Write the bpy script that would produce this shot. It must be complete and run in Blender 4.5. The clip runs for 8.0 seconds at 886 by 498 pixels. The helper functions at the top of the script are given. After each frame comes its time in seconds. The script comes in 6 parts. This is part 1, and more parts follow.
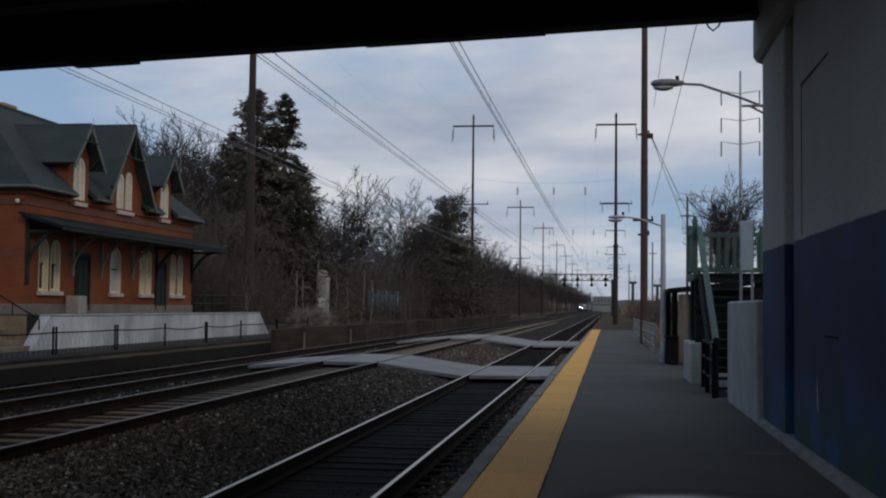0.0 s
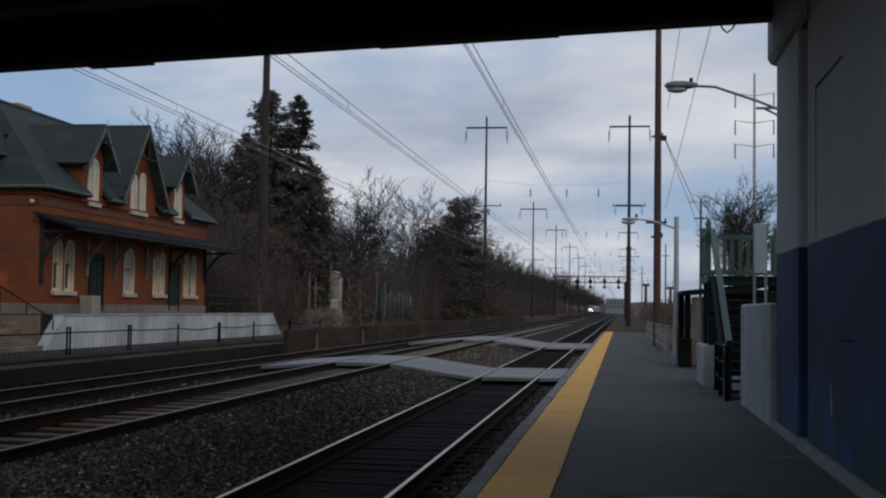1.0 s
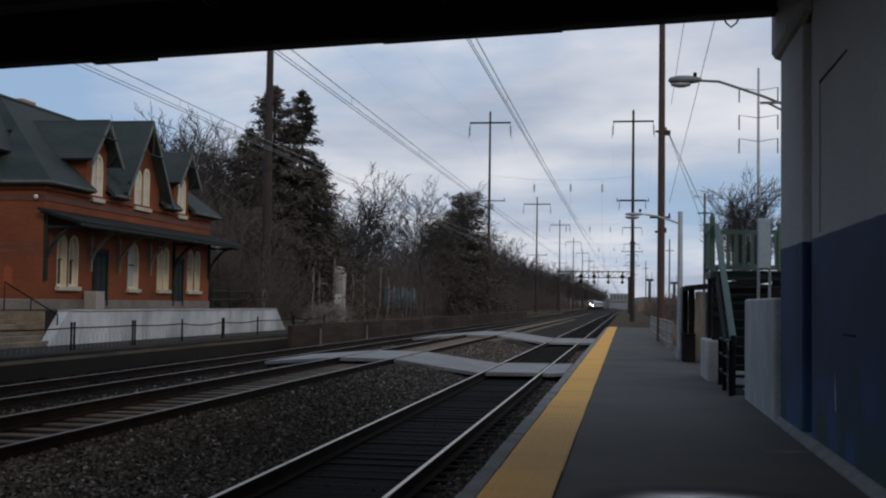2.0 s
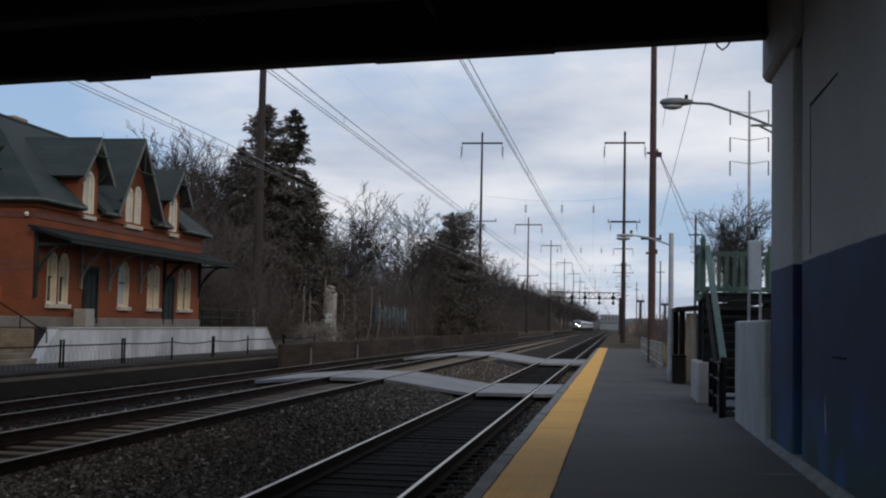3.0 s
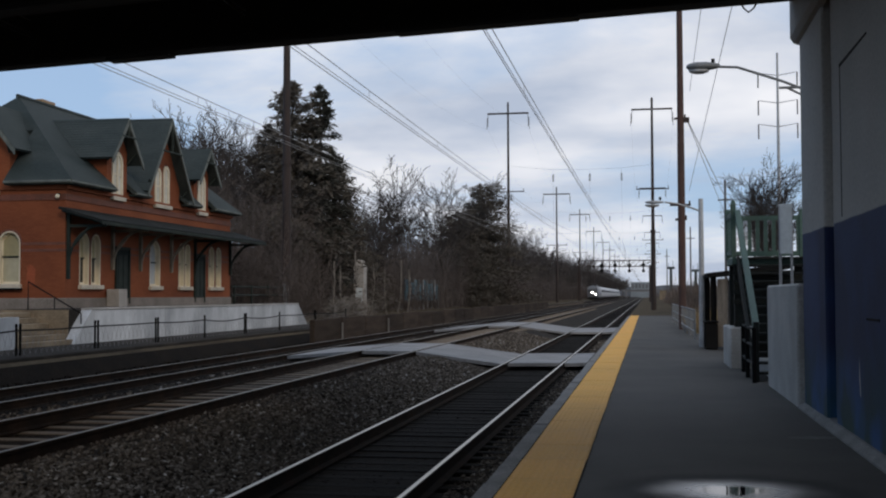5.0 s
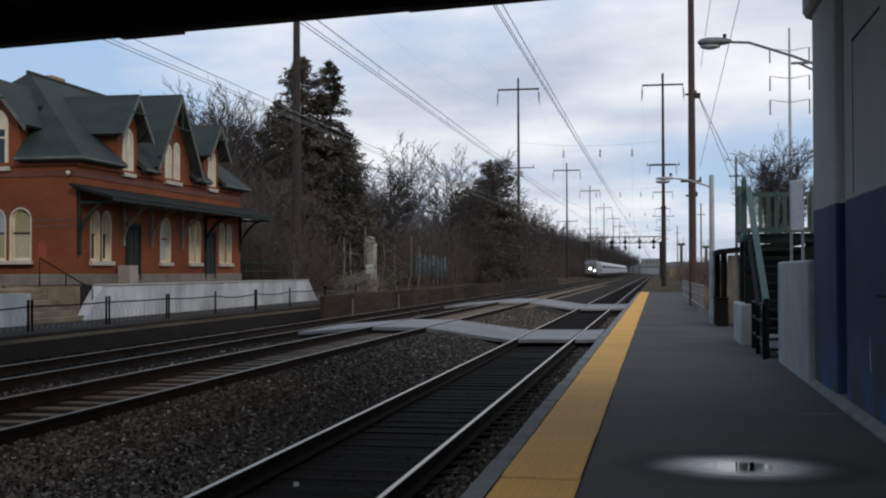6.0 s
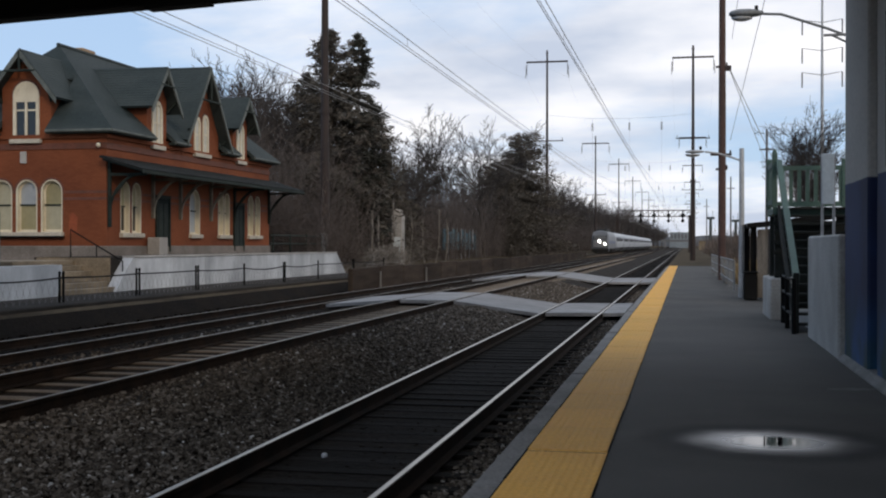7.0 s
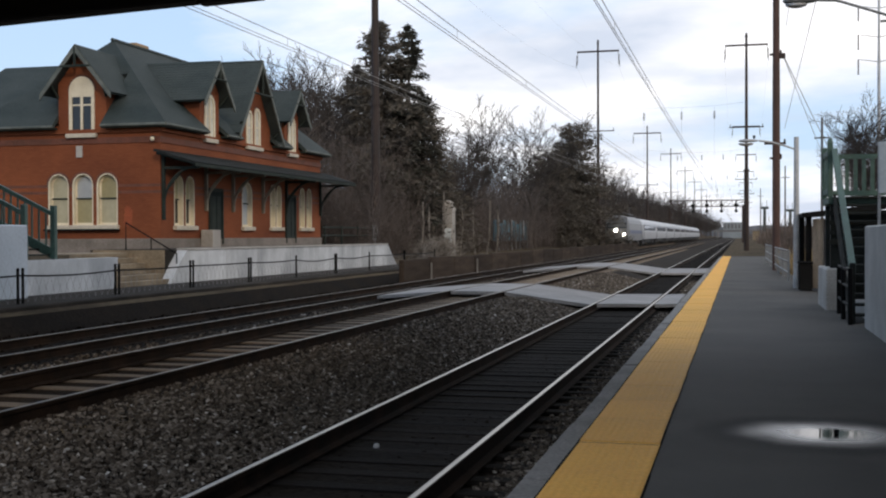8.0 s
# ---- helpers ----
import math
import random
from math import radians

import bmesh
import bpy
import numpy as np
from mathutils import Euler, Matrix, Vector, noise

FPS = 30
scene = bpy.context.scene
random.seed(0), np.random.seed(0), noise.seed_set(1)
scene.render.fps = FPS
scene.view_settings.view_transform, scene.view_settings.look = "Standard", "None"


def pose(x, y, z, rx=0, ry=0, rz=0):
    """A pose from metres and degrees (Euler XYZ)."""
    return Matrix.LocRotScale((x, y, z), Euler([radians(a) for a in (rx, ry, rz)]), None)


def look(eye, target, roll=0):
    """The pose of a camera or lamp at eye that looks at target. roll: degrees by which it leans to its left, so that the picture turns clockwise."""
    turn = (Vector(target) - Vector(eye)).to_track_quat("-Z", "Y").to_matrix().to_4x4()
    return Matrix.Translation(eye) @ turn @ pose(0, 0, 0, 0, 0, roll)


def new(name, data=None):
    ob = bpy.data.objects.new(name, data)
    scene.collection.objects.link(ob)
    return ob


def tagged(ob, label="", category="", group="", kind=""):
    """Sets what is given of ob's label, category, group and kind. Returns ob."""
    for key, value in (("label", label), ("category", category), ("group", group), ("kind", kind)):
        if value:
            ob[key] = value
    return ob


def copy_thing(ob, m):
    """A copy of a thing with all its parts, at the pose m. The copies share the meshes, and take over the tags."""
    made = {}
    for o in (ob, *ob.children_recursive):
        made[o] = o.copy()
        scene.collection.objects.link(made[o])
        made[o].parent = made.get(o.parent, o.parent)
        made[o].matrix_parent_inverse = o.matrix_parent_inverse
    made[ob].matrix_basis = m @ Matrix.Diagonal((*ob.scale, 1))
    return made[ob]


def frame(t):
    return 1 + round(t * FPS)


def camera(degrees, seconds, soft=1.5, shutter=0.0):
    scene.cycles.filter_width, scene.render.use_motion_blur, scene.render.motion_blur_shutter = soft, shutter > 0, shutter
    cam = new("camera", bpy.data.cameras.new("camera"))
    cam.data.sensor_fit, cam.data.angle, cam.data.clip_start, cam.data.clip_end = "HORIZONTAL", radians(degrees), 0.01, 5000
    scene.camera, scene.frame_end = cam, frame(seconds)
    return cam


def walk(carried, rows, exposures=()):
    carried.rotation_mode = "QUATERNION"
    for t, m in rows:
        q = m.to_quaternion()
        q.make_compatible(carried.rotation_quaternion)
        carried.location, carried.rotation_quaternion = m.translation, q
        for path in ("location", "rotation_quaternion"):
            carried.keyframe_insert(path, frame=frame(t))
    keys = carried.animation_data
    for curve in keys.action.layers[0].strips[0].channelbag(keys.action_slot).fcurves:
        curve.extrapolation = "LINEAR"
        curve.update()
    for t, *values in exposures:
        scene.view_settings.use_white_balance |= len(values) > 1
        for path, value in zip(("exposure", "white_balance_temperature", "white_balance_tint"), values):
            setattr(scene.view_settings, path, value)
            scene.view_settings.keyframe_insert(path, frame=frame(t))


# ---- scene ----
# A railway station on an overcast afternoon: x to the right of the line, y along it, z up from the platform.
import itertools

cam = camera(41.88, 8.0, soft=2.1)
EYE = (0.0, 0.0, 1.683)
# seconds, pitch, roll, yaw of a camera held by hand on one spot
TURNS = [
    (0, 2.861, -0.639, 8.126),
    (0.5, 2.467, -0.395, 8.968),
    (1, 2.928, -0.885, 8.745),
    (1.5, 2.660, -0.902, 8.857),
    (2.8, 3.038, -0.758, 8.984),
    (3, 3.679, -1.200, 8.476),
    (3.5, 2.549, 0.006, 9.704),
    (4, 1.943, -0.333, 8.438),
    (4.5, 2.355, 0.544, 9.574),
    (5.8, 1.499, -0.205, 10.484),
    (6, 1.113, 0.168, 10.464),
    (6.5, 0.662, 0.352, 10.959),
    (7, -0.221, -0.040, 11.841),
    (7.5, -0.862, 0.360, 12.717),
    (8, -0.648, 0.210, 14.351),
]
walk(cam, [(t, pose(*EYE, 90 + p, r, y)) for t, p, r, y in TURNS],
     exposures=[(0, -0.82, 6270, 10), (1.5, -0.70, 6280, 10), (3.0, -0.48, 6340, 10), (4.5, -0.44, 6360, 10), (6.0, -0.28, 6450, 10), (7.0, -0.11, 6570, 10), (8.0, 0.13, 6770, 10)])

# ---- sky, sun ----
world = bpy.data.worlds.new("sky")
scene.world = world
world.use_nodes = True
wt = world.node_tree
wt.nodes.clear()


def wn(kind, **props):
    n = wt.nodes.new(kind)
    for k, v in props.items():
        n.inputs[k].default_value = v
    return n


SUN_UP, SUN_TURN = 24.0, 148.0
sky = wt.nodes.new("ShaderNodeTexSky")
sky.sky_type = "NISHITA"
sky.sun_disc = False
sky.sun_elevation, sky.sun_rotation = radians(SUN_UP), radians(SUN_TURN)
sky.air_density, sky.dust_density, sky.ozone_density = 1.0, 0.6, 1.5
coord = wt.nodes.new("ShaderNodeTexCoord")
sep = wt.nodes.new("ShaderNodeSeparateXYZ")
wt.links.new(coord.outputs["Generated"], sep.inputs[0])
# clouds lie in a flat layer: divide the direction by its height
lift = wt.nodes.new("ShaderNodeMath")
lift.operation = "ADD"
lift.inputs[1].default_value = 0.2
wt.links.new(sep.outputs["Z"], lift.inputs[0])
floor_z = wt.nodes.new("ShaderNodeMath")
floor_z.operation = "MAXIMUM"
floor_z.inputs[1].default_value = 0.05
wt.links.new(lift.outputs[0], floor_z.inputs[0])
flat = wt.nodes.new("ShaderNodeVectorMath")
flat.operation = "DIVIDE"
wt.links.new(coord.outputs["Generated"], flat.inputs[0])
comb = wt.nodes.new("ShaderNodeCombineXYZ")
for i in range(3):
    wt.links.new(floor_z.outputs[0], comb.inputs[i])
wt.links.new(comb.outputs[0], flat.inputs[1])
shift = wt.nodes.new("ShaderNodeMapping")
shift.inputs["Location"].default_value = (2.3, 0.7, 0.0)
shift.inputs["Scale"].default_value = (0.9, 1.0, 0.0)
wt.links.new(flat.outputs[0], shift.inputs["Vector"])
cover = wn("ShaderNodeTexNoise", Scale=0.85, Detail=7.0, Roughness=0.55, Distortion=0.25)
wt.links.new(shift.outputs[0], cover.inputs["Vector"])
ramp = wt.nodes.new("ShaderNodeValToRGB")
ramp.color_ramp.elements[0].position, ramp.color_ramp.elements[1].position = 0.41, 0.58
drift = wt.nodes.new("ShaderNodeMath")
drift.operation = "MULTIPLY_ADD"
drift.inputs[1].default_value = 0.32
wt.links.new(sep.outputs["X"], drift.inputs[0])
wt.links.new(cover.outputs["Fac"], drift.inputs[2])
bank = wt.nodes.new("ShaderNodeMath")
bank.operation = "ADD"
bank.inputs[1].default_value = 0.06
wt.links.new(drift.outputs[0], bank.inputs[0])
wt.links.new(bank.outputs[0], ramp.inputs["Fac"])
puff = wn("ShaderNodeTexNoise", Scale=1.6, Detail=6.0, Roughness=0.5)
wt.links.new(shift.outputs[0], puff.inputs["Vector"])
tone = wt.nodes.new("ShaderNodeValToRGB")
tone.color_ramp.elements[0].position, tone.color_ramp.elements[1].position = 0.36, 0.66
tone.color_ramp.elements[0].color = (6.7, 7.6, 9.3, 1)
tone.color_ramp.elements[1].color = (12.9, 12.9, 13.3, 1)
wt.links.new(puff.outputs["Fac"], tone.inputs["Fac"])
blue = wt.nodes.new("ShaderNodeMix")
blue.data_type = "RGBA"
blue.inputs["Factor"].default_value = 0.7
blue.inputs["B"].default_value = (6.0, 8.3, 12.0, 1)
wt.links.new(sky.outputs[0], blue.inputs["A"])
both = wt.nodes.new("ShaderNodeMix")
both.data_type = "RGBA"
wt.links.new(ramp.outputs["Color"], both.inputs["Factor"])
wt.links.new(blue.outputs["Result"], both.inputs["A"])
wt.links.new(tone.outputs["Color"], both.inputs["B"])
back = wn("ShaderNodeBackground", Strength=0.092)
wt.links.new(both.outputs["Result"], back.inputs["Color"])
wout = wt.nodes.new("ShaderNodeOutputWorld")
wt.links.new(back.outputs[0], wout.inputs["Surface"])

lamp_data = bpy.data.lights.new("sun", "SUN")
lamp_data.energy, lamp_data.angle, lamp_data.color = 0.8, radians(8), (1.0, 0.8, 0.58)
sun = new("sun", lamp_data)
sun.matrix_world = look((60 * math.sin(radians(SUN_TURN)), 60 * math.cos(radians(SUN_TURN)), 60 * math.tan(radians(SUN_UP))), (0, 0, 0))


# ---- materials ----
def mat(name, a, b, scale=1.5, fine=18.0, rough=0.8, bump=0.3, metal=0.0, grain=0.25, stretch=(1, 1, 1), random_tone=0.0, island=0.0, spec=0.5):
    """Two colours mixed by broad stains, fine grain on top, and relief."""
    m = bpy.data.materials.new(name)
    m.use_nodes = True
    t = m.node_tree
    bsdf = t.nodes["Principled BSDF"]
    tc = t.nodes.new("ShaderNodeTexCoord")
    mp = t.nodes.new("ShaderNodeMapping")
    mp.inputs["Scale"].default_value = stretch
    t.links.new(tc.outputs["Object"], mp.inputs["Vector"])
    big = t.nodes.new("ShaderNodeTexNoise")
    big.inputs["Scale"].default_value, big.inputs["Detail"].default_value = scale, 5
    small = t.nodes.new("ShaderNodeTexNoise")
    small.inputs["Scale"].default_value, small.inputs["Detail"].default_value = fine, 4
    for n in (big, small):
        t.links.new(mp.outputs[0], n.inputs["Vector"])
    rp = t.nodes.new("ShaderNodeValToRGB")
    rp.color_ramp.elements[0].position, rp.color_ramp.elements[1].position = 0.35, 0.65
    rp.color_ramp.elements[0].color, rp.color_ramp.elements[1].color = (*a, 1), (*b, 1)
    t.links.new(big.outputs["Fac"], rp.inputs["Fac"])
    mr = t.nodes.new("ShaderNodeMapRange")
    mr.inputs["From Min"].default_value, mr.inputs["From Max"].default_value = 0.3, 0.7
    mr.inputs["To Min"].default_value, mr.inputs["To Max"].default_value = 1 - grain, 1 + grain
    t.links.new(small.outputs["Fac"], mr.inputs["Value"])
    value = mr.outputs["Result"]
    for amount, source in ((random_tone, "object"), (island, "island")):
        if amount:
            info = t.nodes.new("ShaderNodeObjectInfo" if source == "object" else "ShaderNodeNewGeometry")
            r2 = t.nodes.new("ShaderNodeMapRange")
            r2.inputs["To Min"].default_value, r2.inputs["To Max"].default_value = 1 - amount, 1 + amount
            t.links.new(info.outputs["Random" if source == "object" else "Random Per Island"], r2.inputs["Value"])
            mul = t.nodes.new("ShaderNodeMath")
            mul.operation = "MULTIPLY"
            t.links.new(value, mul.inputs[0])
            t.links.new(r2.outputs["Result"], mul.inputs[1])
            value = mul.outputs[0]
    sc = t.nodes.new("ShaderNodeVectorMath")
    sc.operation = "SCALE"
    t.links.new(rp.outputs["Color"], sc.inputs[0])
    t.links.new(value, sc.inputs["Scale"])
    t.links.new(sc.outputs[0], bsdf.inputs["Base Color"])
    rr = t.nodes.new("ShaderNodeMapRange")
    rr.inputs["To Min"].default_value, rr.inputs["To Max"].default_value = max(rough - 0.15, 0.02), min(rough + 0.15, 1)
    t.links.new(big.outputs["Fac"], rr.inputs["Value"])
    t.links.new(rr.outputs["Result"], bsdf.inputs["Roughness"])
    bsdf.inputs["Metallic"].default_value = metal
    bsdf.inputs["Specular IOR Level"].default_value = spec
    if bump:
        bp = t.nodes.new("ShaderNodeBump")
        bp.inputs["Strength"].default_value, bp.inputs["Distance"].default_value = bump, 0.02
        t.links.new(small.outputs["Fac"], bp.inputs["Height"])
        t.links.new(bp.outputs[0], bsdf.inputs["Normal"])
    return m


def glow(name, colour, strength):
    m = bpy.data.materials.new(name)
    m.use_nodes = True
    b = m.node_tree.nodes["Principled BSDF"]
    b.inputs["Emission Color"].default_value = (*colour, 1)
    b.inputs["Emission Strength"].default_value = strength
    return m


def brick_mat(name):
    """Red pressed brick with thin dark joints."""
    m = mat(name, (0.185, 0.06, 0.029), (0.265, 0.088, 0.04), 0.4, 30, 0.9, 0.2, grain=0.15, spec=0.15)
    t = m.node_tree
    bsdf = t.nodes["Principled BSDF"]
    old = bsdf.inputs["Base Color"].links[0].from_socket
    tc = t.nodes.new("ShaderNodeTexCoord")
    sp = t.nodes.new("ShaderNodeSeparateXYZ")
    t.links.new(tc.outputs["Object"], sp.inputs[0])
    add = t.nodes.new("ShaderNodeMath")
    t.links.new(sp.outputs["X"], add.inputs[0])
    t.links.new(sp.outputs["Y"], add.inputs[1])
    cb = t.nodes.new("ShaderNodeCombineXYZ")
    t.links.new(add.outputs[0], cb.inputs[0])
    t.links.new(sp.outputs["Z"], cb.inputs[1])
    br = t.nodes.new("ShaderNodeTexBrick")
    br.inputs["Color1"].default_value = (1, 1, 1, 1)
    br.inputs["Color2"].default_value = (0.87, 0.85, 0.85, 1)
    br.inputs["Mortar"].default_value = (0.74, 0.7, 0.7, 1)
    br.inputs["Scale"].default_value = 1.0
    br.inputs["Brick Width"].default_value, br.inputs["Row Height"].default_value = 0.21, 0.07
    br.inputs["Mortar Size"].default_value = 0.006
    t.links.new(cb.outputs[0], br.inputs["Vector"])
    mx = t.nodes.new("ShaderNodeMix")
    mx.data_type, mx.blend_type = "RGBA", "MULTIPLY"
    mx.inputs["Factor"].default_value = 1
    t.links.new(old, mx.inputs["A"])
    t.links.new(br.outputs["Color"], mx.inputs["B"])
    t.links.new(mx.outputs["Result"], bsdf.inputs["Base Color"])
    return m


def glass_mat(name):
    m = bpy.data.materials.new(name)
    m.use_nodes = True
    b = m.node_tree.nodes["Principled BSDF"]
    b.inputs["Base Color"].default_value = (0.02, 0.024, 0.028, 1)
    b.inputs["Roughness"].default_value = 0.06
    return m


ASPHALT = mat("platform asphalt", (0.036, 0.034, 0.031), (0.078, 0.073, 0.067), 0.45, 90, 0.78, 0.5, grain=0.35, spec=0.22)


def add_wet(m, centre, radii):
    """A dip that holds rain water: a smooth dark film that dries out towards its rim."""
    t = m.node_tree
    bsdf = t.nodes["Principled BSDF"]
    tc = t.nodes.new("ShaderNodeTexCoord")
    mp = t.nodes.new("ShaderNodeMapping")
    mp.inputs["Scale"].default_value = (1 / radii[0], 1 / radii[1], 0)
    mp.inputs["Location"].default_value = (-centre[0] / radii[0], -centre[1] / radii[1], 0)
    t.links.new(tc.outputs["Object"], mp.inputs["Vector"])
    ln = t.nodes.new("ShaderNodeVectorMath")
    ln.operation = "LENGTH"
    t.links.new(mp.outputs[0], ln.inputs[0])
    nz = t.nodes.new("ShaderNodeTexNoise")
    nz.inputs["Scale"].default_value = 2.5
    t.links.new(tc.outputs["Object"], nz.inputs["Vector"])
    ad = t.nodes.new("ShaderNodeMath")
    ad.operation = "MULTIPLY_ADD"
    ad.inputs[1].default_value = 0.2
    t.links.new(nz.outputs["Fac"], ad.inputs[0])
    t.links.new(ln.outputs["Value"], ad.inputs[2])

    def fade(low, high, a=0.0, b=1.0):
        r = t.nodes.new("ShaderNodeMapRange")
        r.interpolation_type = "SMOOTHSTEP"
        for key, value in (("From Min", low), ("From Max", high), ("To Min", a), ("To Max", b)):
            r.inputs[key].default_value = value
        t.links.new(ad.outputs[0], r.inputs["Value"])
        return r.outputs["Result"]
    base = bsdf.inputs["Base Color"].links[0].from_socket
    mx = t.nodes.new("ShaderNodeMix")
    mx.data_type = "RGBA"
    mx.inputs["A"].default_value = (0.012, 0.012, 0.012, 1)
    t.links.new(base, mx.inputs["B"])
    t.links.new(fade(0.85, 1.25), mx.inputs["Factor"])
    t.links.new(mx.outputs["Result"], bsdf.inputs["Base Color"])
    rough = bsdf.inputs["Roughness"].links[0].from_socket
    mn = t.nodes.new("ShaderNodeMath")
    mn.operation = "MINIMUM"
    t.links.new(rough, mn.inputs[0])
    t.links.new(fade(0.2, 1.1, 0.07, 0.9), mn.inputs[1])
    t.links.new(mn.outputs[0], bsdf.inputs["Roughness"])
    t.links.new(fade(0.6, 1.1, 0.6, 0.3), bsdf.inputs["Specular IOR Level"])
    for n in t.nodes:
        if n.type == "BUMP":
            t.links.new(fade(0.45, 1.0, 0.0, 0.5), n.inputs["Strength"])


add_wet(ASPHALT, (0.72, 10.25), (1.1, 0.95))
CONCRETE = mat("weathered concrete", (0.31, 0.293, 0.268), (0.43, 0.41, 0.38), 0.9, 25, 0.9, 0.35, grain=0.15)
EDGE_DULL = mat("dull pale grey", (0.06, 0.057, 0.053), (0.12, 0.115, 0.108), 5, 40, 0.9, 0.3, grain=0.4)
EDGE = mat("platform edge concrete", (0.15, 0.145, 0.135), (0.22, 0.21, 0.2), 1.4, 30, 0.92, 0.5, grain=0.25)
WHITEWASH = mat("whitewashed concrete", (0.3, 0.315, 0.33), (0.5, 0.52, 0.535), 0.9, 9, 0.85, 0.3, grain=0.06, random_tone=0.2, stretch=(1, 1, 0.6))
YELLOW = mat("yellow tactile paving", (0.74, 0.36, 0.045), (0.80, 0.41, 0.06), 0.8, 40, 0.7, 0.2, grain=0.1, random_tone=0.05)
BALLAST = mat("ballast bed", (0.014, 0.0112, 0.0086), (0.029, 0.0235, 0.018), 0.7, 14, 0.95, 1.0, grain=0.6, spec=0.08)
STONE = mat("crushed ballast stone", (0.036, 0.032, 0.028), (0.095, 0.087, 0.077), 2.0, 40, 0.9, 0.3, island=0.9, spec=0.15)


def scatter_tones(m, stops):
    """Give each loose piece one tone of a ramp."""
    t = m.node_tree
    geo = t.nodes.new("ShaderNodeNewGeometry")
    rp = t.nodes.new("ShaderNodeValToRGB")
    el = rp.color_ramp.elements
    while len(el) < len(stops):
        el.new(0.5)
    for e, (p, c) in zip(el, stops):
        e.position, e.color = p, (*c, 1)
    t.links.new(geo.outputs["Random Per Island"], rp.inputs["Fac"])
    t.links.new(rp.outputs["Color"], t.nodes["Principled BSDF"].inputs["Base Color"])


scatter_tones(STONE, [(0.0, (0.034, 0.027, 0.021)), (0.45, (0.07, 0.058, 0.046)), (0.7, (0.106, 0.09, 0.074)), (0.9, (0.15, 0.131, 0.111)), (0.975, (0.22, 0.197, 0.17)), (1.0, (0.42, 0.41, 0.39))])
OILY = mat("oil-dark track bed", (0.006, 0.0046, 0.0034), (0.014, 0.0107, 0.0078), 0.8, 16, 0.9, 1.0, grain=0.5, spec=0.05)
DIRT = mat("rusty brown dirt", (0.011, 0.0075, 0.005), (0.026, 0.018, 0.012), 1.5, 30, 1.0, 1.0, grain=0.5, spec=0.05)
EARTH = mat("winter earth and leaf litter", (0.045, 0.034, 0.022), (0.095, 0.075, 0.048), 0.25, 6, 1.0, 1.0, grain=0.5, spec=0.05)
RAIL_TOP = mat("polished rail head", (0.44, 0.405, 0.36), (0.56, 0.52, 0.465), 2, 60, 0.36, 0.03, metal=1.0, grain=0.08)
RAIL_DULL = mat("dull worn rail head", (0.25, 0.225, 0.195), (0.36, 0.33, 0.29), 2, 60, 0.5, 0.03, metal=1.0, grain=0.1)
RUST = mat("rusted rail steel", (0.011, 0.0075, 0.0055), (0.025, 0.0155, 0.0105), 3, 50, 0.95, 0.3, grain=0.3, spec=0.1)
TIE_CONCRETE = mat("concrete sleeper", (0.105, 0.08, 0.056), (0.165, 0.13, 0.094), 2.5, 30, 0.9, 0.3, random_tone=0.22)
TIE_WOOD = mat("creosoted timber sleeper", (0.0055, 0.0047, 0.004), (0.012, 0.01, 0.0085), 2.5, 20, 0.9, 0.6, random_tone=0.3, stretch=(1, 6, 6), spec=0.1)
BAULK = mat("weathered brown timber", (0.028, 0.02, 0.015), (0.055, 0.041, 0.031), 1.2, 20, 0.95, 0.5, random_tone=0.25, stretch=(1, 0.3, 3), spec=0.1)
BOARD = mat("crossing boards", (0.185, 0.183, 0.182), (0.27, 0.266, 0.262), 1.2, 30, 0.85, 0.3, random_tone=0.1)
BRICK = brick_mat("red brick")
STAIN = mat("red-orange stained brick", (0.24, 0.055, 0.02), (0.3, 0.075, 0.028), 2, 20, 0.9, 0.2)
BRICK_DARK = mat("dark brick band", (0.11, 0.045, 0.03), (0.16, 0.06, 0.04), 2, 25, 0.9, 0.3)
SANDSTONE = mat("grey sandstone", (0.15, 0.13, 0.11), (0.23, 0.2, 0.175), 1.5, 20, 0.9, 0.4)
SLATE = mat("green-grey slate roof", (0.026, 0.037, 0.036), (0.045, 0.057, 0.056), 0.6, 12, 0.75, 0.5, grain=0.2, stretch=(1, 1, 3), spec=0.3)
CANOPY_TIN = mat("dark tarred canopy roofing", (0.014, 0.017, 0.017), (0.03, 0.034, 0.034), 0.8, 12, 0.85, 0.4, grain=0.25, spec=0.15)
TRIM = mat("dark green painted trim", (0.018, 0.025, 0.022), (0.034, 0.043, 0.038), 2, 20, 0.75, 0.1, spec=0.15)
CREAM = mat("cream painted window joinery", (0.62, 0.55, 0.41), (0.75, 0.68, 0.52), 2, 20, 0.6, 0.1, grain=0.08)
BLIND = mat("drawn window blind", (0.36, 0.335, 0.23), (0.47, 0.44, 0.31), 1.0, 6, 0.5, 0.05, grain=0.06, random_tone=0.15)
GLASS = glass_mat("dark window glass")
BLIND_OLIVE = mat("yellowed window board", (0.30, 0.265, 0.14), (0.38, 0.34, 0.19), 1.0, 6, 0.5, 0.05, grain=0.06)
WINDOW_BOARD = mat("off-white window board", (0.5, 0.48, 0.41), (0.62, 0.6, 0.52), 1.0, 6, 0.6, 0.05, grain=0.1)
BLIND_GREY = mat("blue-grey window board", (0.32, 0.345, 0.36), (0.42, 0.445, 0.46), 1.0, 6, 0.5, 0.05, grain=0.06)
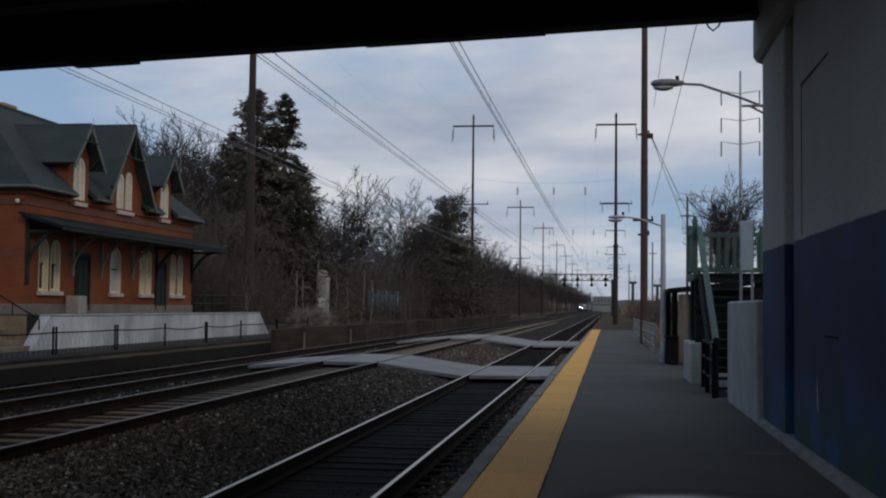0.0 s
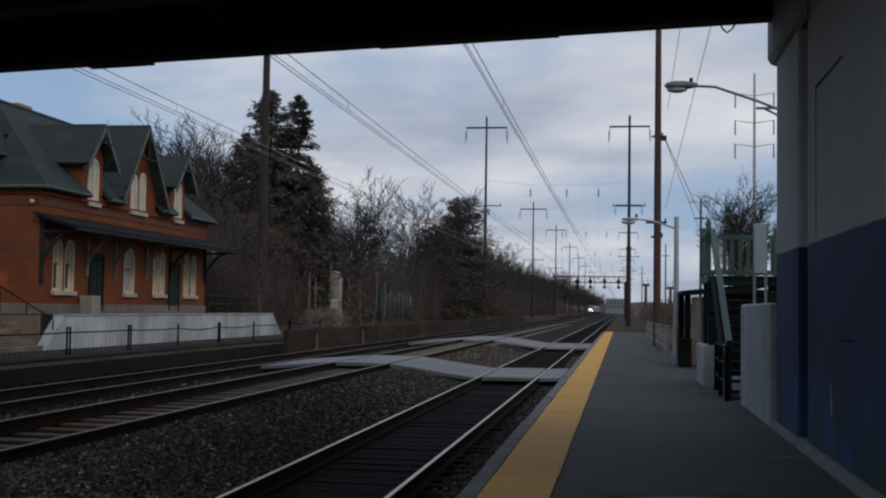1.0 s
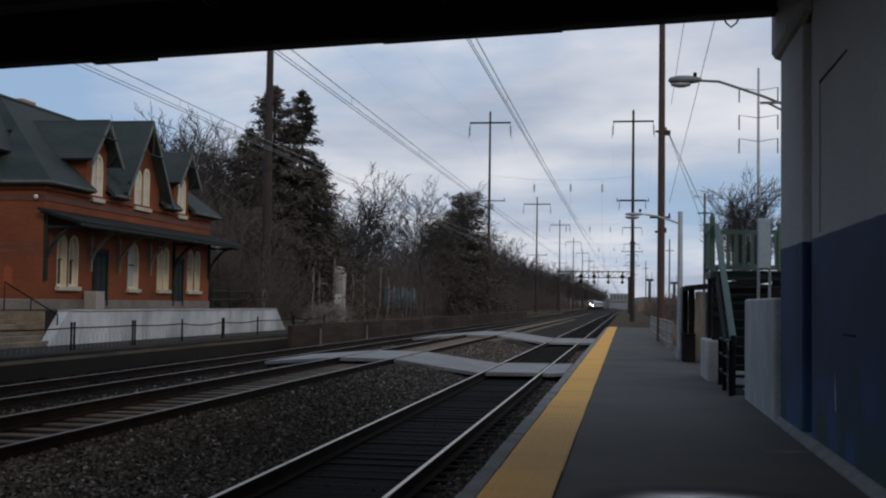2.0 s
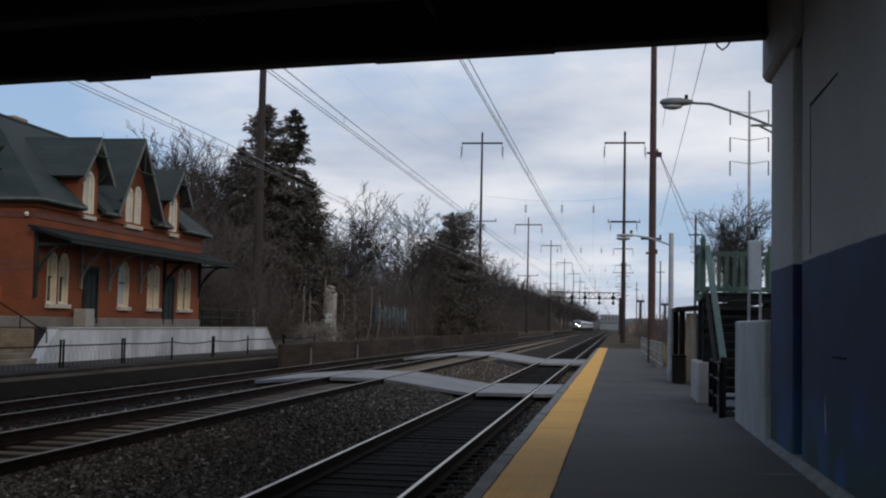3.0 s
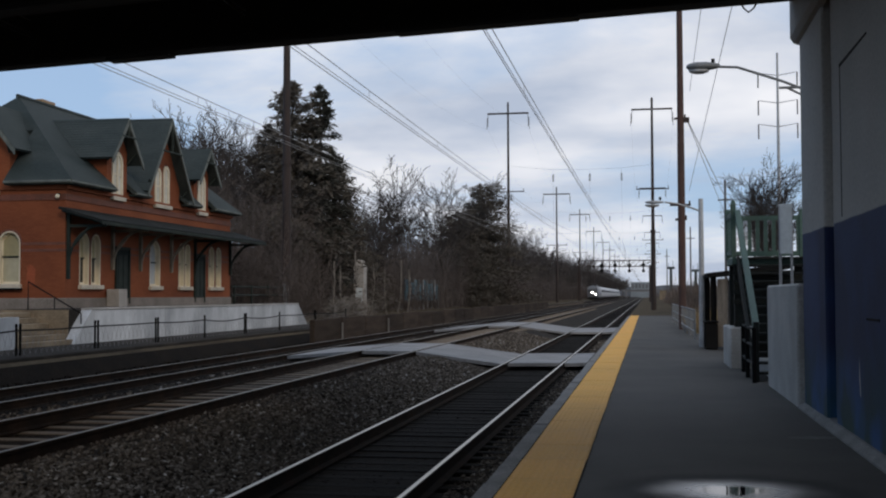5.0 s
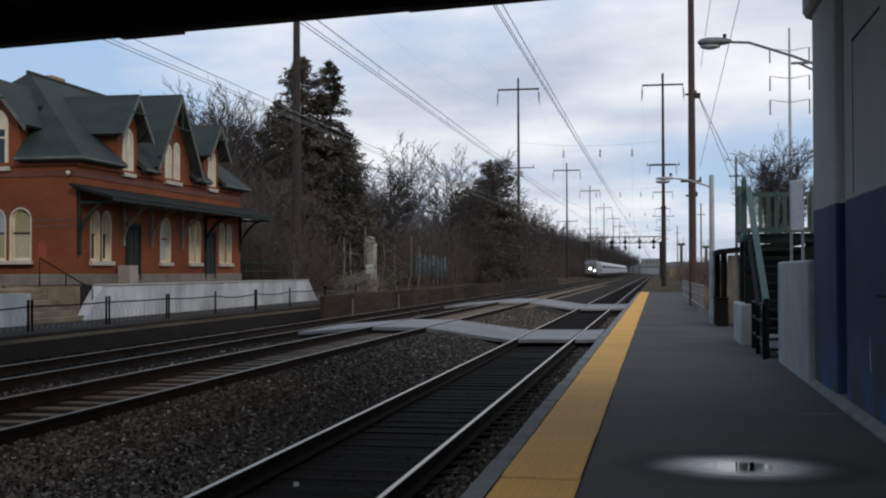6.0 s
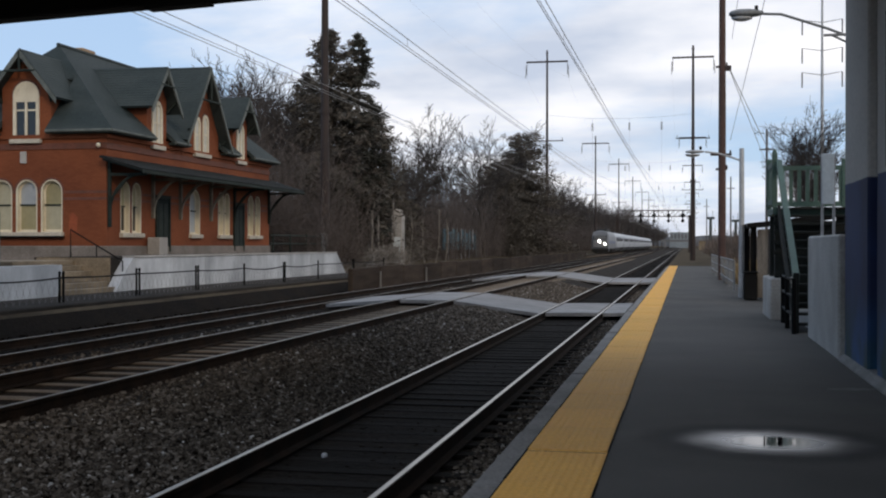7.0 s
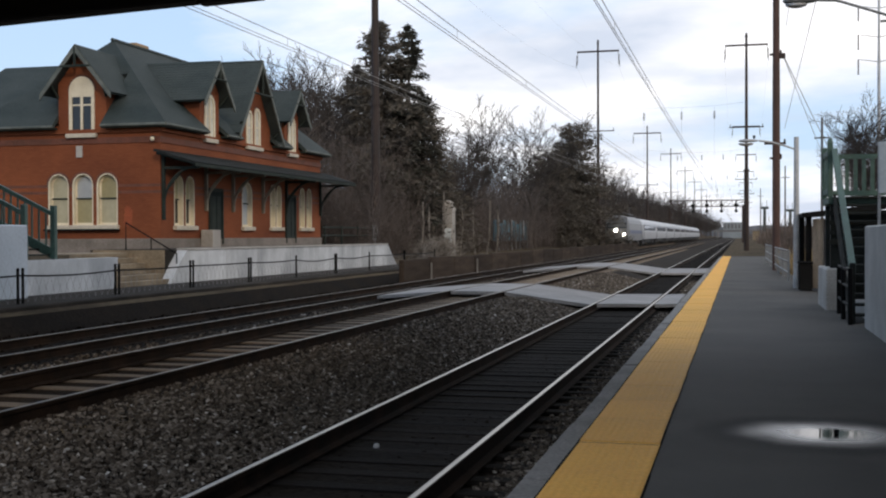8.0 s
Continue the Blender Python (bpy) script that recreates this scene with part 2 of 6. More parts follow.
WEATHERED = mat("weathered pale bracket paint", (0.15, 0.135, 0.105), (0.27, 0.245, 0.19), 2, 20, 0.7, 0.1)
BARGE = mat("weathered grey-green bargeboard paint", (0.075, 0.088, 0.08), (0.13, 0.145, 0.13), 2, 20, 0.7, 0.1)
DOOR = mat("dark green door", (0.010, 0.014, 0.014), (0.018, 0.025, 0.024), 2, 20, 0.8, 0.1, spec=0.1)
BRICK_CHIMNEY = mat("buff chimney brick", (0.28, 0.19, 0.11), (0.36, 0.25, 0.15), 2, 25, 0.9, 0.3)
STEEL = mat("brown weathered steel", (0.02, 0.0125, 0.0105), (0.036, 0.023, 0.019), 1.0, 25, 0.75, 0.2, grain=0.25)
STEEL_RED = mat("red-brown painted steel", (0.045, 0.023, 0.018), (0.078, 0.039, 0.03), 0.8, 20, 0.75, 0.2, grain=0.25)
STEEL_FAR = mat("dull grey-brown steel", (0.06, 0.055, 0.055), (0.09, 0.08, 0.08), 1.0, 25, 0.75, 0.2)
GALV = mat("galvanised steel", (0.33, 0.34, 0.35), (0.45, 0.46, 0.47), 2.0, 30, 0.5, 0.1, metal=0.4)
LAMP_GREY = mat("grey lamp housing", (0.13, 0.14, 0.145), (0.19, 0.2, 0.205), 2.0, 30, 0.5, 0.1)
WIRE = mat("weathered copper wire", (0.16, 0.16, 0.16), (0.24, 0.24, 0.24), 2.0, 30, 0.6, 0.0)
INSULATOR = mat("glazed insulator", (0.10, 0.09, 0.09), (0.16, 0.15, 0.15), 2, 20, 0.3, 0.0)
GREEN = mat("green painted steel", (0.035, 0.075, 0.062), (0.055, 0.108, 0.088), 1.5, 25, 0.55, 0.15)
# much darker than GREEN, for treads, stringers, posts and back boards
GREEN_DARK = mat("dark grey-green steel", (0.009, 0.011, 0.0105), (0.02, 0.0235, 0.022), 1.5, 25, 0.75, 0.15, spec=0.2)
BLACK = mat("black painted metal", (0.006, 0.006, 0.006), (0.012, 0.012, 0.012), 1.5, 25, 0.8, 0.1, spec=0.08)
SOOT = mat("sooty bridge steel", (0.012, 0.011, 0.010), (0.025, 0.022, 0.02), 1.0, 20, 0.85, 0.2)
WALL_GREY = mat("painted grey concrete", (0.3, 0.28, 0.255), (0.4, 0.375, 0.34), 0.35, 20, 0.85, 0.25, grain=0.1)
BARK = mat("grey-brown bark", (0.034, 0.027, 0.022), (0.066, 0.054, 0.045), 3, 20, 0.95, 0.5)
BARK_PALE = mat("pale grey bark", (0.13, 0.115, 0.10), (0.22, 0.2, 0.175), 3, 20, 0.95, 0.4)
TWIG = mat("winter twigs", (0.03, 0.025, 0.022), (0.06, 0.051, 0.046), 0.5, 5, 0.95, 0.0)
SCRUB = mat("brown winter scrub", (0.068, 0.053, 0.045), (0.13, 0.105, 0.09), 0.3, 4, 1.0, 0.0, island=0.35)
NEEDLE = mat("dark conifer needles", (0.022, 0.024, 0.018), (0.042, 0.043, 0.032), 0.6, 6, 0.95, 0.0, island=0.2)
NEEDLE_PALE = mat("dull brown-green needles", (0.055, 0.048, 0.038), (0.105, 0.092, 0.074), 0.6, 6, 0.95, 0.0, island=0.2)
TEAL = mat("teal fence sheeting", (0.014, 0.06, 0.085), (0.03, 0.10, 0.13), 0.6, 10, 0.7, 0.1, random_tone=0.2)
GREY_WOOD = mat("weathered grey timber", (0.10, 0.088, 0.075), (0.17, 0.155, 0.135), 1.5, 20, 0.9, 0.3, stretch=(4, 4, 0.5))
STRAW = mat("dry straw-coloured brush", (0.24, 0.17, 0.08), (0.33, 0.25, 0.13), 1, 10, 0.9, 0.2, island=0.3)
STAINLESS = mat("fluted stainless steel", (0.36, 0.365, 0.375), (0.47, 0.475, 0.485), 0.3, 12, 0.38, 0.05, metal=0.75, grain=0.08)
LOCO_GREY = mat("grey locomotive paint", (0.10, 0.105, 0.112), (0.15, 0.155, 0.162), 0.5, 12, 0.4, 0.03, grain=0.06)
LOCO_DARK = mat("dark running gear", (0.015, 0.015, 0.016), (0.03, 0.03, 0.03), 1, 12, 0.7, 0.1)
BAND_BLUE = mat("blue stripe paint", (0.03, 0.05, 0.12), (0.04, 0.06, 0.15), 1, 12, 0.4, 0.0)
HEADLIGHT = glow("lit headlight", (1.0, 0.95, 0.85), 60)
SIGN_BACK = mat("bare sign sheet", (0.5, 0.55, 0.57), (0.6, 0.65, 0.67), 1, 15, 0.5, 0.05, grain=0.08)
# distance haze is mixed into this pale blue-grey
HAZE_BLOCK = mat("hazy far building", (0.19, 0.225, 0.25), (0.24, 0.28, 0.305), 0.1, 2, 0.8, 0.0)


def painted_wall():
    """Abutment paint: grey above, a ragged blue field below, some green and bare marks."""
    m = mat("blue and grey mural paint", (0.37, 0.345, 0.31), (0.48, 0.45, 0.41), 0.35, 20, 0.8, 0.25, grain=0.1)
    t = m.node_tree
    bsdf = t.nodes["Principled BSDF"]
    old = bsdf.inputs["Base Color"].links[0].from_socket
    tc = t.nodes.new("ShaderNodeTexCoord")
    sp = t.nodes.new("ShaderNodeSeparateXYZ")
    t.links.new(tc.outputs["Object"], sp.inputs[0])
    nz = t.nodes.new("ShaderNodeTexNoise")
    nz.inputs["Scale"].default_value, nz.inputs["Detail"].default_value = 1.2, 4
    t.links.new(tc.outputs["Object"], nz.inputs["Vector"])

    def step(socket, low, high, wobble):
        add = t.nodes.new("ShaderNodeMath")
        add.operation = "MULTIPLY_ADD"
        add.inputs[1].default_value = wobble
        t.links.new(nz.outputs["Fac"], add.inputs[0])
        t.links.new(socket, add.inputs[2])
        r = t.nodes.new("ShaderNodeMapRange")
        r.inputs["From Min"].default_value, r.inputs["From Max"].default_value = low, high
        t.links.new(add.outputs[0], r.inputs["Value"])
        return r.outputs["Result"]

    def mix(fac, a, b):
        n = t.nodes.new("ShaderNodeMix")
        n.data_type = "RGBA"
        t.links.new(fac, n.inputs["Factor"])
        for key, s in (("A", a), ("B", b)):
            if isinstance(s, tuple):
                n.inputs[key].default_value = (*s, 1)
            else:
                t.links.new(s, n.inputs[key])
        return n.outputs["Result"]

    patch = t.nodes.new("ShaderNodeTexNoise")
    patch.inputs["Scale"].default_value, patch.inputs["Detail"].default_value = 0.7, 3
    t.links.new(tc.outputs["Object"], patch.inputs["Vector"])
    pr = t.nodes.new("ShaderNodeMapRange")
    pr.inputs["From Min"].default_value, pr.inputs["From Max"].default_value = 0.45, 0.6
    t.links.new(patch.outputs["Fac"], pr.inputs["Value"])
    blues = mix(pr.outputs["Result"], (0.011, 0.03, 0.105), (0.013, 0.021, 0.065))
    low = step(sp.outputs["Z"], 0.5, 1.7, 1.0)
    bright = t.nodes.new("ShaderNodeTexNoise")
    bright.inputs["Scale"].default_value, bright.inputs["Detail"].default_value = 0.9, 2
    t.links.new(tc.outputs["Object"], bright.inputs["Vector"])
    br = t.nodes.new("ShaderNodeMapRange")
    br.inputs["From Min"].default_value, br.inputs["From Max"].default_value = 0.48, 0.62
    t.links.new(bright.outputs["Fac"], br.inputs["Value"])
    lower = mix(br.outputs["Result"], (0.014, 0.045, 0.03), (0.016, 0.075, 0.2))
    field = mix(low, lower, blues)
    top = step(sp.outputs["Z"], 2.555, 2.575, 0.03)
    t.links.new(mix(top, field, old), bsdf.inputs["Base Color"])
    return m


MURAL = painted_wall()


def add_domes(m, pitch=0.06):
    """Raised round studs in a square grid, as relief."""
    t = m.node_tree
    bsdf = t.nodes["Principled BSDF"]
    tc = t.nodes.new("ShaderNodeTexCoord")
    sp = t.nodes.new("ShaderNodeSeparateXYZ")
    t.links.new(tc.outputs["Object"], sp.inputs[0])
    waves = []
    for axis in ("X", "Y"):
        a = t.nodes.new("ShaderNodeMath")
        a.operation = "MULTIPLY"
        a.inputs[1].default_value = 2 * math.pi / pitch
        t.links.new(sp.outputs[axis], a.inputs[0])
        b = t.nodes.new("ShaderNodeMath")
        b.operation = "SINE"
        t.links.new(a.outputs[0], b.inputs[0])
        waves.append(b)
    add = t.nodes.new("ShaderNodeMath")
    t.links.new(waves[0].outputs[0], add.inputs[0])
    t.links.new(waves[1].outputs[0], add.inputs[1])
    r = t.nodes.new("ShaderNodeMapRange")
    r.inputs["From Min"].default_value, r.inputs["From Max"].default_value = 0.3, 1.2
    t.links.new(add.outputs[0], r.inputs["Value"])
    bp = t.nodes.new("ShaderNodeBump")
    bp.inputs["Strength"].default_value, bp.inputs["Distance"].default_value = 1.0, 0.008
    t.links.new(r.outputs["Result"], bp.inputs["Height"])
    old = bsdf.inputs["Normal"].links[0].from_socket
    t.links.new(old, bp.inputs["Normal"])
    t.links.new(bp.outputs[0], bsdf.inputs["Normal"])


add_domes(YELLOW)
FAR_DULL = mat("dull far concrete", (0.12, 0.12, 0.125), (0.17, 0.17, 0.175), 0.2, 2, 0.9, 0.0)
FAR_DARK = mat("dull dark green paint", (0.05, 0.065, 0.068), (0.08, 0.098, 0.1), 0.5, 5, 0.8, 0.0)
# the blue-grey of distance haze is put into the colour of the woods
HAZE_WOODS = mat("far hazy woods", (0.13, 0.145, 0.165), (0.18, 0.195, 0.22), 0.02, 0.3, 1.0, 0.0, spec=0.0)
STAIR_BLUE = mat("pale blue-white wall paint", (0.44, 0.5, 0.56), (0.54, 0.6, 0.66), 0.8, 14, 0.8, 0.2, grain=0.08)
STEP_STONE = mat("worn buff stone", (0.17, 0.13, 0.085), (0.27, 0.215, 0.145), 1.5, 20, 0.9, 0.4)
DRY_GRASS = mat("dry winter grass", (0.11, 0.088, 0.055), (0.19, 0.155, 0.105), 0.6, 10, 0.95, 0.0, island=0.35, spec=0.1)


# ---- mesh helpers ----
class Shape:
    """Collects vertices and faces of one mesh."""

    def __init__(self):
        self.v, self.f, self.m = [], [], []

    def add(self, verts, faces, slot=0):
        o = len(self.v)
        self.v += [tuple(p) for p in verts]
        self.f += [tuple(i + o for i in f) for f in faces]
        self.m += [slot] * len(faces)
        return self

    def box(self, x0, x1, y0, y1, z0, z1, slot=0, c=0.0):
        if c:
            return self.chamfer(x0, x1, y0, y1, z0, z1, c, slot)
        v = [(x, y, z) for x in (x0, x1) for y in (y0, y1) for z in (z0, z1)]
        return self.add(v, [(0, 1, 3, 2), (4, 6, 7, 5), (0, 4, 5, 1), (2, 3, 7, 6), (0, 2, 6, 4), (1, 5, 7, 3)], slot)

    def chamfer(self, x0, x1, y0, y1, z0, z1, c, slot=0):
        """A box whose twelve edges are cut."""
        pts, idx = [], {}
        lim = ((x0, x1), (y0, y1), (z0, z1))
        for s in itertools.product((0, 1), repeat=3):
            for a in range(3):
                p = [lim[i][s[i]] + (0 if i == a else (c if s[i] == 0 else -c)) for i in range(3)]
                idx[s, a] = len(pts)
                pts.append(p)
        faces = []
        for a in range(3):
            b, d = (a + 1) % 3, (a + 2) % 3
            for side in (0, 1):
                quad = []
                for sb, sd in ((0, 0), (1, 0), (1, 1), (0, 1)):
                    s = [0, 0, 0]
                    s[a], s[b], s[d] = side, sb, sd
                    quad.append(idx[tuple(s), a])
                faces.append(tuple(quad if side else quad[::-1]))
            for sb, sd in itertools.product((0, 1), repeat=2):
                s0, s1 = [0, 0, 0], [0, 0, 0]
                s0[b], s0[d], s1[b], s1[d], s1[a] = sb, sd, sb, sd, 1
                s0, s1 = tuple(s0), tuple(s1)
                q = (idx[s0, b], idx[s1, b], idx[s1, d], idx[s0, d])
                faces.append(q if sb == sd else q[::-1])
        for s in itertools.product((0, 1), repeat=3):
            q = tuple(idx[s, a] for a in range(3))
            faces.append(q if sum(s) % 2 else q[::-1])
        return self.add(pts, faces, slot)

    def cyl(self, p, q, r0, r1=None, n=8, slot=0, caps=True):
        r1 = r0 if r1 is None else r1
        p, q = Vector(p), Vector(q)
        ax = (q - p).normalized()
        u = ax.orthogonal().normalized()
        w = ax.cross(u)
        v = []
        for c, r in ((p, r0), (q, r1)):
            v += [c + (u * math.cos(2 * math.pi * i / n) + w * math.sin(2 * math.pi * i / n)) * r for i in range(n)]
        f = [(i, (i + 1) % n, n + (i + 1) % n, n + i) for i in range(n)]
        if caps:
            f += [tuple(range(n))[::-1], tuple(range(n, 2 * n))]
        return self.add(v, f, slot)

    def tube(self, pts, r, n=6, slot=0):
        pts = [Vector(p) for p in pts]
        rings, u = [], None
        for i, p in enumerate(pts):
            d = (pts[min(i + 1, len(pts) - 1)] - pts[max(i - 1, 0)]).normalized()
            u = d.orthogonal().normalized() if u is None else (u - d * u.dot(d)).normalized()
            w = d.cross(u)
            rings.append([p + (u * math.cos(2 * math.pi * k / n) + w * math.sin(2 * math.pi * k / n)) * r for k in range(n)])
        return self.loft(rings, slot)

    def prism(self, outline, axis, a, b, slot=0):
        """A flat outline pushed along an axis from a to b. The outline gives the other two coordinates in their order."""
        n = len(outline)

        def at(p, k):
            p = list(p)
            p.insert(axis, k)
            return p
        v = [at(p, a) for p in outline] + [at(p, b) for p in outline]
        f = [(i, (i + 1) % n, n + (i + 1) % n, n + i) for i in range(n)] + [tuple(range(n))[::-1], tuple(range(n, 2 * n))]
        return self.add(v, f, slot)

    def loft(self, rings, slot=0, caps=True):
        n = len(rings[0])
        v = [p for r in rings for p in r]
        f = []
        for k in range(len(rings) - 1):
            f += [(k * n + i, k * n + (i + 1) % n, (k + 1) * n + (i + 1) % n, (k + 1) * n + i) for i in range(n)]
        if caps:
            f += [tuple(range(n))[::-1], tuple(range((len(rings) - 1) * n, len(rings) * n))]
        return self.add(v, f, slot)

    def mesh(self, name, materials, smooth=False, tidy=True):
        me = bpy.data.meshes.new(name)
        me.from_pydata(self.v, [], self.f)
        for m in materials if isinstance(materials, (list, tuple)) else [materials]:
            me.materials.append(m)
        if any(self.m):
            me.polygons.foreach_set("material_index", self.m)
        if smooth:
            me.polygons.foreach_set("use_smooth", [True] * len(me.polygons))
        if tidy and len(self.f) < 20000:
            bm = bmesh.new()
            bm.from_mesh(me)
            bmesh.ops.recalc_face_normals(bm, faces=bm.faces)
            bm.to_mesh(me)
            bm.free()
        me.update()
        return me


def part(name, shape, materials, parent, label="", smooth=False):
    ob = new(name, shape.mesh(name, materials, smooth) if isinstance(shape, Shape) else shape)
    ob.parent = parent
    return tagged(ob, label)


def thing(name, label, category, at=(0, 0, 0), turn=0, group="", kind=""):
    ob = new(name)
    ob.empty_display_size = 0.2
    ob.matrix_basis = pose(*at, 0, 0, turn)
    return tagged(ob, label, category, group, kind)


def solid(name, shape, materials, label, category, group="", kind="", at=(0, 0, 0), turn=0, smooth=False):
    ob = new(name, shape.mesh(name, materials, smooth))
    ob.matrix_basis = pose(*at, 0, 0, turn)
    return tagged(ob, label, category, group, kind)


# ---- ground ----
T1, T2, T3, T4 = -2.91, -6.82, -11.35, -14.4
Z1, Z2, Z3, Z4 = -0.09, 0.21, -0.07, 0.2
FAR_Z = 0.22


def ground_profile():
    """Height of the ground across the line: pairs of x and z."""
    return [(-900, 14), (-300, 4.5), (-80, 2.2), (-40, 1.3), (-26, 0.9), (-20, 0.35), (-17.2, 0.2), (-14.1, 0.1), (-13.6, -0.3), (-12.9, -0.24), (-9.6, -0.22),
            (-8.6, 0.0), (-6.14, 0.0), (-6.0, 0.06), (-5.35, 0.05), (-4.3, -0.2), (-3.8, -0.30), (-2.0, -0.32), (-1.6, -0.29), (-1.0, -0.3), (5.0, -0.1), (9, 0.3), (40, 0.6), (900, 2)]


def make_ground():
    prof = ground_profile()
    ys = [-60, -20, 0, 20, 40, 60, 90, 130, 200, 300, 450, 700, 1200, 2500]
    s = Shape()
    v = [(x, y, z) for y in ys for x, z in prof]
    n = len(prof)
    f = []
    slots = []
    for j in range(len(ys) - 1):
        for i in range(n - 1):
            f.append((j * n + i, j * n + i + 1, (j + 1) * n + i + 1, (j + 1) * n + i))
            mid = (prof[i][0] + prof[i + 1][0]) / 2
            slots.append(2 if -14.9 < mid < -9.0 else 1 if -9.0 < mid < -1.3 else 0)
    s.add(v, f)
    s.m = slots
    solid("ground", s, [EARTH, BALLAST, OILY], "grey ballast and brown winter earth along the line", "ground", kind="structure")
    # the oily, dark strip between the rails of the platform track
    d = Shape()
    d.add([(T1 - 0.745, -20, -0.287), (T1 + 0.745, -20, -0.287), (T1 + 0.745, 400, -0.287), (T1 - 0.745, 400, -0.287)], [(0, 1, 2, 3)])
    solid("track_bed", d, OILY, "oil-blackened ballast between the platform rails", "track bed", kind="structure")
    # rusty brown dirt packed between the sleepers of the middle track
    d = Shape()
    for x0, x1 in ((T2 - 1.5, T2 - 0.79), (T2 - 0.71, T2 + 0.71)):
        d.add([(x0, -20, 0.019), (x1, -20, 0.019), (x1, 29.8, 0.019), (x0, 29.8, 0.019)], [(0, 1, 2, 3)])
    solid("packed_dirt", d, DIRT, "rusty brown dirt packed between the sleepers", "track bed", kind="structure")


make_ground()

# ---- platform ----
PLAT_END = 93.0
SL, SR, EDGE_X = -1.265, -0.616, -1.47


def make_platform():
    s = Shape()
    s.box(SR + 0.004, 6.0, -14, PLAT_END, -0.6, 0.0)
    solid("platform", s, ASPHALT, "worn dark asphalt station platform with damp patches", "platform", kind="structure")
    k = thing("platform_edge", "grey concrete platform edging along the platform track", "platform edge", kind="structure")
    y, i = -13.9, 0
    while y < PLAT_END:
        e = Shape().box(EDGE_X + 0.01 * math.sin(i * 2.1), SL - 0.004, y + 0.006, min(y + 2.42, PLAT_END), -0.55, -0.006 - 0.006 * (i % 3), c=0.012)
        part("edge_stone", e, EDGE, k)
        y += 2.43
        i += 1


make_platform()


def rail_shape(x, z, y0, y1):
    """A rail: worn bright head on a rusty web and foot."""
    s = Shape()
    out = [(-0.075, -0.172), (0.075, -0.172), (0.075, -0.16), (0.012, -0.14), (0.012, -0.045), (0.036, -0.036), (0.036, -0.004), (-0.036, -0.004), (-0.036, -0.036), (-0.012, -0.045), (-0.012, -0.14), (-0.075, -0.16)]
    s.prism([(x + a, z + b) for a, b in out], 1, y0, y1, 0)
    s.prism([(x - 0.022, z - 0.0035), (x + 0.022, z - 0.0035), (x + 0.018, z), (x - 0.018, z)], 1, y0, y1, 1)
    return s


def make_track(name, xc, z, spacing, phase, material, label, start=-16.0):
    tr = thing(name, label, "railway track", kind="structure")
    for side in (-1, 1):
        part("rail", rail_shape(xc + side * 0.7525, z, start, 900), [RUST, RAIL_TOP if name == "track_1" else RAIL_DULL], tr, "steel rail with a polished head")
    tie = Shape().box(-1.28, 1.28, -0.112, 0.112, -0.20, -0.012, c=0.02).mesh("sleeper", material)
    rnd = random.Random(name)
    first = int((-6 - phase) / spacing)
    for i in range(230):
        y = phase + (first + i) * spacing
        if y < start:
            continue
        ob = new("sleeper", tie)
        ob.parent = tr
        proud = 0.0 if name != "track_2" else 0.05 if y > 35.5 else 0.01
        ob.matrix_basis = pose(xc + rnd.uniform(-0.03, 0.03), y, z - 0.172 + proud + rnd.uniform(-0.012, 0.004), 0, 0, rnd.uniform(-0.8, 0.8))
    far = Shape()
    for i in range(230, 420):
        y = phase + (first + i) * spacing
        far.box(xc - 1.28, xc + 1.28, y - 0.12, y + 0.12, z - 0.3, z - 0.184)
    tagged(part("far_sleepers", far, material, tr), kind="stuff")


make_track("track_1", T1, Z1, 0.53, 0.1, TIE_WOOD, "platform track with bright rails on dark timber sleepers")
make_track("track_2", T2, Z2, 0.61, 10.66, TIE_CONCRETE, "middle track on pale concrete sleepers")
make_track("track_3", T3, Z3, 0.61, 0.3, TIE_CONCRETE, "far main track on concrete sleepers")
make_track("track_4", T4, Z4, 0.61, 0.4, TIE_CONCRETE, "outermost track behind a low timber barrier", 66.0)


